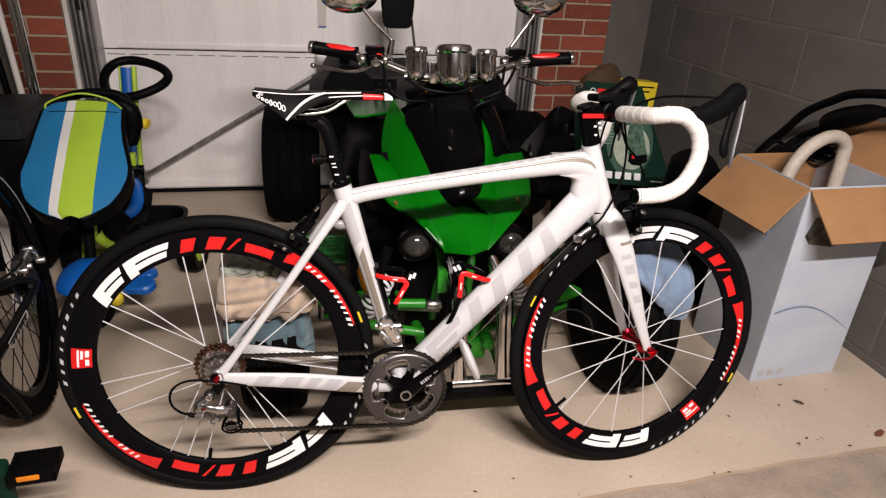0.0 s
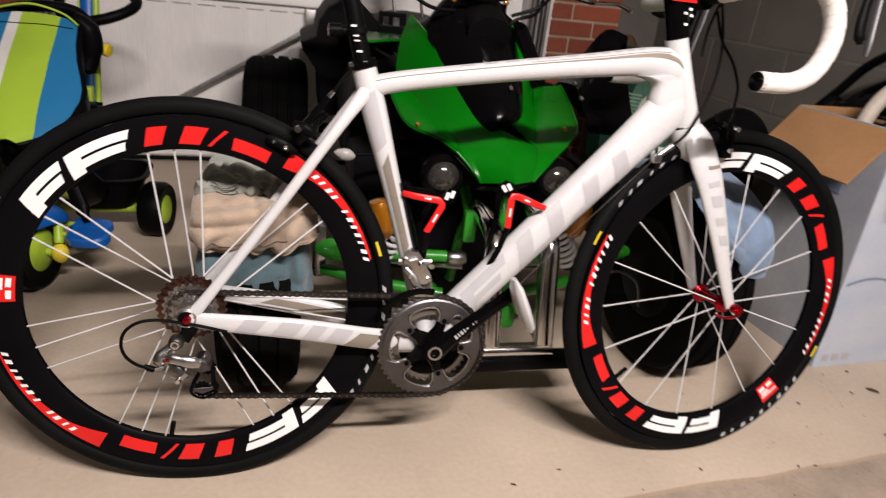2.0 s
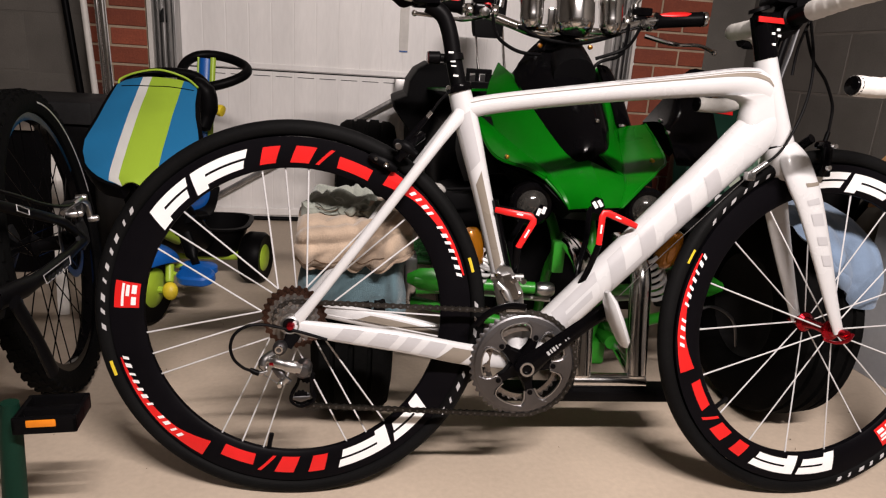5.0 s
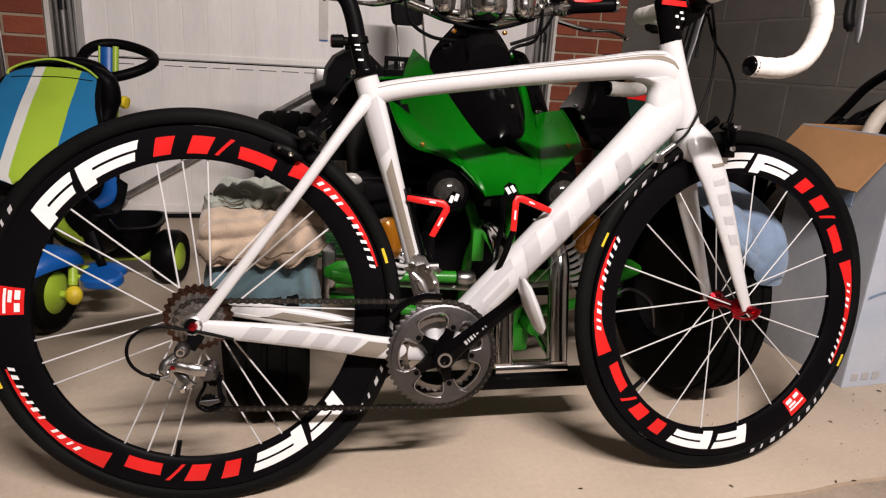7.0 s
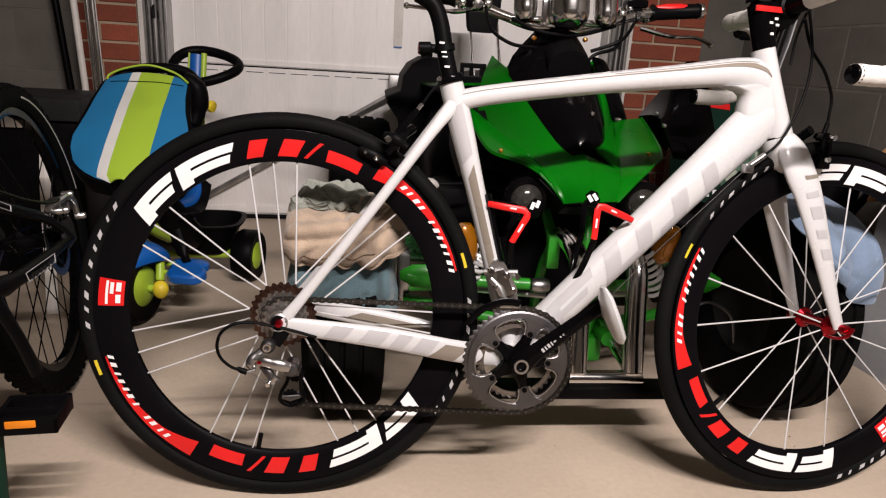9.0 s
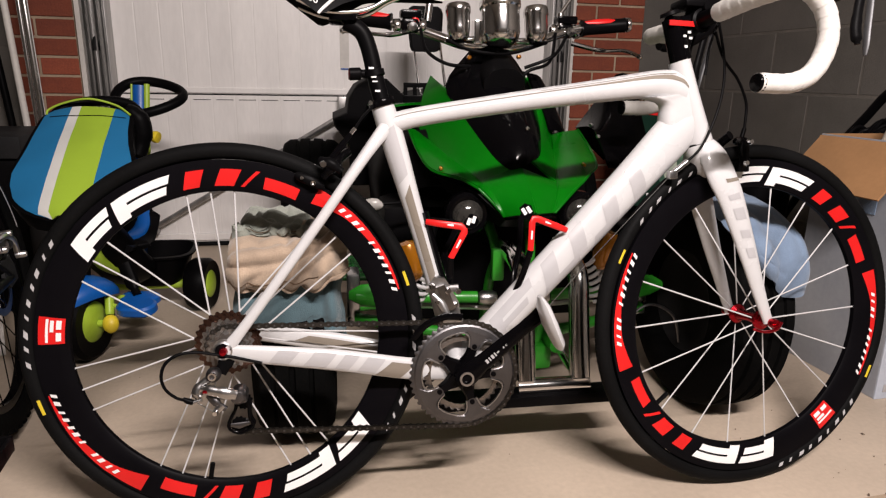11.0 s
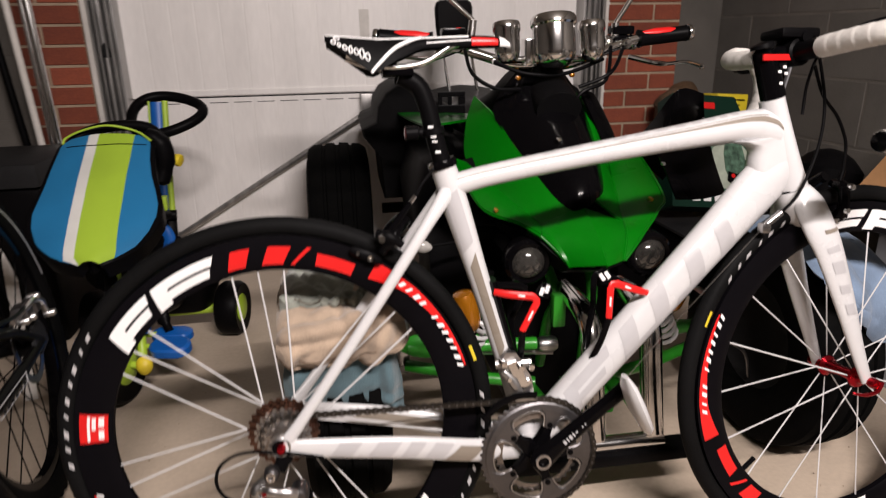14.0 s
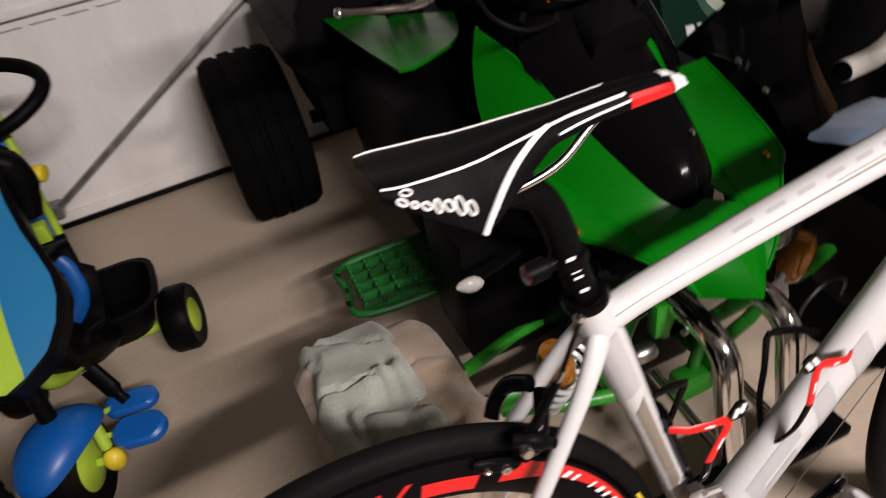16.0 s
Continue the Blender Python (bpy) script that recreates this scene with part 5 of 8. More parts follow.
cage([(0.378, 0, 0.065), (0.362, 0, 0.12), (0.345, 0, 0.185), (0.338, 0, 0.215)], (0.407, 0.036, 0.190), (0.379, 0.034, 0.136), (0.338, 0.020, 0.199), (0.414, 0.200, 20), "black and red bottle cage")
cage([(0.50, 0, 0.062), (0.545, 0, 0.108), (0.60, 0, 0.168)], (0.524, 0.036, 0.206), (0.522, 0.034, 0.146), (0.592, 0.022, 0.180), (0.512, 0.216, -35), "black and red bottle cage")


# ---- the green quad bike behind the bicycle ----
CX = 0.115
QUAD = Matrix.Translation((CX, 1.42, 0)) @ Matrix.Rotation(radians(-2.5), 4, "Z") @ Matrix.Translation((-CX, -1.42, 0))
quad = thing("quad_bike", "green and black road-going quad bike with chrome bars and gauges", "quad bike", at=QUAD)


def quad_tyre(x, y, r, w, rim_r):
    """A balloon tyre about the x axis, with raised tread blocks, and its rim."""
    h = w / 2
    prof = [(rim_r, -h * 0.72), (rim_r + 0.02, -h * 0.95), (r - 0.06, -h), (r - 0.022, -h * 0.93), (r - 0.006, -h * 0.74), (r - 0.004, -h * 0.5), (r - 0.011, -h * 0.47), (r - 0.011, -h * 0.40), (r - 0.002, -h * 0.37), (r, -h * 0.08), (r - 0.009, -h * 0.05), (r - 0.009, h * 0.05), (r, h * 0.08), (r - 0.002, h * 0.37), (r - 0.011, h * 0.40), (r - 0.011, h * 0.47), (r - 0.004, h * 0.5), (r - 0.006, h * 0.74), (r - 0.022, h * 0.93), (r - 0.06, h), (rim_r + 0.02, h * 0.95), (rim_r, h * 0.72)]
    s = Shape().lathe(prof, 64, "x", (x, y, r))
    wheel = part("wheel", s, KNOB_RUBBER, quad, "fat black quad tyre")
    part("rim", Shape().lathe([(0.0, -0.02), (0.05, -0.02), (rim_r - 0.02, -h * 0.6), (rim_r, -h * 0.74), (rim_r + 0.006, -h * 0.7), (rim_r + 0.002, h * 0.7), (rim_r, h * 0.74), (rim_r - 0.02, h * 0.6), (0.05, 0.02), (0.0, 0.02)], 32, "x", (x, y, r)), DARK_GREY, wheel)
    return wheel


for x, y, r, w, rim_r in ((-0.362, 1.625, 0.232, 0.165, 0.115), (0.620, 1.590, 0.255, 0.155, 0.125), (-0.305, 2.93, 0.262, 0.235, 0.12), (0.735, 2.90, 0.25, 0.24, 0.12)):
    p = QUAD.inverted() @ Vector((x, y, 0))
    quad_tyre(p.x, p.y, r, w, rim_r)

# nose fairing: two side strips, two wings, beak
def fairing(name, grid, material, label="", th=0.006, bulge=0.0, parent=None):
    """A curved panel between corners: grid rows of points, refined."""
    rows_ = [smoothed(r, 4) for r in grid]
    cols = [smoothed([rows_[i][j] for i in range(len(rows_))], 4) for j in range(len(rows_[0]))]
    g = [[cols[j][i] for j in range(len(cols))] for i in range(len(cols[0]))]
    n, m = len(g), len(g[0])
    for i in range(n):
        for j in range(m):
            k = bulge * math.sin(math.pi * i / (n - 1)) * math.sin(math.pi * j / (m - 1))
            g[i][j] = g[i][j] + Vector((0, -k, k * 0.6))
    return part(name, Shape().sheet(g, th), material, parent or quad, label)


# the nose: points as (offset from the quad's middle line, y, z)
def N(*pts):
    return [(CX + x, y, z) for x, y, z in pts]


def panel(name, edge_a, edge_b, label, bulge=0.0, across=5, steps=4):
    """A moulded panel between two edges, straight across, with a rolled lip along its first edge."""
    a, b = smoothed(N(*edge_a), steps), smoothed(N(*edge_b), steps)
    n = len(a)
    grid_ = []
    for i in range(n):
        row = []
        for j in range(across + 1):
            f = j / across
            k = bulge * math.sin(math.pi * f) * math.sin(math.pi * i / (n - 1))
            row.append(a[i].lerp(b[i], f) + Vector((0, -k, 0.6 * k)))
        grid_.append(row)
    ob = part(name, Shape().sheet(grid_, 0.005), GREEN, quad, label)
    part("lip", Shape().tube(a, 0.0028, 8), GREEN, ob)
    return ob


FOLD_L = [(-0.179, 1.833, 0.631), (-0.158, 1.755, 0.612), (-0.135, 1.674, 0.593), (-0.112, 1.604, 0.575), (-0.095, 1.551, 0.560)]
FOLD_R = [(0.150, 1.822, 0.641), (0.133, 1.758, 0.619), (0.116, 1.695, 0.597), (0.096, 1.620, 0.578), (0.077, 1.548, 0.560)]
IN_L = [(-0.124, 1.825, 0.749), (-0.107, 1.777, 0.713), (-0.091, 1.731, 0.678), (-0.055, 1.598, 0.608), (-0.026, 1.561, 0.582)]
IN_R = [(0.089, 1.884, 0.771), (0.092, 1.774, 0.678), (0.078, 1.690, 0.646), (0.052, 1.612, 0.617), (0.024, 1.573, 0.603)]
panel("side_strip", [(-0.145, 1.924, 0.775), (-0.172, 1.890, 0.712), FOLD_L[0], FOLD_L[2], FOLD_L[4]], IN_L, "glossy green side strip of the nose", 0.006)
panel("side_strip", [(0.105, 1.895, 0.784), (0.128, 1.856, 0.738), FOLD_R[0], FOLD_R[2], FOLD_R[4]], IN_R, "glossy green side strip of the nose", 0.004)
panel("wing", [(-0.223, 1.771, 0.656), (-0.207, 1.711, 0.609), (-0.187, 1.622, 0.577), (-0.136, 1.549, 0.568), (-0.107, 1.505, 0.555)], FOLD_L, "glossy green wing of the nose", 0.004)
panel("wing", [(0.215, 1.810, 0.652), (0.208, 1.709, 0.619), (0.184, 1.598, 0.590), (0.158, 1.567, 0.577), (0.132, 1.537, 0.564)], FOLD_R, "glossy green wing of the nose", 0.004)
TIP = (-0.008, 1.415, 0.520)
RIDGE = [(-0.002, 1.566, 0.590), (-0.005, 1.515, 0.573), (-0.007, 1.462, 0.549), TIP]
beak = panel("beak", [(-0.095, 1.551, 0.560), (-0.083, 1.515, 0.551), (-0.067, 1.490, 0.528), (-0.054, 1.470, 0.503)], RIDGE, "glossy green ridged beak of the nose", 0.003, 8)
panel("beak", [(0.077, 1.548, 0.560), (0.066, 1.512, 0.552), (0.054, 1.484, 0.532), (0.041, 1.461, 0.512)], RIDGE, "glossy green ridged beak of the nose", 0.003, 8)
panel("beak_side", [(-0.107, 1.505, 0.555), (-0.092, 1.497, 0.541), (-0.075, 1.486, 0.523), (-0.058, 1.474, 0.502)], [(-0.095, 1.551, 0.560), (-0.083, 1.515, 0.551), (-0.067, 1.490, 0.528), (-0.054, 1.470, 0.503)], "glossy green bevelled side of the beak")
panel("beak_side", [(0.132, 1.537, 0.564), (0.104, 1.510, 0.551), (0.075, 1.482, 0.535), (0.045, 1.463, 0.511)], [(0.077, 1.548, 0.560), (0.066, 1.512, 0.552), (0.054, 1.484, 0.532), (0.041, 1.461, 0.512)], "glossy green bevelled side of the beak")
for p in ((-0.170, 1.600, 0.584), (0.150, 1.590, 0.592)):
    part("fairing_bolt", Shape().lathe([(0.0, -0.006), (0.004, -0.005), (0.005, 0.004), (0.0, 0.004)], 10, "y", N(p)[0]), GOLD, quad, "brass fairing bolt")
part("chin", Shape().sheet([N((-0.176, 1.634, 0.566), (-0.103, 1.510, 0.545), (-0.052, 1.478, 0.498), (-0.008, 1.425, 0.514), (0.040, 1.470, 0.506), (0.128, 1.545, 0.556), (0.176, 1.610, 0.580)), N((-0.150, 1.70, 0.53), (-0.090, 1.60, 0.49), (-0.050, 1.54, 0.47), (0.0, 1.53, 0.47), (0.04, 1.54, 0.47), (0.10, 1.60, 0.50), (0.16, 1.70, 0.54))], 0.004), BLACK, quad, "black underside of the nose")
fairing("cowl", [N((0.083, 1.850, 0.786), (0.125, 1.875, 0.775), (0.165, 1.94, 0.730)), N((0.119, 1.804, 0.690), (0.160, 1.850, 0.690), (0.200, 1.92, 0.650)), N((0.126, 1.780, 0.650), (0.17, 1.82, 0.645), (0.215, 1.86, 0.60))], BLACK_GLOSS, "black cowl beside the nose", bulge=0.010)
fairing("cowl", [N((-0.235, 1.90, 0.635), (-0.205, 1.83, 0.640), (-0.170, 1.83, 0.645)), N((-0.245, 1.86, 0.56), (-0.215, 1.76, 0.575), (-0.150, 1.74, 0.585)), N((-0.225, 1.80, 0.49), (-0.190, 1.68, 0.53), (-0.110, 1.62, 0.54))], BLACK, "black cowl under the nose", bulge=0.006)
fairing("tank_panel", [[(-0.122, 2.488, 0.675), (-0.085, 2.45, 0.680), (-0.042, 2.407, 0.682)], [(-0.119, 2.24, 0.684), (-0.09, 2.22, 0.686), (-0.06, 2.20, 0.688)], [(-0.112, 2.045, 0.693), (-0.10, 2.042, 0.693), (-0.085, 2.04, 0.693)]], GREEN, "green tank side panel", bulge=0.003).matrix_basis = QUAD.inverted()
fairing("tank_panel", [[(-0.042, 2.407, 0.682), (0.007, 2.326, 0.688), (0.097, 2.248, 0.69)], [(-0.06, 2.20, 0.688), (0.0, 2.17, 0.692), (0.05, 2.13, 0.695)], [(-0.085, 2.04, 0.693), (-0.055, 2.044, 0.697), (0.0, 2.065, 0.70)]], GREEN, "green tank side panel", bulge=0.003).matrix_basis = QUAD.inverted()
for sg in (-1, 1):
    M = lambda x, y, z: (CX + sg * x, y, z)
    # tall black rear guard over the wheel
    lo = [(0.10, 0.40), (0.335, 0.40), (0.345, 0.54), (0.395, 0.605), (0.40, 0.632), (0.352, 0.652), (0.345, 0.700), (0.318, 0.742), (0.275, 0.768), (0.215, 0.765), (0.16, 0.715), (0.10, 0.690)]
    rings_ = []
    for y, k in ((2.478, 0.965), (2.486, 0.99), (2.50, 1.0), (2.85, 1.0), (3.0, 0.94), (3.05, 0.80)):
        rings_.append([M(0.22 + (a - 0.22) * k, y, 0.58 + (b - 0.58) * k) for a, b in lo])
    part("rear_mudguard", Shape().rings(rings_), MOULDING, quad, "black moulded rear mudguard")
    part("guard_knob", Shape().box(*sorted((CX + sg * 0.245, CX + sg * 0.285)), 2.54, 2.58, 0.764, 0.80, 0.006), BLACK, quad)
    # head lamps below the nose
    c = M(0.124, 1.522, 0.497)
    lampx = part("headlamp", Shape().lathe([(0.0, 0.07), (0.034, 0.06), (0.046, 0.03), (0.0465, 0.004), (0.040, -0.004), (0.033, -0.002)], 28, "y", c, closed=False), BLACK_GLOSS, quad, "round headlamp in a black shell")
    part("lens", Shape().lathe([(0.0, -0.016), (0.014, -0.014), (0.026, -0.007), (0.033, 0.001), (0.0, 0.003)], 28, "y", c), LENS, lampx)
    # lower frame, arms, shock
    for y0, y1, z0, z1, r in ((1.58, 1.66, 0.20, 0.225, 0.0135), (1.82, 1.74, 0.20, 0.225, 0.0135), (1.58, 1.60, 0.294, 0.300, 0.0140)):
        part("control_arm", Shape().tube([M(0.085, y0, z0), M(0.20, y0 * 0.7 + y1 * 0.3, z0 * 0.6 + z1 * 0.4), M(0.355, y1, z1)], r, 10), GREEN_FRAME, quad, "bright green suspension arm")
    part("arm_plate", Shape().tube([M(0.262, 1.585, 0.297), M(0.285, 1.588, 0.299), M(0.318, 1.592, 0.302), M(0.345, 1.598, 0.302), M(0.372, 1.60, 0.302)], [(0.014, 0.014), (0.022, 0.012), (0.028, 0.011), (0.025, 0.011), (0.010, 0.009)], 8), GREEN_FRAME, quad, "green cast end of the arm")
    part("arm_bush", Shape().lathe([(0.0, -0.02), (0.013, -0.02), (0.017, -0.012), (0.017, 0.012), (0.013, 0.02), (0.0, 0.02)], 16, "x", M(0.062, 1.575, 0.293)), ALLOY, quad)
    part("knuckle", Shape().box(*sorted((CX + sg * 0.345, CX + sg * 0.375)), 1.665, 1.735, 0.20, 0.33, 0.008), ALLOY, quad)
    part("tie_rod", Shape().tube([M(0.04, 1.60, 0.26), M(0.345, 1.645, 0.265)], 0.007, 8), ALLOY, quad)
    low = QUAD.inverted() @ (Vector((-0.108, 1.560, 0.395)) if sg < 0 else Vector((0.302, 1.530, 0.412)))
    top, end = low + Vector((-sg * 0.040, 0.030, 0.070)), low + Vector((-sg * 0.005, 0.030, -0.060))
    ball = [(0.0, -0.050), (0.013, -0.047), (0.022, -0.036), (0.026, -0.018), (0.027, 0.006), (0.025, 0.026), (0.019, 0.038), (0.0, 0.043)]
    shock = part("shock_absorber", Shape().lathe(ball, 20, "z"), AMBER, quad, "amber gold shock reservoir beside a white spring")
    shock.matrix_basis = Matrix.Translation(low + Vector((sg * 0.012, 0.0, 0.0))) @ Matrix.Rotation(radians(sg * 12), 4, "Y")
    part("spring_body", Shape().tube([top, end, end + Vector((sg * 0.055, 0.05, -0.10))], 0.013, 12), BLACK, quad, "black damper rod")
    coil_a, coil_b = low + Vector((-sg * 0.034, 0.012, -0.012)), low + Vector((sg * 0.020, 0.035, -0.120))
    d_ = (coil_b - coil_a).normalized()
    e1 = d_.orthogonal().normalized()
    e2 = d_.cross(e1)
    part("spring", Shape().tube([coil_a.lerp(coil_b, k / 110) + (e1 * math.cos(k * 0.40) + e2 * math.sin(k * 0.40)) * 0.026 for k in range(111)], 0.0046, 8), WHITE_PAINT, quad, "white coil spring")
    for k in range(5):
        part("foot_slat", Shape().box(*sorted((CX + sg * 0.21, CX + sg * 0.438)), 2.012 + k * 0.036, 2.026 + k * 0.036, 0.205 + 0.004 * (k % 2), 0.229, 0.003), FOOT_GREEN, quad, "dark green foot rest slat")
    for k in range(6):
        x_ = 0.225 + k * 0.040
        cross = Shape().box(*sorted((CX + sg * x_, CX + sg * (x_ + 0.013))), 2.008, 2.172, 0.203, 0.222, 0.002)
        for i in range(9):
            cross.box(*sorted((CX + sg * (x_ + 0.002), CX + sg * (x_ + 0.010))), 2.012 + i * 0.018, 2.020 + i * 0.018, 0.221, 0.236, 0.001, 1)
        part("foot_tread", cross, FOOT_GREEN, quad, "scuffed green toothed tread bar")
    part("inner_guard", Shape().box(*sorted((CX + sg * 0.10, CX + sg * 0.285)), 1.80, 2.00, 0.15, 0.465, 0.035, 2), BLACK, quad, "black moulded inner guard")
    part("heel_guard", Shape().rings([[M(a * kk + 0.03 * (1 - kk), y, 0.42 + (b - 0.42) * kk) for a, b in ((0.11, 0.22), (0.24, 0.24), (0.275, 0.34), (0.29, 0.50), (0.26, 0.60), (0.18, 0.645), (0.11, 0.62))] for y, kk in ((1.98, 0.78), (2.02, 0.94), (2.10, 1.0), (2.42, 1.0), (2.50, 0.92))]), BLACK, quad, "black plastic heel guard")
    part("foot_rail", Shape().tube(smoothed([M(0.10, 1.99, 0.215), M(0.43, 1.995, 0.222), M(0.452, 2.09, 0.226), M(0.43, 2.185, 0.222), M(0.1, 2.19, 0.215)], 5), 0.009, 10), FOOT_GREEN, quad)
    part("frame_rail", Shape().tube(smoothed([M(0.09, 1.52, 0.19), M(0.10, 1.75, 0.17), M(0.13, 2.2, 0.17), M(0.12, 2.7, 0.24), M(0.10, 2.9, 0.30)], 5), 0.016, 10), GREEN_FRAME, quad, "green steel frame tube")
    part("frame_rail", Shape().tube(smoothed([M(0.05, 1.66, 0.20), M(0.045, 1.63, 0.32), M(0.04, 1.60, 0.40), M(0.06, 1.72, 0.50)], 5), 0.012, 10), GREEN_FRAME, quad, "green steel frame tube")
    if sg < 0:
        o = QUAD.inverted() @ Vector((-0.182, 1.690, 0.492))
        stalk = part("indicator", Shape().tube([o + Vector((0.012, 0.004, 0.0)), o + Vector((0.05, 0.012, 0.0)), o + Vector((0.10, 0.03, 0.0))], 0.0042, 8), BLACK, quad, "clear leaf-shaped indicator lamp on a stalk")
        part("lens", Shape().tube([o + Vector((a, 0, b)) for a, b in ((-0.026, 0.004), (-0.020, 0.004), (-0.008, 0.001), (0.004, -0.001), (0.014, -0.003), (0.019, -0.004))], [(0.002, 0.003), (0.0080, 0.007), (0.0135, 0.010), (0.0140, 0.011), (0.0090, 0.008), (0.003, 0.003)], 14), INDICATOR, stalk, "clear pointed lens")

mask = fairing("mask", [N((-0.055, 1.858, 0.838), (-0.035, 1.842, 0.845), (0.000, 1.842, 0.845), (0.030, 1.855, 0.842)), N((-0.122, 1.828, 0.752), (-0.060, 1.802, 0.785), (0.015, 1.806, 0.790), (0.088, 1.880, 0.772)), N((-0.089, 1.733, 0.680), (-0.035, 1.712, 0.712), (0.035, 1.716, 0.714), (0.091, 1.772, 0.680)), N((-0.053, 1.600, 0.609), (-0.020, 1.590, 0.640), (0.022, 1.596, 0.645), (0.051, 1.614, 0.618)), N((-0.024, 1.560, 0.584), (-0.010, 1.556, 0.590), (0.008, 1.560, 0.596), (0.023, 1.570, 0.604))], BLACK_GLOSS, "glossy black centre mask", bulge=0.004)
for x, z in ((-0.02, 0.775), (0.045, 0.765), (-0.015, 0.70), (0.03, 0.66)):
    part("fairing_bolt", Shape().lathe([(0.0, -0.004), (0.004, -0.003), (0.005, 0.004), (0.0, 0.004)], 10, "y", (CX + x - 0.01, 1.575 + (z - 0.640) * 1.42, z + 0.010)), CHROME, mask)
part("cross_plate", Shape().box(CX + 0.015, CX + 0.095, 1.56, 1.60, 0.115, 0.175, 0.01).tube([(CX + 0.085, 1.59, 0.28), (CX + 0.055, 1.585, 0.15)], 0.012, 10), GREEN_FRAME, quad, "green steel skid bracket")
part("tab", Shape().box(CX - 0.058, CX - 0.030, 1.555, 1.580, 0.338, 0.41, 0.006), GREEN_FRAME, quad)
part("engine", Shape().box(CX - 0.12, CX + 0.12, 1.92, 2.25, 0.20, 0.50, 0.03).box(CX - 0.08, CX + 0.08, 1.86, 1.95, 0.30, 0.60, 0.02), BLACK, quad, "dark engine block")
rad = part("radiator", Shape().box(CX - 0.085, CX + 0.085, 1.845, 1.925, 0.30, 0.56, 0.004), BLACK, quad, "finned black radiator", False)
for k in range(7):
    part("fin", Shape().box(CX - 0.10, CX + 0.10, 1.83, 1.844, 0.32 + k * 0.035, 0.326 + k * 0.035), DARK_GREY, rad, "", False)
plate = part("slotted_bracket", Shape().box(-0.060, 0.022, 2.325, 2.335, 0.740, 0.755, 0.002).box(-0.060, 0.022, 2.325, 2.335, 0.664, 0.716, 0.002).box(-0.060, -0.048, 2.325, 2.335, 0.716, 0.740).box(-0.030, -0.018, 2.325, 2.335, 0.716, 0.740).box(0.002, 0.022, 2.325, 2.335, 0.716, 0.740), BLACK, quad, "dark slotted steel bracket", False)
part("tank", Shape().tube(smoothed([(CX, 1.74, 0.76), (CX, 1.86, 0.80), (CX, 2.02, 0.79), (CX, 2.20, 0.73), (CX, 2.34, 0.70)], 4), [(0.04, 0.05)] * 4 + [(0.05, 0.058)] * 6 + [(0.05, 0.058)] * 4 + [(0.045, 0.06)] * 3, 18, (1, 0, 0)), MOULDING, quad, "black fuel tank")
part("seat", Shape().tube(smoothed([(CX, 2.26, 0.645), (CX, 2.45, 0.655), (CX, 2.70, 0.665), (CX, 2.92, 0.68)], 4), [(0.045, 0.11)] * 4 + [(0.05, 0.13)] * 5 + [(0.05, 0.15)] * 4, 16, (1, 0, 0)), BLACK_MATT, quad, "black vinyl seat")
part("axle", Shape().tube([(CX - 0.32, 2.94, 0.25), (CX + 0.32, 2.94, 0.25)], 0.022, 12), DARK_GREY, quad)
part("underbody", Shape().box(CX - 0.15, CX + 0.15, 2.28, 2.84, 0.30, 0.60, 0.03), BLACK, quad)
part("gearcase", Shape().box(CX - 0.13, CX + 0.13, 1.66, 1.90, 0.10, 0.46, 0.02), BLACK, quad)
for x in (-0.052, 0.052):
    part("backrest_post", Shape().tube(smoothed([(CX + x - 0.006, 2.80, 0.70), (CX + x - 0.025, 2.81, 0.82), (CX + x - 0.038, 2.80, 0.90)], 4), [(0.006, 0.010)] * 9, 10), CHROME, quad)
part("backrest", Shape().rings([[(CX - 0.045 + dx * w_, y_ + 0.03 * (z_ - 0.87), z_) for dx, y_ in ((-1, 2.785), (-0.85, 2.772), (0, 2.768), (0.85, 2.772), (1, 2.785), (0.95, 2.815), (0, 2.82), (-0.95, 2.815))] for z_, w_ in ((0.866, 0.040), (0.870, 0.052), (0.885, 0.058), (0.95, 0.066), (1.005, 0.068), (1.022, 0.062), (1.030, 0.050))]), BLACK_MATT, quad, "black padded backrest")

hose_ = part("brake_hose", Shape().tube(smoothed([(0.395, 1.55, 0.137), (0.402, 1.55, 0.229), (0.453, 1.55, 0.265), (0.523, 1.56, 0.228), (0.56, 1.58, 0.150)], 6), 0.0035, 8), DARK_ALLOY, quad, "thin grey brake hose")
hose_.matrix_basis = QUAD.inverted()

# bumper
for a in (CX - 0.018, CX + 0.100):
    part("bumper_tube", Shape().tube(smoothed([(a, 1.60, 0.405), (a, 1.50, 0.400), (a, 1.450, 0.375), (a, 1.430, 0.30), (a, 1.400, 0.175)], 5), 0.0215, 16), CHROME, quad, "chrome bumper tube")
    part("bumper_stay", Shape().tube([(a, 1.41, 0.165), (a, 1.60, 0.19)], 0.010, 10), CHROME, quad)
part("bumper_tube", Shape().tube([(CX - 0.036, 1.397, 0.160), (CX + 0.118, 1.397, 0.160)], 0.0165, 14), CHROME, quad, "chrome bumper tube")
part("skid_bar", Shape().box(CX - 0.21, CX + 0.21, 1.37, 1.42, 0.125, 0.150, 0.006), BLACK, quad, "black lower skid bar")

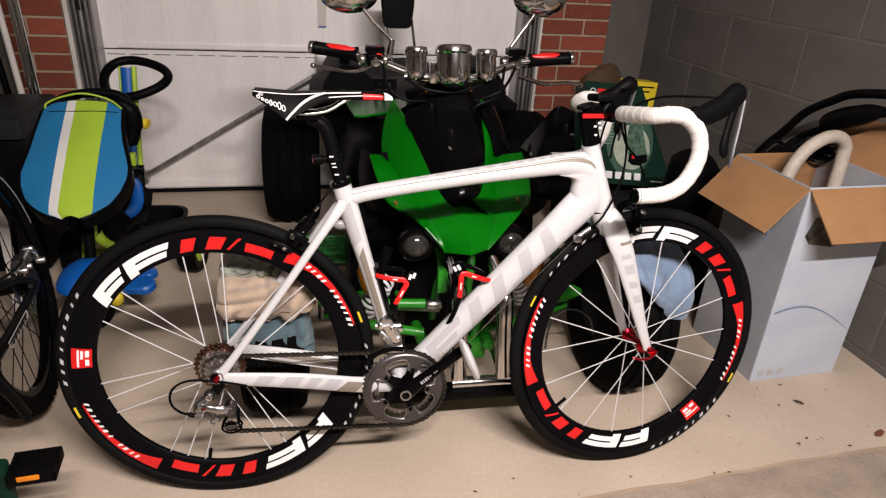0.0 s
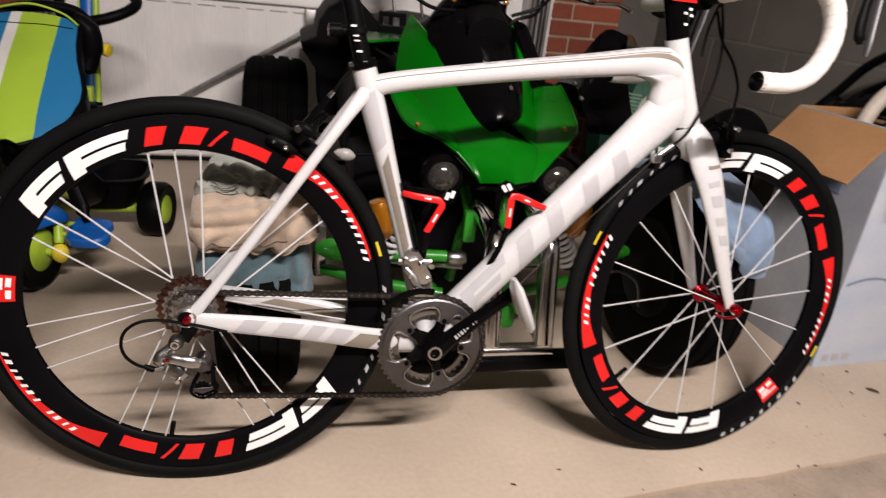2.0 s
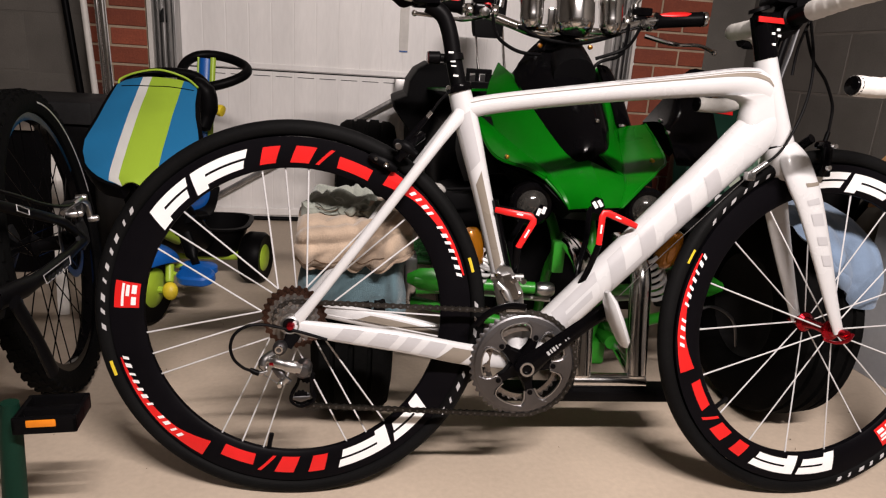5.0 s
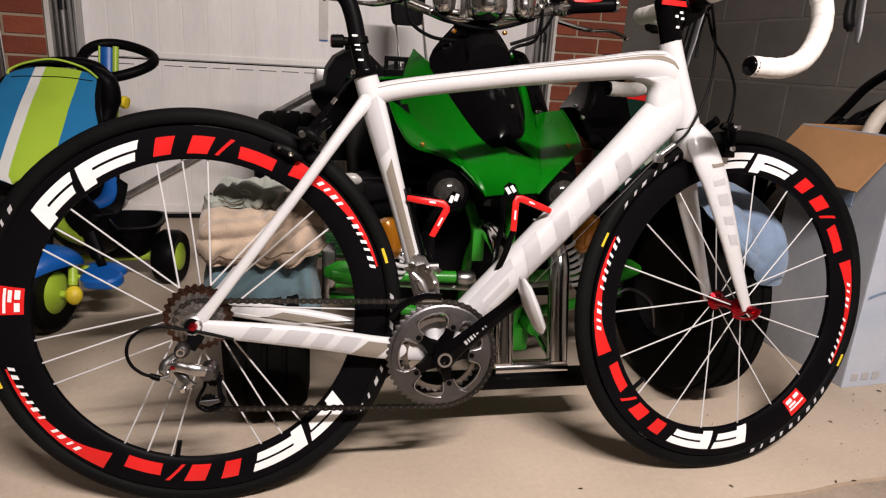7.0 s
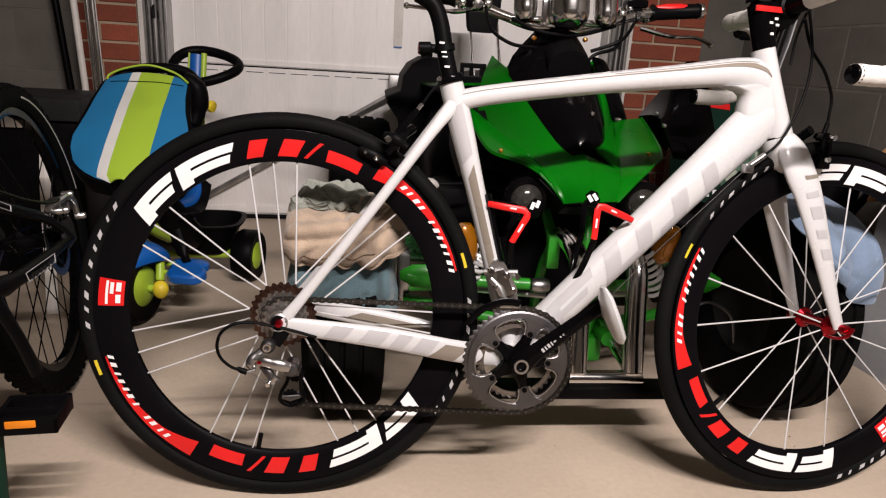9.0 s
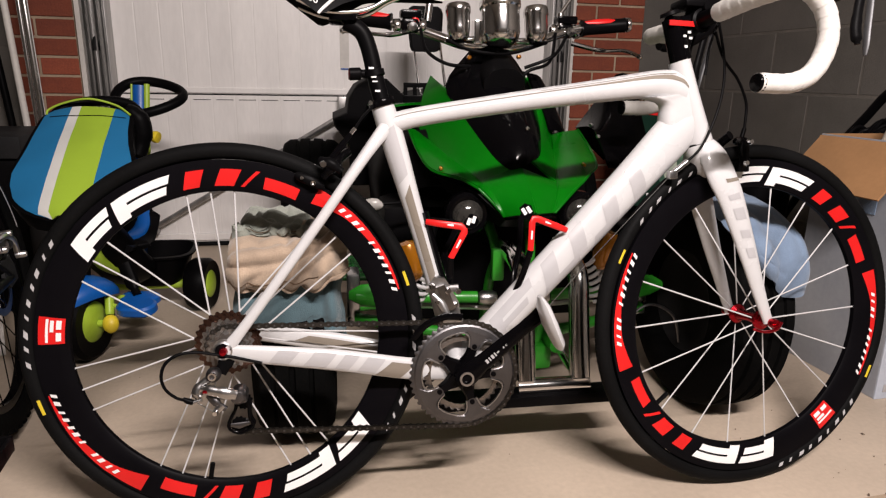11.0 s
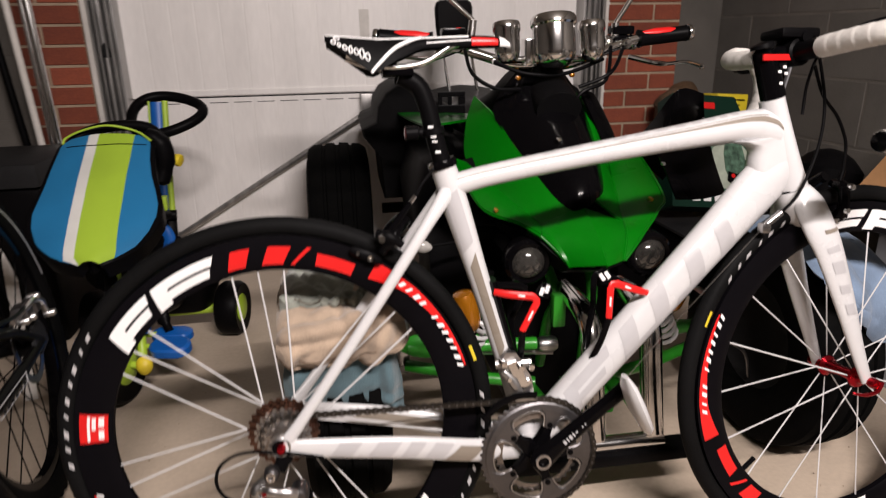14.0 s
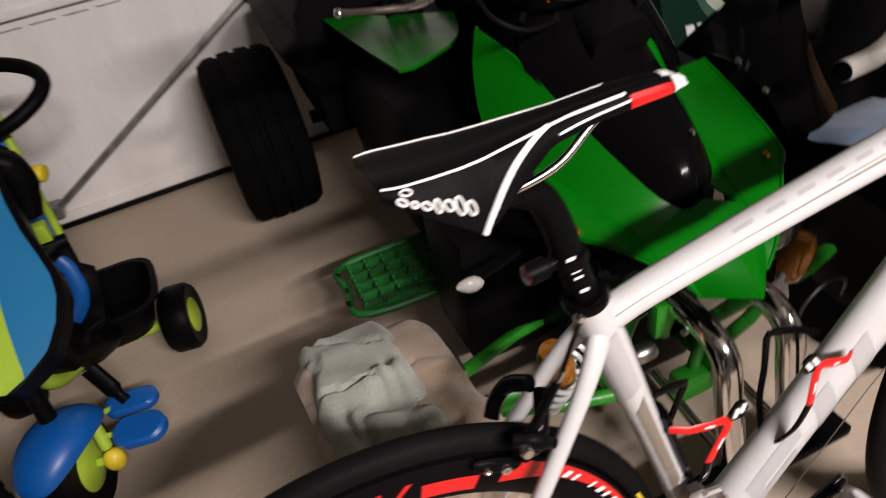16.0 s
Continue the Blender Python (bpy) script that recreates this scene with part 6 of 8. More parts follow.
# bars, grips, levers, gauges, mirrors
bars = part("handlebar", Shape().tube(smoothed([(-0.225, 1.935, 0.912), (-0.09, 1.895, 0.895), (0.0, 1.865, 0.868), (0.06, 1.85, 0.850), (CX + 0.02, 1.845, 0.848), (0.19, 1.845, 0.850), (0.26, 1.855, 0.870), (0.35, 1.865, 0.897), (0.485, 1.855, 0.912)], 5), 0.0115, 14), CHROME, quad, "chrome handlebar")
bars.matrix_basis = QUAD.inverted()
for a, b in (((-0.232, 1.937, 0.913), (-0.115, 1.903, 0.902)), ((0.482, 1.855, 0.912), (0.365, 1.866, 0.900))):
    a, b = Vector(a), Vector(b)
    grip = part("grip", Shape().tube([a, a.lerp(b, 0.04), a.lerp(b, 0.06), a.lerp(b, 0.9), b], [0.014, 0.019, 0.0175, 0.0175, 0.021], 16), BLACK, bars, "black rubber grip")
    o = Vector((0, -0.0095, 0.0130))
    s = Shape().tube([a.lerp(b, 0.30) + o, a.lerp(b, 0.42) + o, a.lerp(b, 0.70) + o * 1.02, a.lerp(b, 0.97) + o], [(0.003, 0.002), (0.0085, 0.004), (0.0095, 0.0045), (0.004, 0.003)], 10, (0, -0.6, 0.8))
    part("grip_inlay", s, RED, bars, "red grip inlay")
    part("bar_end", Shape().tube([a + (a - b) * 0.10, a + (a - b) * 0.08, a + (a - b) * 0.02, a], [0.011, 0.017, 0.0185, 0.0175], 16), CHROME, bars, "chrome bar end")
for pts in ([(-0.075, 1.865, 0.880), (-0.13, 1.835, 0.868), (-0.19, 1.85, 0.872), (-0.236, 1.872, 0.876)], [(0.33, 1.84, 0.862), (0.40, 1.815, 0.846), (0.47, 1.83, 0.848), (0.530, 1.858, 0.835)]):
    lever = part("lever", Shape().tube(smoothed(pts, 5), [(0.006, 0.008)] * 6 + [(0.0045, 0.008)] * 9 + [(0.004, 0.006)], 10), CHROME, bars, "polished lever with a ball end")
    part("ball_end", Shape().lathe([(0.0, -0.0075)] + [(0.0075 * math.cos(t), 0.0075 * math.sin(t)) for t in (-0.9, -0.4, 0.0, 0.4, 0.9)] + [(0.0, 0.0075)], 12, "z", pts[-1]), CHROME, lever)
for x in (-0.075, 0.325):
    part("switch_block", Shape().box(x - 0.020, x + 0.022, 1.862, 1.898, 0.876, 0.910, 0.009), BLACK_GLOSS, bars, "black switch block")
    for dx, r_ in ((-0.030, 0.0165), (0.032, 0.0175)):
        part("clamp", Shape().lathe([(0.011, -0.008), (r_ - 0.002, -0.008), (r_, -0.005), (r_, 0.005), (r_ - 0.002, 0.008), (0.011, 0.008)], 18, "x", (x + dx, 1.880, 0.893)), CHROME, bars, "chrome clamp ring")
    part("knob", Shape().lathe([(0.0, -0.020), (0.010, -0.019), (0.013, -0.014), (0.013, 0.0), (0.0, 0.0)], 16, "y", (x + 0.004, 1.864, 0.890)), CHROME, bars, "round chrome knob")
    part("reservoir", Shape().box(x - 0.022, x + 0.030, 1.865, 1.905, 0.910, 0.930, 0.006), BLACK_GLOSS, bars)
part("kill_switch", Shape().lathe([(0.0, 0.027), (0.008, 0.027), (0.010, 0.024), (0.010, 0.0), (0.0, 0.0)], 16, "z", (-0.062, 1.876, 0.903)), RED, bars, "red stop switch")


def gauge(x, y, z0, z1, r, label):
    """A chrome cup with a rolled lip and a rounded foot, tipped back to the rider."""
    h = z1 - z0
    prof = [(0.0, 0.0), (r * 0.55, 0.002), (r * 0.85, 0.012), (r * 0.97, 0.030), (r * 0.97, h - 0.022), (r * 1.05, h - 0.018), (r * 1.05, h - 0.006), (r * 0.98, h), (r * 0.9, h), (0.0, h - 0.004)]
    g = part("gauge", Shape().lathe(prof, 32, "z"), CHROME, bars, label)
    g.matrix_basis = pose(x, y, z0, -14, 0, 0)
    part("dial", Shape().lathe([(0.0, h - 0.002), (r * 0.88, h - 0.002), (r * 0.88, h + 0.0006), (0.0, h + 0.0006)], 24, "z"), BLACK_GLOSS, g)
    return g


gauge(0.122, 1.755, 0.845, 0.952, 0.046, "large chrome speedometer cup")
gauge(0.030, 1.795, 0.855, 0.940, 0.0285, "small chrome gauge cup")
gauge(0.217, 1.780, 0.855, 0.940, 0.0285, "small chrome gauge cup")
part("gauge_bracket", Shape().tube([(0.0, 1.81, 0.862), (0.25, 1.81, 0.862)], 0.008, 10).box(0.065, 0.085, 1.78, 1.82, 0.85, 0.905, 0.004), CHROME, bars)
for sg, pts, head in ((-1, [(-0.03, 1.885, 0.905), (-0.024, 1.89, 0.945), (-0.07, 1.895, 0.985), (-0.105, 1.90, 1.025)], (-0.138, 1.905, 1.055)), (1, [(0.312, 1.875, 0.90), (0.312, 1.88, 0.935), (0.35, 1.89, 0.985), (0.383, 1.90, 1.028)], (0.392, 1.905, 1.062))):
    m = part("mirror_stem", Shape().tube([pts[0], pts[1]], 0.009, 10).tube([pts[1], pts[2], pts[3]], 0.0055, 10), CHROME, bars, "chrome mirror stem")
    prof = [(0.0, 0.030), (0.030, 0.027), (0.054, 0.018), (0.068, 0.0), (0.065, -0.009), (0.0, -0.009)]
    hd = part("mirror_shell", Shape().lathe(prof, 28, "y"), CHROME, m, "chrome mirror shell")
    hd.matrix_basis = pose(*head, 0, 0, 180) @ Matrix.Diagonal((1.15, 1, 0.72, 1))
for pts in ([(-0.05, 1.86, 0.885), (-0.045, 1.81, 0.835), (0.0, 1.79, 0.805), (0.06, 1.80, 0.80)], [(0.29, 1.85, 0.885), (0.26, 1.80, 0.815), (0.20, 1.79, 0.79), (0.17, 1.80, 0.74)], [(0.32, 1.85, 0.880), (0.27, 1.80, 0.83), (0.20, 1.81, 0.80)], [(0.0, 1.80, 0.86), (0.06, 1.775, 0.835), (0.15, 1.775, 0.832), (0.25, 1.80, 0.86)]):
    part("cable", Shape().tube(smoothed(pts, 6), 0.0042, 8), BLACK, bars)
for x, y, z in ((0.066, 1.835, 0.822), (0.190, 1.828, 0.826)):
    part("amber_lamp", Shape().lathe([(0.0, -0.007), (0.005, -0.005), (0.006, 0.003), (0.0, 0.004)], 14, "y", (x, y, z)), AMBER, bars, "small amber lamp")
fairing("front_mudguard", [[(0.372, 1.895, 0.633), (0.400, 1.880, 0.665), (0.430, 1.87, 0.690)], [(0.400, 1.86, 0.610), (0.440, 1.85, 0.650), (0.470, 1.86, 0.700)], [(0.440, 1.83, 0.570), (0.475, 1.82, 0.630), (0.490, 1.85, 0.700)]], BLACK, "black moulded front mudguard", th=0.006).matrix_basis = QUAD.inverted()
fairing("side_fin", [[(0.364, 1.847, 0.651), (0.402, 1.820, 0.720), (0.439, 1.792, 0.788), (0.475, 1.750, 0.782)], [(0.353, 1.736, 0.660), (0.395, 1.735, 0.690), (0.437, 1.740, 0.715), (0.475, 1.735, 0.715)], [(0.338, 1.662, 0.640), (0.385, 1.660, 0.640), (0.435, 1.670, 0.640), (0.475, 1.690, 0.640)], [(0.345, 1.610, 0.580), (0.385, 1.600, 0.580), (0.430, 1.610, 0.580), (0.470, 1.630, 0.580)]], BLACK_GLOSS, "glossy black upright fin beside the nose", th=0.005).matrix_basis = QUAD.inverted()
for at_ in ((0.350, 1.728, 0.669), (0.336, 1.656, 0.648)):
    part("guard_bolt", Shape().lathe([(0.0, -0.005), (0.0035, -0.004), (0.0045, 0.004), (0.0, 0.004)], 12, "y", at_), ALLOY, quad, "bright round bolt").matrix_basis = QUAD.inverted()

# ---- cloths over the front tyres ----
def cloth(name, x0, x1, path, material, label, seed, folds=(), puff=0.006, rise=0.0, lift=0.0, hem=None, thick=0.007, nx=56, steps=9):
    """A heavy cloth laid along a path of (y, z); folds: (u0, v0, u1, v1, width, height) across and along it; lift raises its front edge towards x1."""
    line = smoothed([(0, y, z) for y, z in path], steps)
    n, g = len(line) - 1, []
    for i in range(n + 1):
        row = []
        for j in range(nx):
            u = j / (nx - 1)
            ease = min(1.0, max(0.0, (u - 0.55) / 0.45))
            v = i / n
            t = min((v + (1 - v) * (lift * ease * ease * (3 - 2 * ease) + 0.022 * noise.noise(Vector((u * 5, seed, 3))))) * n, n - 0.001)
            t = max(t, 0.0)
            k, f = int(t), t - int(t)
            p, d = line[k].lerp(line[k + 1], f), (line[k + 1] - line[k]).normalized()
            side = 0.012 * noise.noise(Vector((seed, v * 4, 0 if u < 0.5 else 9)))
            x = x0 + (x1 - x0) * u + side
            q = Vector((x * 11 + seed, p.y * 11, p.z * 11))
            warp = Vector((noise.noise(q), noise.noise(q + Vector((5, 2, 1))), noise.noise(q + Vector((1, 7, 3))))) * 0.6
            h = puff * (1.3 * noise.noise(q * 0.7 + warp) + 0.45 * noise.noise(q * 2.0 + warp) - 0.9 * max(0.0, 1 - abs(noise.noise(q * 0.9 + warp)) * 6))
            for u0, v0, u1, v1, w, tall in folds:
                a, b, c = Vector((u0, v0)), Vector((u1, v1)), Vector((u, v))
                s_ = min(1.0, max(0.0, (c - a).dot(b - a) / (b - a).length_squared))
                gap = (c - a.lerp(b, s_)).length / w
                h += tall * (math.exp(-gap * gap) - 0.55 * math.exp(-(gap - 1.5) ** 2 * 3))
            round_ = -0.020 * max(0.0, abs(u - 0.5) * 2 - 0.72) ** 2 / 0.08
            row.append(Vector((x, p.y, p.z + rise * max(0.0, u - 0.35) * (1 - v) ** 2)) + Vector((0, -d.z, d.y)) * (h + round_))
        g.append(row)
    ob = tagged(part(name, Shape().sheet(g, thick), material), label, "cloth", "cloths padding the quad")
    if hem:
        part("hem", Shape().tube([p + Vector((0, -0.001, 0)) for p in g[0]], 0.0042, 6), material, ob, "rolled hem")
        for r_ in hem:
            part("seam", Shape().tube([p + Vector((0, -0.0004, 0.0004)) for p in g[r_]][2:-14], 0.0008, 5), LEAF_BROWN, ob, "thin dark stitched seam")
    return ob


cloth("towel", -0.470, -0.272, [(1.437, 0.262), (1.420, 0.295), (1.412, 0.335), (1.412, 0.375), (1.418, 0.410), (1.455, 0.440), (1.52, 0.455), (1.60, 0.455)], TEAL_TOWEL, "teal cotton sweatshirt hung over a quad tyre", 1.3, ((0.62, 0.10, 1.0, 0.02, 0.035, 0.007), (0.70, 0.20, 1.0, 0.14, 0.04, 0.006), (0.15, 0.0, 0.30, 0.5, 0.08, 0.007), (0.86, 0.2, 0.96, 0.6, 0.06, 0.008)), 0.004, hem=(6,))
cloth("trousers", -0.476, -0.262, [(1.400, 0.392), (1.383, 0.404), (1.372, 0.428), (1.373, 0.454), (1.390, 0.480), (1.43, 0.494), (1.49, 0.497), (1.56, 0.491), (1.62, 0.482), (1.70, 0.466), (1.76, 0.42)], BEIGE_TOWEL, "beige rumpled cotton trousers folded over a quad tyre", 4.1, ((0.50, 0.0, 0.66, 0.26, 0.05, 0.007), (0.72, 0.06, 0.88, 0.34, 0.09, 0.012), (0.05, 0.33, 0.60, 0.37, 0.045, 0.009), (0.55, 0.42, 0.95, 0.30, 0.05, 0.010), (0.60, 0.60, 0.98, 0.48, 0.06, 0.012), (0.10, 0.0, 0.12, 0.2, 0.05, 0.005)), 0.005, lift=0.20, hem=(12,))
cloth("shirt", -0.462, -0.322, [(1.432, 0.490), (1.424, 0.497), (1.436, 0.505), (1.46, 0.509), (1.49, 0.509), (1.53, 0.506), (1.58, 0.501), (1.63, 0.494), (1.69, 0.482), (1.75, 0.450)], SAGE_TOWEL, "sage grey crumpled shirt lying on beige trousers", 7.7, ((0.20, 0.05, 0.60, 0.12, 0.05, 0.006), (0.55, 0.10, 0.75, 0.35, 0.06, 0.010), (0.05, 0.25, 0.45, 0.35, 0.06, 0.008), (0.30, 0.55, 0.90, 0.45, 0.07, 0.010), (0.80, 0.05, 0.95, 0.30, 0.05, 0.008), (0.1, 0.75, 0.7, 0.7, 0.07, 0.008)), 0.011, hem=(7,))
cloth("cloth", 0.700, 0.52, [(1.352, 0.345), (1.345, 0.38), (1.36, 0.43), (1.41, 0.475), (1.49, 0.505), (1.60, 0.518), (1.70, 0.495)], DENIM, "pale blue cotton cloth over a quad tyre", 9.2, ((0.2, 0.0, 0.35, 0.6, 0.10, 0.004), (0.6, 0.0, 0.7, 0.6, 0.10, 0.005)), 0.003, rise=0.20)

# ---- child's tricycle ----
trike = thing("child_tricycle", "blue and lime child's tricycle with a striped bag", "tricycle")


def small_wheel(at, r, w, yaw, hubcol, name="wheel"):
    wl = part(name, Shape().lathe([(r * 0.45, -w * 0.4), (r * 0.9, -w * 0.5), (r, -w * 0.32), (r, w * 0.32), (r * 0.9, w * 0.5), (r * 0.45, w * 0.4)], 32, "x"), BLACK, trike, "black plastic tyre")
    wl.matrix_basis = pose(*at, 0, 0, yaw)
    part("hub", Shape().lathe([(0.0, -w * 0.56), (r * 0.25, -w * 0.56), (r * 0.5, -w * 0.46), (r * 0.55, -w * 0.38), (r * 0.55, w * 0.38), (r * 0.5, w * 0.46), (r * 0.25, w * 0.56), (0.0, w * 0.56)], 24, "x"), hubcol, wl, "lime green hub")
    return wl


def paddle(a, b, h):
    """A flat pad with rounded ends, lying in the xy plane."""
    ring = []
    for k in range(24):
        q = 2 * math.pi * k / 24
        c, s_ = math.cos(q), math.sin(q)
        ring.append((math.copysign(a - b, c) + b * c, b * s_))
    return Shape().rings([[(x * k, y * k, z) for x, y in ring] for z, k in ((-h, 0.86), (-h * 0.6, 1.0), (h * 0.6, 1.0), (h, 0.86))])


small_wheel((-0.940, 2.070, 0.107), 0.107, 0.062, -14, LIME)
small_wheel((-0.688, 2.435, 0.087), 0.087, 0.070, -12, LIME)
small_wheel((-1.09, 2.445, 0.087), 0.087, 0.070, 0, LIME)
part("axle", Shape().tube([(-1.06, 2.445, 0.088), (-0.735, 2.440, 0.088)], 0.0155, 10), LIME, trike, "lime green rear axle")
part("backbone", Shape().tube(smoothed([(-0.93, 2.13, 0.36), (-0.92, 2.18, 0.25), (-0.90, 2.30, 0.18), (-0.89, 2.44, 0.10)], 5), 0.018, 12), LIME, trike, "lime green frame tube")
part("fork", Shape().tube(smoothed([(-0.938, 2.095, 0.215), (-0.936, 2.13, 0.34), (-0.935, 2.16, 0.48)], 4), 0.017, 12), BLACK, trike, "black steering column")
guard = []
for k in range(15):
    a = math.pi * k / 14
    w_ = max(0.03, math.sin(a)) ** 0.8
    guard.append([(0.105 * math.cos(a) * -1, 0.066 * w_ * math.cos(q), 0.040 * w_ * max(-0.35, math.sin(q)) - 0.030 * math.cos(a) ** 2) for q in (2 * math.pi * t / 20 for t in range(20))])
part("mudguard", Shape().rings(guard), BLUE_PLASTIC, trike, "glossy blue bulbous front mudguard").matrix_basis = pose(-0.942, 2.070, 0.196, 0, 0, 55)
part("crank", Shape().tube(smoothed([(-0.879, 2.094, 0.170), (-0.878, 2.086, 0.150), (-0.876, 2.070, 0.122)], 4), [(0.008, 0.010), (0.012, 0.013)] + [(0.012, 0.014)] * 6 + [(0.010, 0.012)], 12).tube([(-0.905, 2.064, 0.102), (-0.872, 2.058, 0.100)], 0.010, 8).tube([(-0.878, 2.085, 0.146), (-0.845, 2.075, 0.142)], 0.006, 8), LIME, trike)
part("crank_cap", Shape().tube(smoothed([(-0.874, 2.062, 0.124), (-0.871, 2.052, 0.100), (-0.869, 2.046, 0.078)], 4), [(0.008, 0.008), (0.015, 0.013), (0.019, 0.016), (0.021, 0.018), (0.021, 0.018), (0.020, 0.017), (0.017, 0.014), (0.012, 0.010), (0.006, 0.005)], 16), YELLOW, trike, "yellow crank cap")
part("pedal", paddle(0.054, 0.034, 0.015), BLUE_PLASTIC, trike, "blue plastic pedal").matrix_basis = pose(-0.802, 2.060, 0.143, 12, 0, -14)
part("pedal", paddle(0.056, 0.026, 0.013), BLUE_PLASTIC, trike, "blue plastic pedal").matrix_basis = pose(-0.815, 2.155, 0.137, 8, 0, -10)
part("pedal_stub", Shape().tube([(-0.885, 2.155, 0.142), (-0.855, 2.150, 0.146)], 0.007, 8), LIME, trike)
part("body", Shape().tube(smoothed([(-0.935, 2.13, 0.33), (-0.94, 2.19, 0.33), (-0.92, 2.26, 0.27), (-0.90, 2.34, 0.19), (-0.89, 2.44, 0.14)], 5), [(0.045, 0.04)] * 4 + [(0.065, 0.075)] * 8 + [(0.055, 0.085)] * 6 + [(0.04, 0.07)] * 3, 16, (1, 0, 0)), BLACK, trike, "black moulded trike body")
part("leg", Shape().tube(smoothed([(-0.86, 2.20, 0.23), (-0.835, 2.17, 0.175), (-0.820, 2.15, 0.150)], 4), [(0.020, 0.014)] * 5 + [(0.012, 0.010)] * 4, 10), BLACK, trike)
part("seat", Shape().tube(smoothed([(-0.89, 2.22, 0.270), (-0.89, 2.28, 0.262), (-0.885, 2.36, 0.275), (-0.88, 2.42, 0.33), (-0.88, 2.45, 0.40)], 5), [(0.016, 0.055)] * 6 + [(0.020, 0.085)] * 10 + [(0.016, 0.060)] * 5, 18, (1, 0, 0)), BLACK, trike, "black moulded seat")
part("seat_rim", Shape().tube(smoothed([(-0.864, 2.435, 0.372), (-0.847, 2.415, 0.338), (-0.844, 2.370, 0.300), (-0.860, 2.300, 0.280), (-0.897, 2.240, 0.276), (-0.942, 2.235, 0.278), (-0.982, 2.290, 0.285), (-0.994, 2.37, 0.305), (-0.977, 2.435, 0.372)], 5), [(0.022, 0.012)] * 41, 12), BLUE_PLASTIC, trike, "glossy blue seat rim")


def basket_ring(z, k, grow=0.0):
    """One rounded outline of the basket."""
    out = []
    for q in (2 * math.pi * t / 28 for t in range(28)):
        c, s_ = math.cos(q), math.sin(q)
        out.append((-0.838 + math.copysign(abs(c) ** 0.55, c) * (0.128 * k + grow), 2.49 + math.copysign(abs(s_) ** 0.55, s_) * (0.120 * k + grow), z))
    return out


part("basket", Shape().rings([basket_ring(0.090, 0.62), basket_ring(0.100, 0.70), basket_ring(0.150, 0.84), basket_ring(0.188, 0.95), basket_ring(0.192, 0.95, 0.012), basket_ring(0.198, 0.95, 0.012), basket_ring(0.199, 0.93), basket_ring(0.150, 0.80), basket_ring(0.108, 0.66)]), BLACK, trike, "black plastic rear basket with a flat rim")
part("push_tube", Shape().tube([(-0.862, 2.60, 0.728), (-0.868, 2.575, 0.60), (-0.878, 2.50, 0.25), (-0.885, 2.46, 0.09)], [(0.020, 0.011)] * 4, 14), BLUE_PLASTIC, trike, "blue push tube")
for dx, r_ in ((-0.022, 0.0035), (0.025, 0.0095)):
    part("push_tube_edge", Shape().tube([(-0.862 + dx, 2.598, 0.732), (-0.868 + dx, 2.573, 0.60), (-0.876 + dx, 2.50, 0.25)], r_, 10), LIME, trike, "lime tube edging")
ring_pts = [(-0.846 + (0.107 + 0.012 * math.cos(t)) * math.cos(t), 2.600 + 0.070 * math.sin(t), 0.690 + 0.050 * math.sin(t) * (1.0 - 0.25 * math.cos(t)) + 0.006 * math.cos(t)) for t in (2 * math.pi * k / 48 for k in range(48))]
part("push_handle", Shape().tube(ring_pts, 0.0160, 12, (0, 0, 1), True), BLACK, trike, "black oval push handle")
part("bag_frame", Shape().tube(smoothed([(-1.06, 2.345, 0.625), (-1.02, 2.365, 0.665), (-0.965, 2.38, 0.682), (-0.90, 2.385, 0.686), (-0.845, 2.385, 0.676), (-0.812, 2.375, 0.645)], 5), 0.015, 12), BLACK, trike, "black rim over the bag")
part("handlebar", Shape().tube(smoothed([(-1.10, 2.25, 0.50), (-1.02, 2.20, 0.46), (-0.935, 2.16, 0.46), (-0.88, 2.24, 0.45), (-0.83, 2.38, 0.42)], 5), 0.014, 12), BLACK, trike)
part("bell", Shape().lathe([(0.0, -0.026), (0.009, -0.024), (0.015, -0.010), (0.019, 0.004), (0.017, 0.012), (0.0, 0.014)], 18, "x"), YELLOW, trike, "yellow bell knob").matrix_basis = pose(-0.788, 2.410, 0.578, 0, 12, -20)
part("grip", Shape().tube([(-0.862, 2.42, 0.412), (-0.815, 2.43, 0.408)], 0.015, 12), BLACK, trike)
part("grip_block", Shape().box(-0.862, -0.834, 2.405, 2.435, 0.428, 0.470, 0.004), LIME, trike, "lime handle block")
part("side_pad", Shape().tube(smoothed([(-0.858, 2.365, 0.658), (-0.828, 2.360, 0.652), (-0.812, 2.36, 0.620), (-0.814, 2.36, 0.570), (-0.832, 2.35, 0.520)], 4), [(0.010, 0.010)] * 2 + [(0.022, 0.026)] * 4 + [(0.029, 0.029)] * 6 + [(0.024, 0.024)] * 4 + [(0.012, 0.012)], 14), BLACK, trike, "black padded strap beside the bag")


BAG_TOP, BAG_DOWN, BAG_OUT = Vector((-0.92, 2.335, 0.655)), Vector((0.0, -0.355, -0.238)), Vector((0.0, -0.557, 0.83))
BAG_LEFT = ((-0.03, -0.112), (0.0, -0.128), (0.05, -0.138), (0.32, -0.146), (0.48, -0.152), (0.63, -0.160), (0.73, -0.155), (0.85, -0.136), (0.93, -0.105), (0.98, -0.068), (1.01, -0.030))
BAG_RIGHT = ((-0.03, 0.062), (0.0, 0.078), (0.05, 0.088), (0.22, 0.094), (0.36, 0.104), (0.50, 0.120), (0.60, 0.129), (0.69, 0.129), (0.80, 0.115), (0.90, 0.090), (0.965, 0.052), (1.01, 0.010))


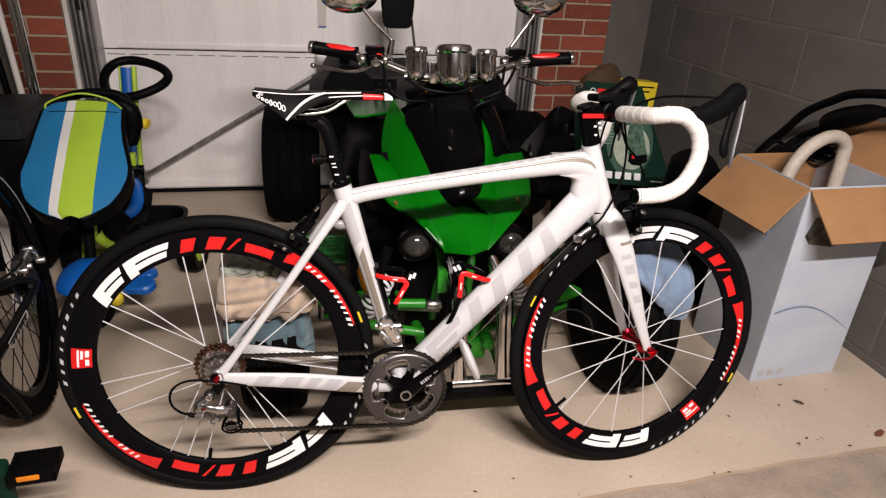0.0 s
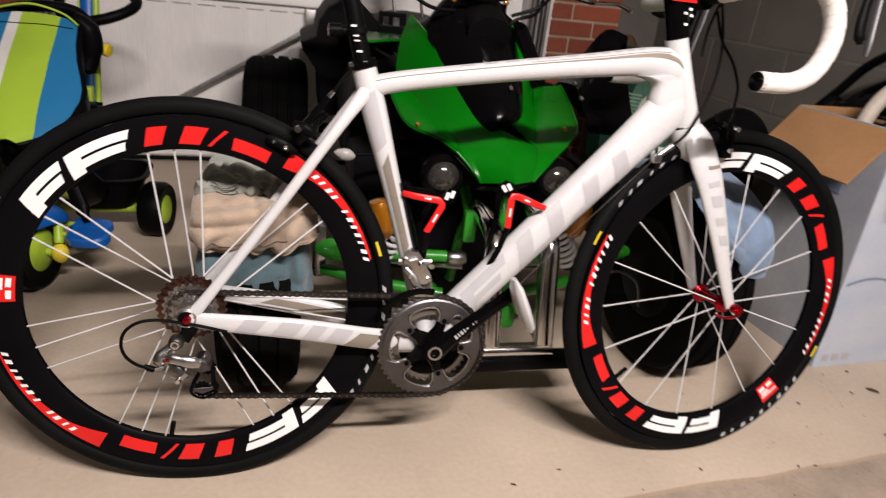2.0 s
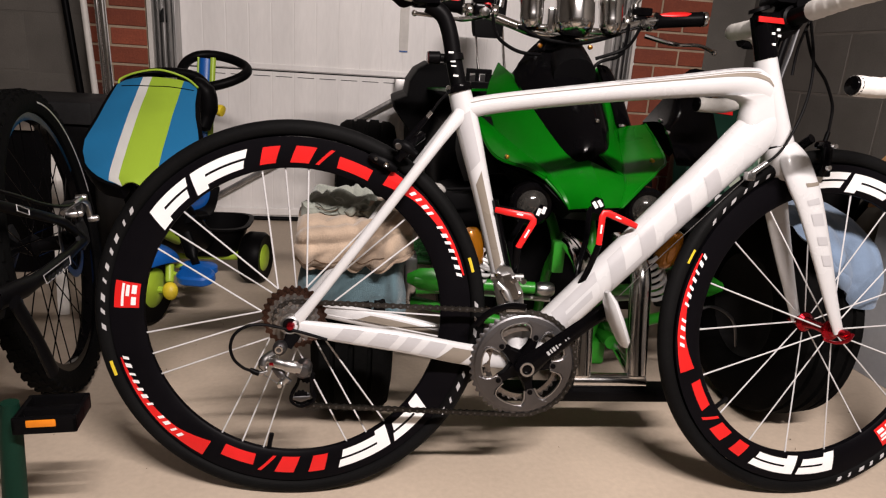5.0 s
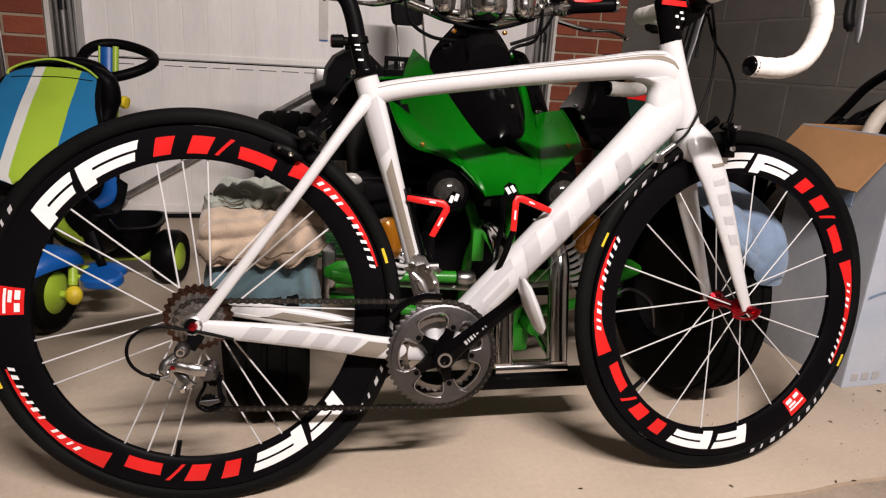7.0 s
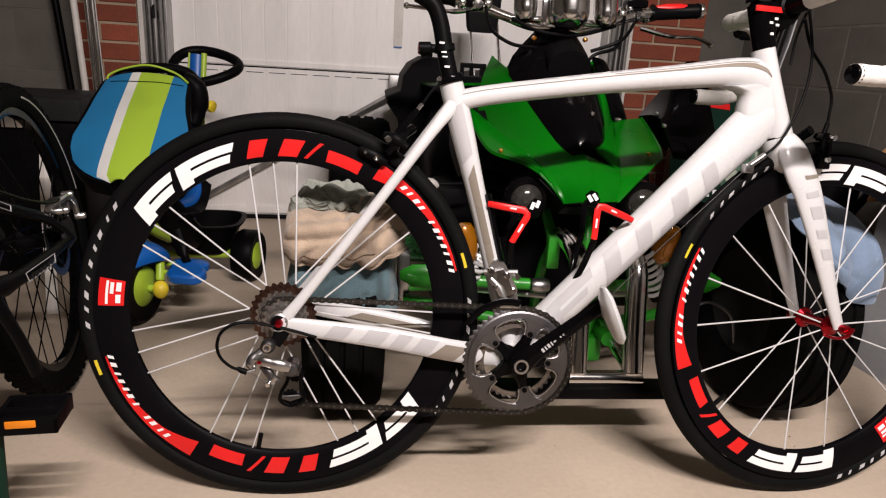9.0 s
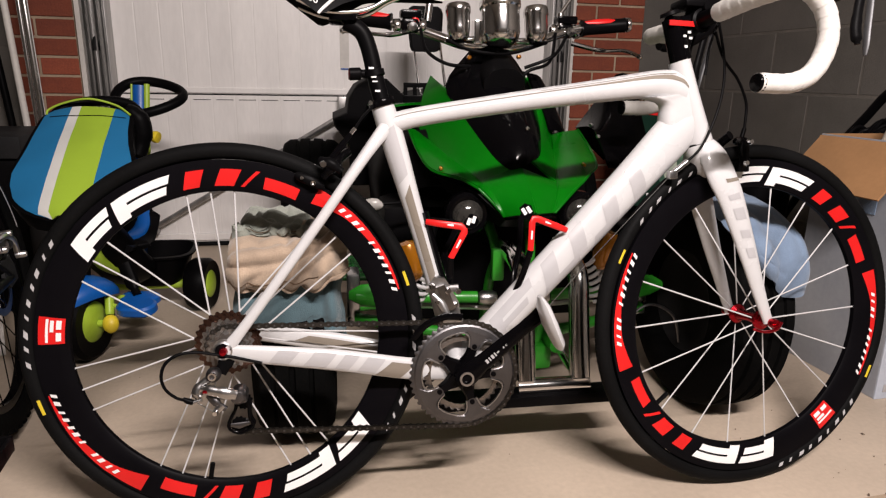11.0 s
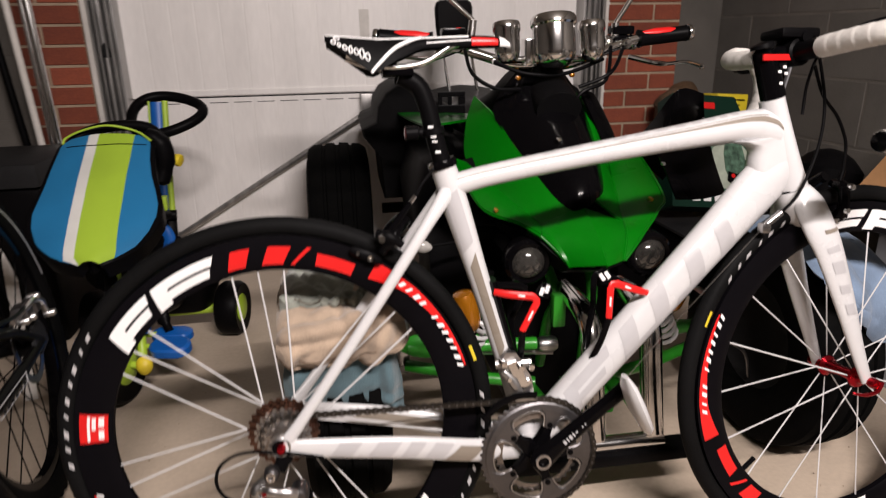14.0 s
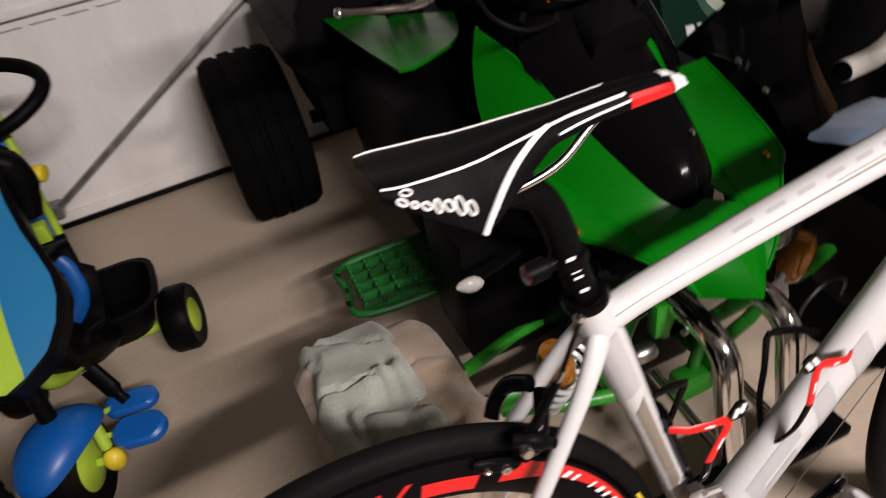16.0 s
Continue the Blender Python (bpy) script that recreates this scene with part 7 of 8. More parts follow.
def bag_point(x, b):
    """On the bag's face: x metres across from its middle line, b down (0 top, 1 bottom)."""
    lo, hi = along(b, BAG_LEFT), along(b, BAG_RIGHT)
    a = (2 * x - lo - hi) / (hi - lo)
    bulge = 0.016 * (1 - min(1.0, a * a)) + 0.008 * math.sin(b * math.pi) + 0.0025 * noise.noise(Vector((x * 14, b * 6, 3.0)))
    return BAG_TOP + Vector((x, 0, 0)) + BAG_DOWN * b + BAG_OUT * bulge


def bag_sheet(x0, x1, grow, sink, thick, n=8, m=30):
    """Part of the bag's face between two lines across it, cut off at the bag's outline."""
    grid_ = []
    for i in range(m + 1):
        b = -0.02 * (1 + grow) + (1.028 + 0.02 * grow) * i / m
        lo, hi = along(b, BAG_LEFT) - 0.012 * grow, along(b, BAG_RIGHT) + 0.012 * grow
        u, v = min(max(x0, lo), hi), min(max(x1, lo), hi)
        grid_.append([bag_point(u + (v - u) * j / n, b) - BAG_OUT * sink for j in range(n, -1, -1)])
    return Shape().sheet(grid_, thick)


bag = part("bag", bag_sheet(-1, 1, 1, 0.006, 0.05, 16), BLACK, trike, "black edged striped bag")
for x0, x1, m in ((-1, -0.068, BLUE_CLOTH), (-0.068, -0.042, WHITE_CLOTH), (-0.042, 0.047, LIME_CLOTH), (0.047, 1, BLUE_CLOTH)):
    part("stripe", bag_sheet(x0, x1, 0, 0.0, 0.003), m, bag, {"blue_fabric": "blue stripe", "white_fabric": "white stripe", "lime_fabric": "lime stripe"}[m.name])
part("zip", Shape().tube([bag_point(-0.12 + 0.20 * k / 12, 0.075 + 0.02 * math.sin(k / 12 * math.pi)) + BAG_OUT * 0.001 for k in range(13)], 0.0014, 6), BLACK, bag, "dark zip line")
part("bag_strap", Shape().tube(smoothed([bag_point(-0.134, 0.03), bag_point(-0.130, -0.01) + BAG_OUT * 0.006, bag_point(-0.085, -0.04) + BAG_OUT * 0.014, bag_point(-0.02, -0.055) + BAG_OUT * 0.017, bag_point(0.05, -0.03) + BAG_OUT * 0.012, bag_point(0.090, 0.04) + BAG_OUT * 0.004], 6), 0.0030, 8), LIME, bag, "lime cord")

# ---- dark mountain bike at the side ----
mtb = thing("mountain_bike", "dark mountain bike with knobbly tyres leaning beside the trike", "bicycle", at=pose(-1.025, 1.717, 0.335, 6.7, 0, -81.8))


def mtb_wheel(x):
    """A knobbly wheel with its spokes, hub and brake disc, about the y axis."""
    s = Shape().lathe([(0.282, -0.017), (0.292, -0.024), (0.312, -0.0255), (0.325, -0.018), (0.330, 0.0), (0.325, 0.018), (0.312, 0.0255), (0.292, 0.024), (0.282, 0.017)], 72)
    for k in range(60):
        for y in (-0.019, -0.0065, 0.0065, 0.019):
            a = 6 * k + (3 if abs(y) < 0.01 else 0)
            s.put(Shape().box(-0.009, 0.009, -0.004, 0.004, -0.004, 0.006), Matrix.Rotation(radians(a), 4, "Y") @ Matrix.Translation((0, y, 0.327 - abs(y) * 0.4)))
    w = part("wheel", s, KNOB_RUBBER, mtb, "black knobbly tyre")
    w.matrix_basis = pose(x, 0, 0)
    part("rim", Shape().lathe([(0.266, -0.009), (0.280, -0.013), (0.286, -0.012), (0.286, 0.012), (0.280, 0.013), (0.266, 0.009)], 60), BLACK_GLOSS, w, "black alloy rim")
    part("hub", Shape().lathe([(0.0, -0.06), (0.012, -0.06), (0.026, -0.03), (0.016, -0.02), (0.016, 0.02), (0.026, 0.03), (0.012, 0.06), (0.0, 0.06)], 18), BLACK, w)
    disc = part("rotor", Shape().lathe([(0.064, 0.0405), (0.080, 0.0405), (0.080, 0.0425), (0.064, 0.0425)], 40), DARK_ALLOY, w, "steel disc rotor")
    for k in range(6):
        a, b = radians(60 * k), radians(60 * k + 34)
        part("rotor_arm", Shape().tube([(0.020 * math.cos(a), 0.0415, 0.020 * math.sin(a)), (0.066 * math.cos(b), 0.0415, 0.066 * math.sin(b))], [(0.004, 0.001)] * 2, 6), BLACK, disc)
    for k in range(28):
        a = 360 / 28 * k
        p = Vector((0.268 * math.cos(radians(a)), 0, 0.268 * math.sin(radians(a))))
        b = a + (75 if k % 2 else -75)
        q = Vector((0.025 * math.cos(radians(b)), 0.03 if k % 4 < 2 else -0.03, 0.025 * math.sin(radians(b))))
        part("spoke", Shape().tube([p, q], 0.0014, 5), BLACK_GLOSS, w)
    # the tyre wall's gloss highlight, painted as a pale arc
    part("tyre_highlight", Shape().lathe([(0.300, 0.0252), (0.302, 0.0262), (0.304, 0.0252)], 24, "y", arc=(100, 170)), GREY_DECAL, w, "pale highlight line painted on the tyre wall")
    return w


mtb_wheel(0.0)
for sgn in (-1, 1):
    part("chain_stay", Shape().tube(smoothed([(0.0, sgn * 0.066, 0.0), (0.16, sgn * 0.066, 0.006), (0.33, sgn * 0.060, 0.018), (0.44, sgn * 0.040, 0.030)], 4), [(0.011, 0.009)] * 4 + [(0.014, 0.010)] * 5 + [(0.018, 0.012)] * 4, 12), BLACK, mtb, "black chain stay with a grey outlined print" if sgn > 0 else "black chain stay")
    part("seat_stay", Shape().tube(smoothed([(0.0, sgn * 0.066, 0.0), (0.10, sgn * 0.066, 0.064), (0.22, sgn * 0.064, 0.110), (0.336, sgn * 0.058, 0.152), (0.46, sgn * 0.04, 0.20)], 4), [(0.010, 0.008)] * 17, 12), BLACK, mtb, "black seat stay with grey print")
    part("dropout", Shape().slab([(-0.03, -0.012), (0.03, -0.016), (0.05, 0.010), (0.04, 0.040), (-0.01, 0.05), (-0.03, 0.02)], 0.007, Matrix.Translation((0, sgn * 0.068, 0))), DARK_GREY, mtb, "dark frame end")
for name, loop in (("stay_print", [(0.165, 0.0120), (0.330, 0.0275), (0.323, 0.0100), (0.170, -0.0030), (0.165, 0.0120)]), ("stay_print", [(0.300, 0.1400), (0.350, 0.1600), (0.352, 0.1500), (0.304, 0.1310), (0.300, 0.1400)])):
    part(name, Shape().tube([(x, 0.0785 if z < 0.1 else 0.0725, z) for x, z in loop], 0.0009, 6), GREY_DECAL, mtb, "grey outlined print")
for k in range(6):
    x = 0.182 + k * 0.023
    part("stay_print", Shape().box(x, x + (0.014, 0.010)[k % 2], 0.0780, 0.0792, -0.004 + k * 0.0023, 0.006 + k * 0.0023, 0.0003, 1), DARK_GREY, mtb, "dim grey print bar", False)
bk = part("caliper", Shape().box(0.020, 0.060, 0.052, 0.082, 0.070, 0.096, 0.006), DARK_ALLOY, mtb, "silver disc brake caliper")
part("piston_block", Shape().box(-0.040, -0.006, 0.054, 0.080, 0.056, 0.088, 0.008), DARK_ALLOY, bk)
part("chainwheel", Shape().lathe([(0.0, -0.052), (0.088, -0.052), (0.096, -0.049), (0.096, -0.046), (0.0, -0.044)], 40, "y", (0.43, 0, 0.02)), BLACK, mtb, "black chainwheel")
part("crank_arm", Shape().tube([(0.43, 0.062, 0.02), (0.40, 0.068, -0.06), (0.375, 0.070, -0.135)], [(0.017, 0.008), (0.014, 0.008), (0.016, 0.009)], 12), BLACK, mtb, "black crank arm")
part("caliper_arm", Shape().tube(smoothed([(0.10, 0.066, 0.085), (0.05, 0.078, 0.092), (0.0, 0.080, 0.090), (-0.045, 0.078, 0.068), (-0.072, 0.072, 0.034)], 4), [0.005] * 4 + [0.007] * 9 + [0.006] * 4, 10), ALLOY, bk)
for x, z in ((-0.070, 0.030), (-0.010, 0.092), (0.046, 0.070), (0.085, 0.078)):
    part("bolt", Shape().lathe([(0.0, 0.090), (0.005, 0.090), (0.0075, 0.086), (0.0075, 0.068), (0.0, 0.068)], 12, "y", (x, 0, z)), ALLOY, bk)
part("brake_hose", Shape().tube(smoothed([(0.055, 0.078, 0.095), (0.13, 0.080, 0.105), (0.24, 0.078, 0.135), (0.36, 0.072, 0.180), (0.46, 0.05, 0.22)], 5), 0.0035, 8), BLACK, bk)
part("seat_tube", Shape().tube([(0.43, 0, -0.04), (0.53, 0, 0.44)], 0.017, 14), BLACK, mtb, "black seat tube")
part("bottom_bracket", Shape().lathe([(0.0, -0.04), (0.024, -0.04), (0.024, 0.04), (0.0, 0.04)], 18, "y", (0.43, 0, 0.02)), BLACK, mtb)
part("derailleur", Shape().tube(smoothed([(0.0, -0.075, -0.01), (0.03, -0.085, -0.05), (0.02, -0.08, -0.10)], 4), 0.012, 10), DARK_ALLOY, mtb)
tagged(part("plank", Shape().tube([(-1.238, 2.30, 0.440), (-1.222, 2.25, 0.336), (-1.185, 2.12, 0.0)], [(0.003, 0.011), (0.003, 0.016), (0.003, 0.016)], 4, (1, 0, 0)), TRIM_WHITE, smooth=False), "short pale timber offcut standing behind the dark bike", "plank")

pedal_bike = thing("flat_pedal", "black flat pedal with an orange reflector on a green crank", "bicycle pedal", at=pose(-0.800, 1.15, 0.250, 0, 0, 4) @ Matrix.Diagonal((0.86, 0.86, 1, 1)))
part("body", Shape().box(-0.048, 0.048, -0.040, -0.032, -0.013, 0.013, 0.003).box(-0.048, 0.048, 0.032, 0.040, -0.013, 0.013, 0.003).box(-0.048, -0.040, -0.040, 0.040, -0.012, 0.012, 0.003).box(0.040, 0.048, -0.040, 0.040, -0.012, 0.012, 0.003).box(-0.048, 0.048, -0.008, 0.008, -0.010, 0.010, 0.003), BLACK, pedal_bike, "black pedal cage")
part("reflector", Shape().box(-0.026, 0.018, -0.0425, -0.039, -0.001, 0.010, 0.002), ORANGE, pedal_bike, "orange reflector")
part("axle", Shape().tube([(-0.13, 0, 0.0), (-0.04, 0, 0)], 0.009, 10), ALLOY, pedal_bike)
part("crank", Shape().tube([(-0.062, 0.0, 0.02), (-0.066, 0.0, -0.03), (-0.075, 0.0, -0.16), (-0.08, 0, -0.248)], [0.014, 0.018, 0.020, 0.022], 10), CASE_GREEN, pedal_bike, "dark green crank")

# ---- leaning poles and dark case by the pier ----
for name, a, b, r, m, lab in (("pole", (-1.305, 2.96, 1.30), (-1.255, 2.90, 0.0), 0.0125, CHROME, "thin chrome pole leaning by the brick pier"), ("pole", (-1.330, 2.98, 1.30), (-1.285, 2.93, 0.0), 0.009, CHROME, "thin chrome pole leaning by the brick pier"), ("batten", (-1.400, 3.02, 1.30), (-1.335, 3.00, 0.0), 0.012, TRIM_WHITE, "narrow white timber batten leaning by the pier"), ("strap", (-1.555, 3.22, 1.30), (-1.445, 3.20, 0.0), 0.014, BLACK, "narrow black strip standing against the wall")):
    s = Shape().tube([a, b], r, 14)
    tagged(part(name, s, m), lab, name, "poles by the pier")
case = thing("storage_case", "low black plastic storage case on the floor", "case")
part("body", Shape().box(-1.62, -1.20, 2.48, 2.86, 0.0, 0.50, 0.02), BLACK, case)
part("lid", Shape().box(-1.63, -1.19, 2.47, 2.87, 0.502, 0.575, 0.015), DARK_GREY, case, "dark lid")
part("latch", Shape().box(-1.42, -1.36, 2.462, 2.47, 0.48, 0.54, 0.003), ALLOY, case)

# ---- boxes and tools by the block wall ----
def oval(cx, cz, a, b, y, n=28):
    return Shape().slab([(cx + a * math.cos(q), cz + b * math.sin(q)) for q in (2 * math.pi * k / n for k in range(n))], 0.0012, Matrix.Translation((0, y, 0)))


tool_case = thing("tool_case", "dark green power tool box with a pale tool picture", "tool box", at=pose(1.065, 2.44, 0.302, -24, 5, -2))
part("body", Shape().slab([(-0.213, 0.004), (-0.209, 0.0), (0.221, 0.0), (0.226, 0.006), (0.056, 0.416), (0.050, 0.42), (-0.196, 0.42), (-0.201, 0.416)], 0.10, Matrix.Translation((0, 0.051, 0))), CASE_GREEN, tool_case, "", False)
part("brand_mark", Shape().box(-0.150, -0.030, -0.0025, 0.0015, 0.368, 0.392, 0.001), RED, tool_case, "red mark", False)
part("brand_mark", Shape().tube([(-0.170 + 0.011 * math.cos(q), -0.001, 0.380 + 0.011 * math.sin(q)) for q in (k * math.pi / 8 for k in range(16))], 0.0018, 6, (0, 1, 0), True), WHITE, tool_case, "small white ring mark")
part("picture", oval(0.012, 0.185, 0.108, 0.150, -0.0012), TOOL_DIM, tool_case, "pale green picture", False)
part("picture", oval(0.020, 0.160, 0.085, 0.095, -0.0030), PALE_GLOW, tool_case, "pale cream-green picture", False)
part("tool_picture", Shape().slab([(0.0, 0.14), (-0.005, 0.20), (0.005, 0.26), (0.03, 0.285), (0.06, 0.27), (0.075, 0.21), (0.085, 0.16), (0.10, 0.13), (0.085, 0.10), (0.02, 0.10)], 0.002, Matrix.Translation((0, -0.0048, 0))), TOOL_GREEN, tool_case, "green tool shape", False)
part("tool_picture", Shape().slab([(0.005, 0.10), (0.01, 0.135), (0.045, 0.125), (0.09, 0.135), (0.095, 0.105), (0.06, 0.085), (0.025, 0.085)], 0.002, Matrix.Translation((0, -0.0066, 0))), BLACK, tool_case, "black tool shape", False)
part("tool_picture", oval(0.028, 0.118, 0.008, 0.008, -0.0084, 12), RED, tool_case, "red tool switch", False)
for i in range(6):
    part("print", Shape().box(-0.175, -0.045, -0.0025, 0.0005, 0.235 - i * 0.014, 0.240 - i * 0.014), PALE_GREEN, tool_case, "pale print bar", False)
for i in range(5):
    part("icon", Shape().box(-0.135 + i * 0.044, -0.105 + i * 0.044, -0.0025, 0.0005, 0.022, 0.052, 0.001), WHITE, tool_case, "small white icon", False)
part("print", Shape().box(0.12, 0.185, -0.0025, 0.0005, 0.020, 0.025), WHITE, tool_case, "white print bar", False)
lower = thing("crate", "black plastic crate under the green tool box", "crate")
part("body", Shape().box(0.86, 1.36, 2.36, 2.72, 0.0, 0.225, 0.015), BLACK, lower)
part("rim", Shape().box(0.85, 1.37, 2.35, 2.73, 0.227, 0.240, 0.004), DARK_GREY, lower)
ybox = thing("yellow_box", "yellow cardboard box behind the tool box", "box", at=pose(1.20, 2.68, 0.0, -3, 3, 0))
part("body", Shape().box(-0.075, 0.060, 0.0, 0.10, 0.0, 0.680, 0.003), YELLOW_CARD, ybox)
for i in range(3):
    part("print", Shape().box(-0.04, 0.045 - i * 0.02, -0.0025, 0.0005, 0.655 - i * 0.02, 0.661 - i * 0.02), BLACK, ybox, "dark print bar", False)
part("print", Shape().box(0.020, 0.030, -0.0025, 0.0005, 0.57, 0.60), BLACK, ybox, "dark print bar", False)
tagged(part("paper_sack", Shape().tube(smoothed([(1.15, 2.98, 0.0), (1.15, 2.98, 0.3), (1.15, 2.98, 0.56), (1.15, 2.97, 0.66), (1.14, 2.96, 0.70)], 5), [(0.09, 0.09)] * 12 + [(0.105, 0.08), (0.10, 0.07), (0.095, 0.05), (0.09, 0.04), (0.08, 0.03), (0.07, 0.025), (0.06, 0.02), (0.05, 0.02), (0.04, 0.02)], 14), LEAF_BROWN), "dark brown paper sack standing behind the boxes", "paper sack")

box = thing("cardboard_box", "white printed cardboard box with open brown flaps", "cardboard box", at=pose(1.066, 1.475, 0.0, 0, 0, 1.5))
W_, D_, H_ = 0.315, 0.31, 0.645
part("front_panel", Shape().box(0, W_, 0, 0.005, 0, H_, 0.0015), BOX_PRINT, box, "white panel with a pale blue wave", False)
part("side_panel", Shape().box(0, 0.005, 0.005, D_, 0, H_, 0.0015), BOX_GREY, box, "grey printed panel", False)
part("side_panel", Shape().box(W_ - 0.005, W_, 0.005, D_, 0, H_, 0.0015), BOX_GREY, box, "", False)
part("back_panel", Shape().box(0.005, W_ - 0.005, D_ - 0.005, D_, 0, H_, 0.0015), CARDBOARD, box, "", False)
part("base", Shape().box(0.005, W_ - 0.005, 0.005, D_ - 0.005, 0.002, 0.007), CARDBOARD, box, "", False)
fl = part("flap", Shape().box(0.0, W_, -0.162, 0.0, -0.0025, 0.0025, 0.001), CARDBOARD, box, "open brown flap", False)
fl.matrix_basis = pose(0, 0, H_ - 0.005, 42, 0, 0)
fl = part("flap", Shape().box(-0.165, 0.0, 0.0, D_, -0.0025, 0.0025, 0.001), CARDBOARD, box, "open brown flap", False)
fl.matrix_basis = pose(0, 0, H_ - 0.005, 0, -48, 0)
fl = part("flap", Shape().box(0.0, W_, 0.0, 0.19, -0.0025, 0.0025, 0.001), CARDBOARD, box, "open brown flap", False)
fl.matrix_basis = pose(0, D_ + 0.004, H_ - 0.005, -76, 0, 0)
fl = part("flap", Shape().box(0.0, 0.15, 0.0, D_, -0.0025, 0.0025, 0.001), CARDBOARD, box, "open brown flap", False)
fl.matrix_basis = pose(W_, 0, H_ - 0.005, 0, -58, 0)
wave = [Vector((0.01 + 0.30 * t, -0.0022, 0.235 + 0.035 * math.sin(t * 3.4 + 0.4) - 0.05 * t * t)) for t in (k / 24 for k in range(25))]
part("wave_print", Shape().add([p + Vector((0, 0, 0.004 * (1 - k / 26))) for k, p in enumerate(wave)] + [p - Vector((0, 0, 0.004 * (1 - k / 26))) for k, p in enumerate(wave)], [(i, i + 1, i + 26, i + 25) for i in range(24)]), DENIM, box, "blue wave line", False)
s = Shape()
for i in range(3):
    s.box(0.02 + i * 0.035, 0.042 + i * 0.035, -0.002, 0.0005, 0.02, 0.04)
part("icons", s, GREY_DECAL, box, "small pale grey icons", False)
part("print_mark", Shape().slab([(0.03, 0.50), (0.05, 0.475), (0.13, 0.462), (0.20, 0.478), (0.235, 0.50), (0.22, 0.53), (0.12, 0.56), (0.05, 0.555)], 0.002, Matrix.Translation((0, -0.0012, 0))), PRINT_DIM, box, "dim vehicle-like print", False)
part("side_print", Shape().box(-0.002, 0.0005, 0.10, 0.25, 0.46, 0.62), DENIM, box, "blue print", False)
tagged(part("white_hose", Shape().tube(smoothed([(1.12, 1.64, 0.02), (1.12, 1.64, 0.45), (1.125, 1.64, 0.60), (1.165, 1.645, 0.69), (1.24, 1.65, 0.735), (1.30, 1.65, 0.72), (1.315, 1.65, 0.64), (1.315, 1.65, 0.30), (1.315, 1.65, 0.02)], 6), 0.0195, 14), HOSE), "off-white hose looped inside the open box", "hose")

mower = thing("mower_handle", "black tubular mower handle with cables against the wall", "mower handle")
part("tube", Shape().tube(smoothed([(1.30, 2.30, 0.0), (1.32, 2.20, 0.30), (1.345, 2.05, 0.555), (1.35, 1.95, 0.675), (1.35, 1.885, 0.750), (1.35, 1.80, 0.805), (1.352, 1.70, 0.852), (1.355, 1.45, 0.895), (1.36, 1.20, 0.93)], 6), 0.0135, 12), BLACK, mower, "black handle tube")
part("tube", Shape().tube(smoothed([(1.40, 2.10, 0.40), (1.38, 1.95, 0.62), (1.36, 1.80, 0.72), (1.355, 1.62, 0.81), (1.36, 1.35, 0.90)], 6), 0.012, 12), BLACK, mower, "black handle tube")
part("grip_box", Shape().tube(smoothed([(1.352, 1.80, 0.735), (1.35, 1.74, 0.765), (1.35, 1.66, 0.80), (1.352, 1.60, 0.825)], 3), [0.018, 0.028, 0.032, 0.034, 0.034, 0.032, 0.030, 0.026, 0.018, 0.012], 12), BLACK, mower, "black switch grip")
for k in range(13):
    r_ = random.Random(k)
    pts = [(1.18 + r_.uniform(-0.05, 0.05), 1.86 + r_.uniform(-0.06, 0.05), 0.50 + r_.uniform(-0.06, 0.08)), (1.25, 1.84 + r_.uniform(-0.04, 0.04), 0.64 + r_.uniform(-0.03, 0.03)), (1.33, 1.80 + r_.uniform(-0.06, 0.06), 0.655 + r_.uniform(-0.03, 0.03)), (1.42, 1.72, 0.64 + r_.uniform(-0.04, 0.05)), (1.48, 1.55, 0.66 + r_.uniform(-0.03, 0.05))]
    part("cable", Shape().tube(smoothed(pts, 6), 0.0062, 8), BLACK, mower, "black cable")
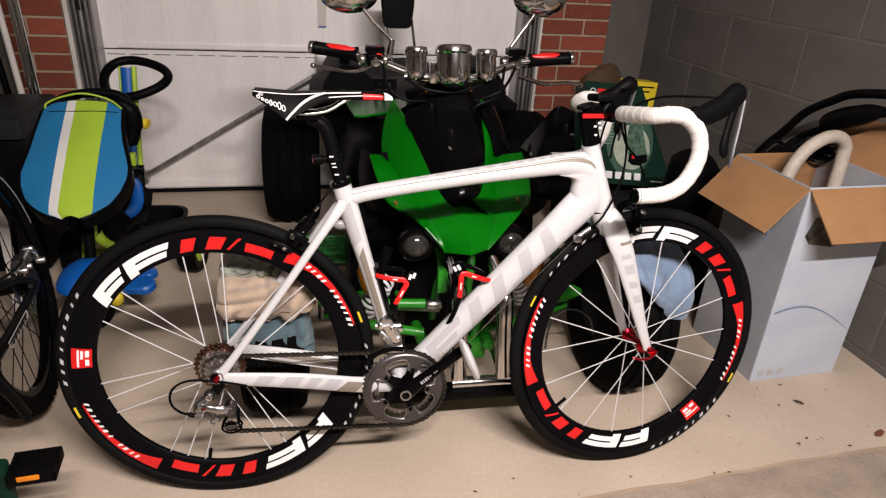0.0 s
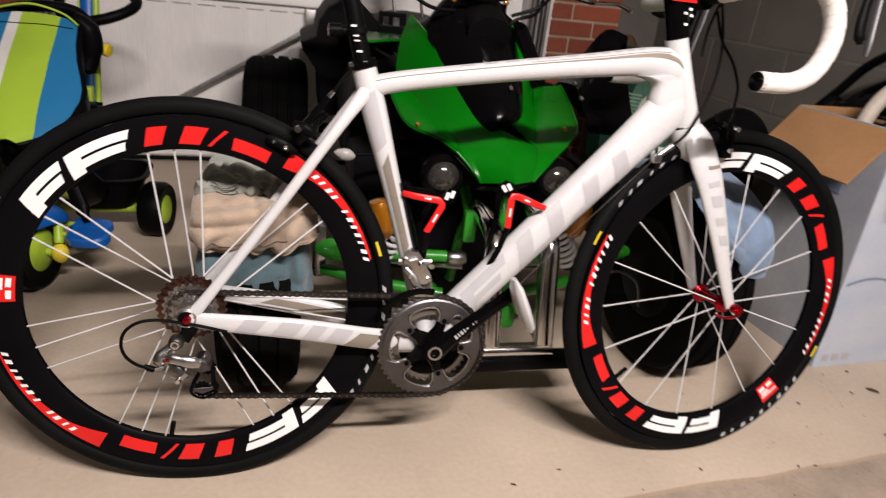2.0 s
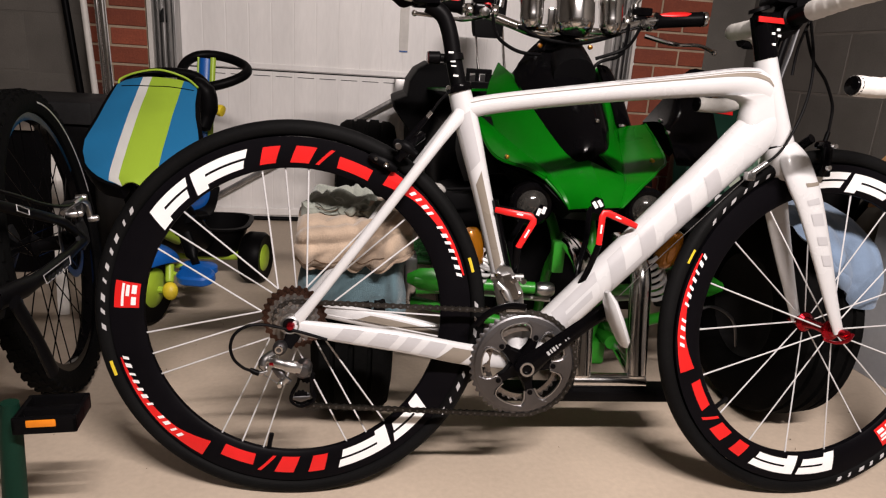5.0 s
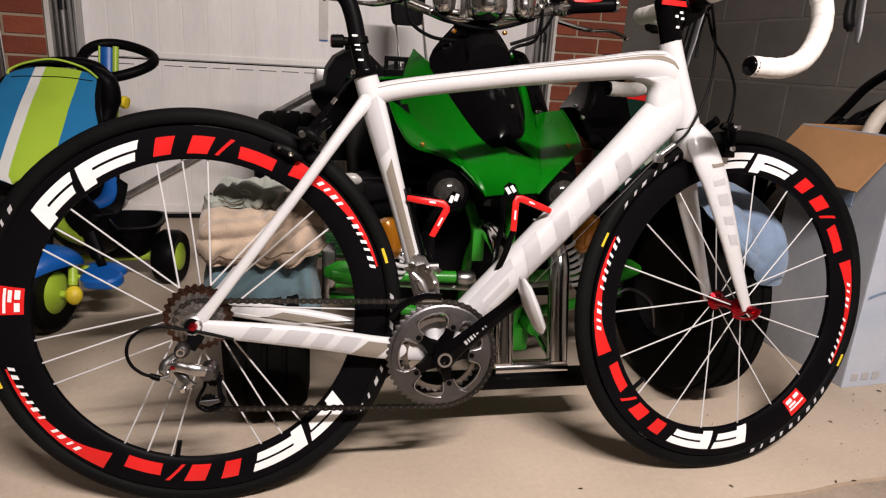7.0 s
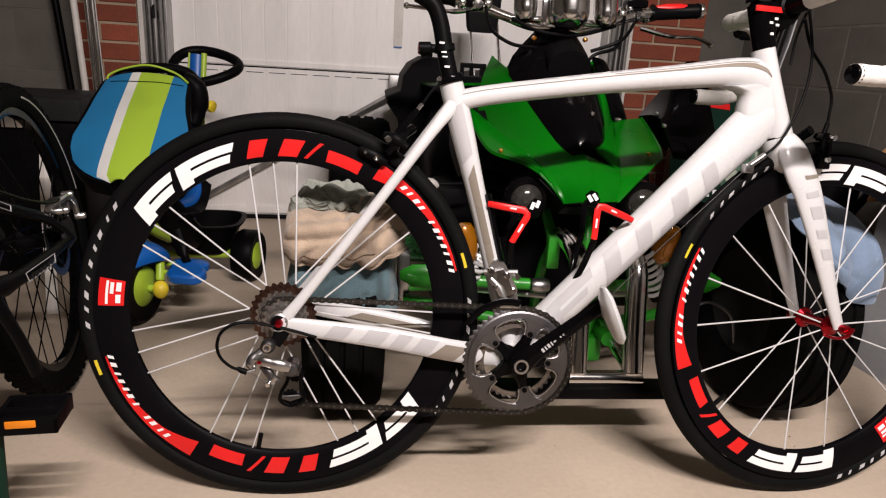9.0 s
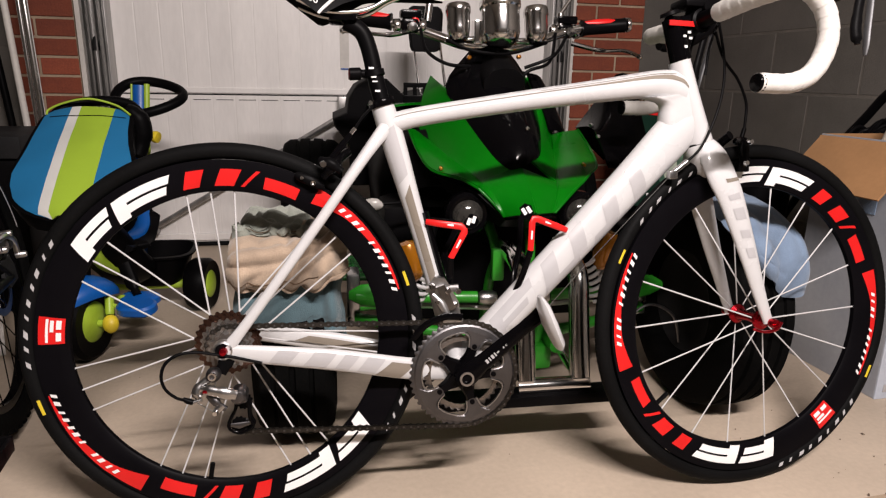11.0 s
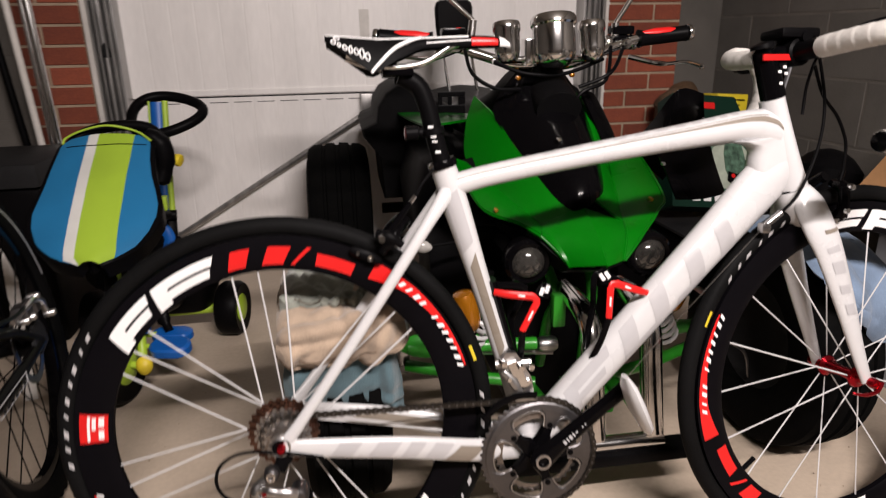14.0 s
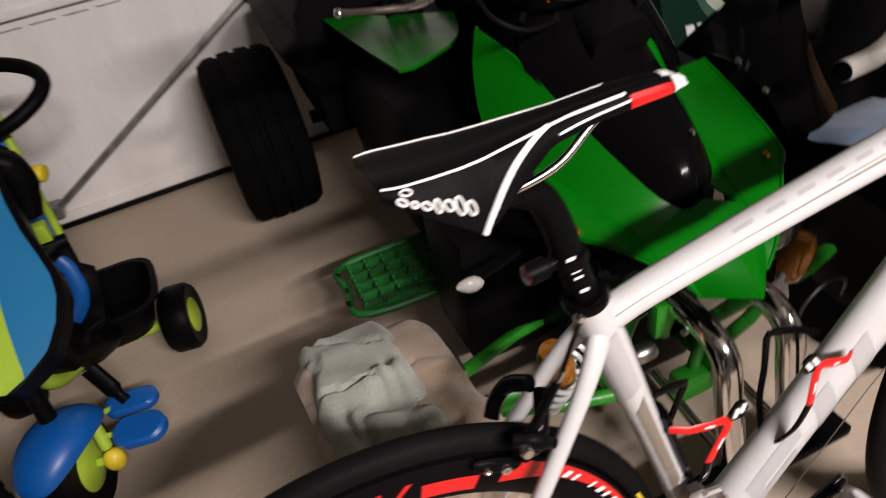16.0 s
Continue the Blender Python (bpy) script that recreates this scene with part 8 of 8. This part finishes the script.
part("body", Shape().tube(smoothed([(1.06, 2.02, 0.0), (1.06, 2.02, 0.30), (1.08, 2.02, 0.50), (1.10, 2.02, 0.58)], 4), [(0.10, 0.09)] * 6 + [(0.09, 0.09)] * 4 + [(0.07, 0.07), (0.05, 0.05), (0.02, 0.02)], 16), BLACK, mower, "black housing")
part("foot", Shape().box(1.0, 1.40, 1.93, 2.28, 0.0, 0.10, 0.02), BLACK, mower)

# ---- litter on the floor ----
lr = random.Random(5)


def leaf(x, y, size, material, label, turn):
    """A small curled leaf: a pointed outline with a raised rib."""
    n = 10
    out = []
    for i in range(n):
        q = 2 * math.pi * i / n
        out.append((size * math.cos(q) * (1 + 0.25 * lr.random()), size * 0.36 * math.sin(q) * (1 + 0.5 * lr.random()), 0.0015 + 0.25 * size * abs(math.sin(q)) * lr.random()))
    s = Shape().add(out + [(0, 0, 0.0016 + 0.12 * size)], [(i, (i + 1) % n, n) for i in range(n)])
    ob = tagged(part("dead_leaf", s, material), label, "leaf", "leaves on the floor")
    ob.matrix_basis = pose(x, y, 0.001, 0, 0, turn)


leaf(1.29, 1.20, 0.020, LEAF_RED, "russet dead leaf lying at the floor joint", 20)
leaf(1.15, 1.36, 0.014, LEAF_BROWN, "dark curled dead leaf on the concrete", -50)
for k in range(20):
    x, y = (lr.uniform(0.70, 1.48), lr.uniform(1.08, 1.46)) if k < 14 else (lr.uniform(-0.3, 0.75), lr.uniform(0.98, 1.3))
    leaf(x, y, lr.uniform(0.0025, 0.0065), LEAF_BROWN, "small brown dead leaf lying on the concrete", lr.uniform(0, 360))
grit = Shape()
for k in range(150):
    x, y = lr.uniform(-1.0, 1.5), lr.uniform(0.95, 3.1)
    if k % 2:
        x, y = lr.uniform(0.6, 1.5), lr.uniform(0.95, 1.5)
    r_ = lr.uniform(0.0006, 0.0018)
    grit.add([(x + r_ * math.cos(2 * math.pi * i / 5), y + r_ * math.sin(2 * math.pi * i / 5), 0.0023) for i in range(5)] + [(x, y, 0.0023 + r_)], [(i, (i + 1) % 5, 5) for i in range(5)])
tagged(part("grit", grit, LEAF_BROWN), "scattered dark grit and crumbs on concrete", "grit", kind="stuff")
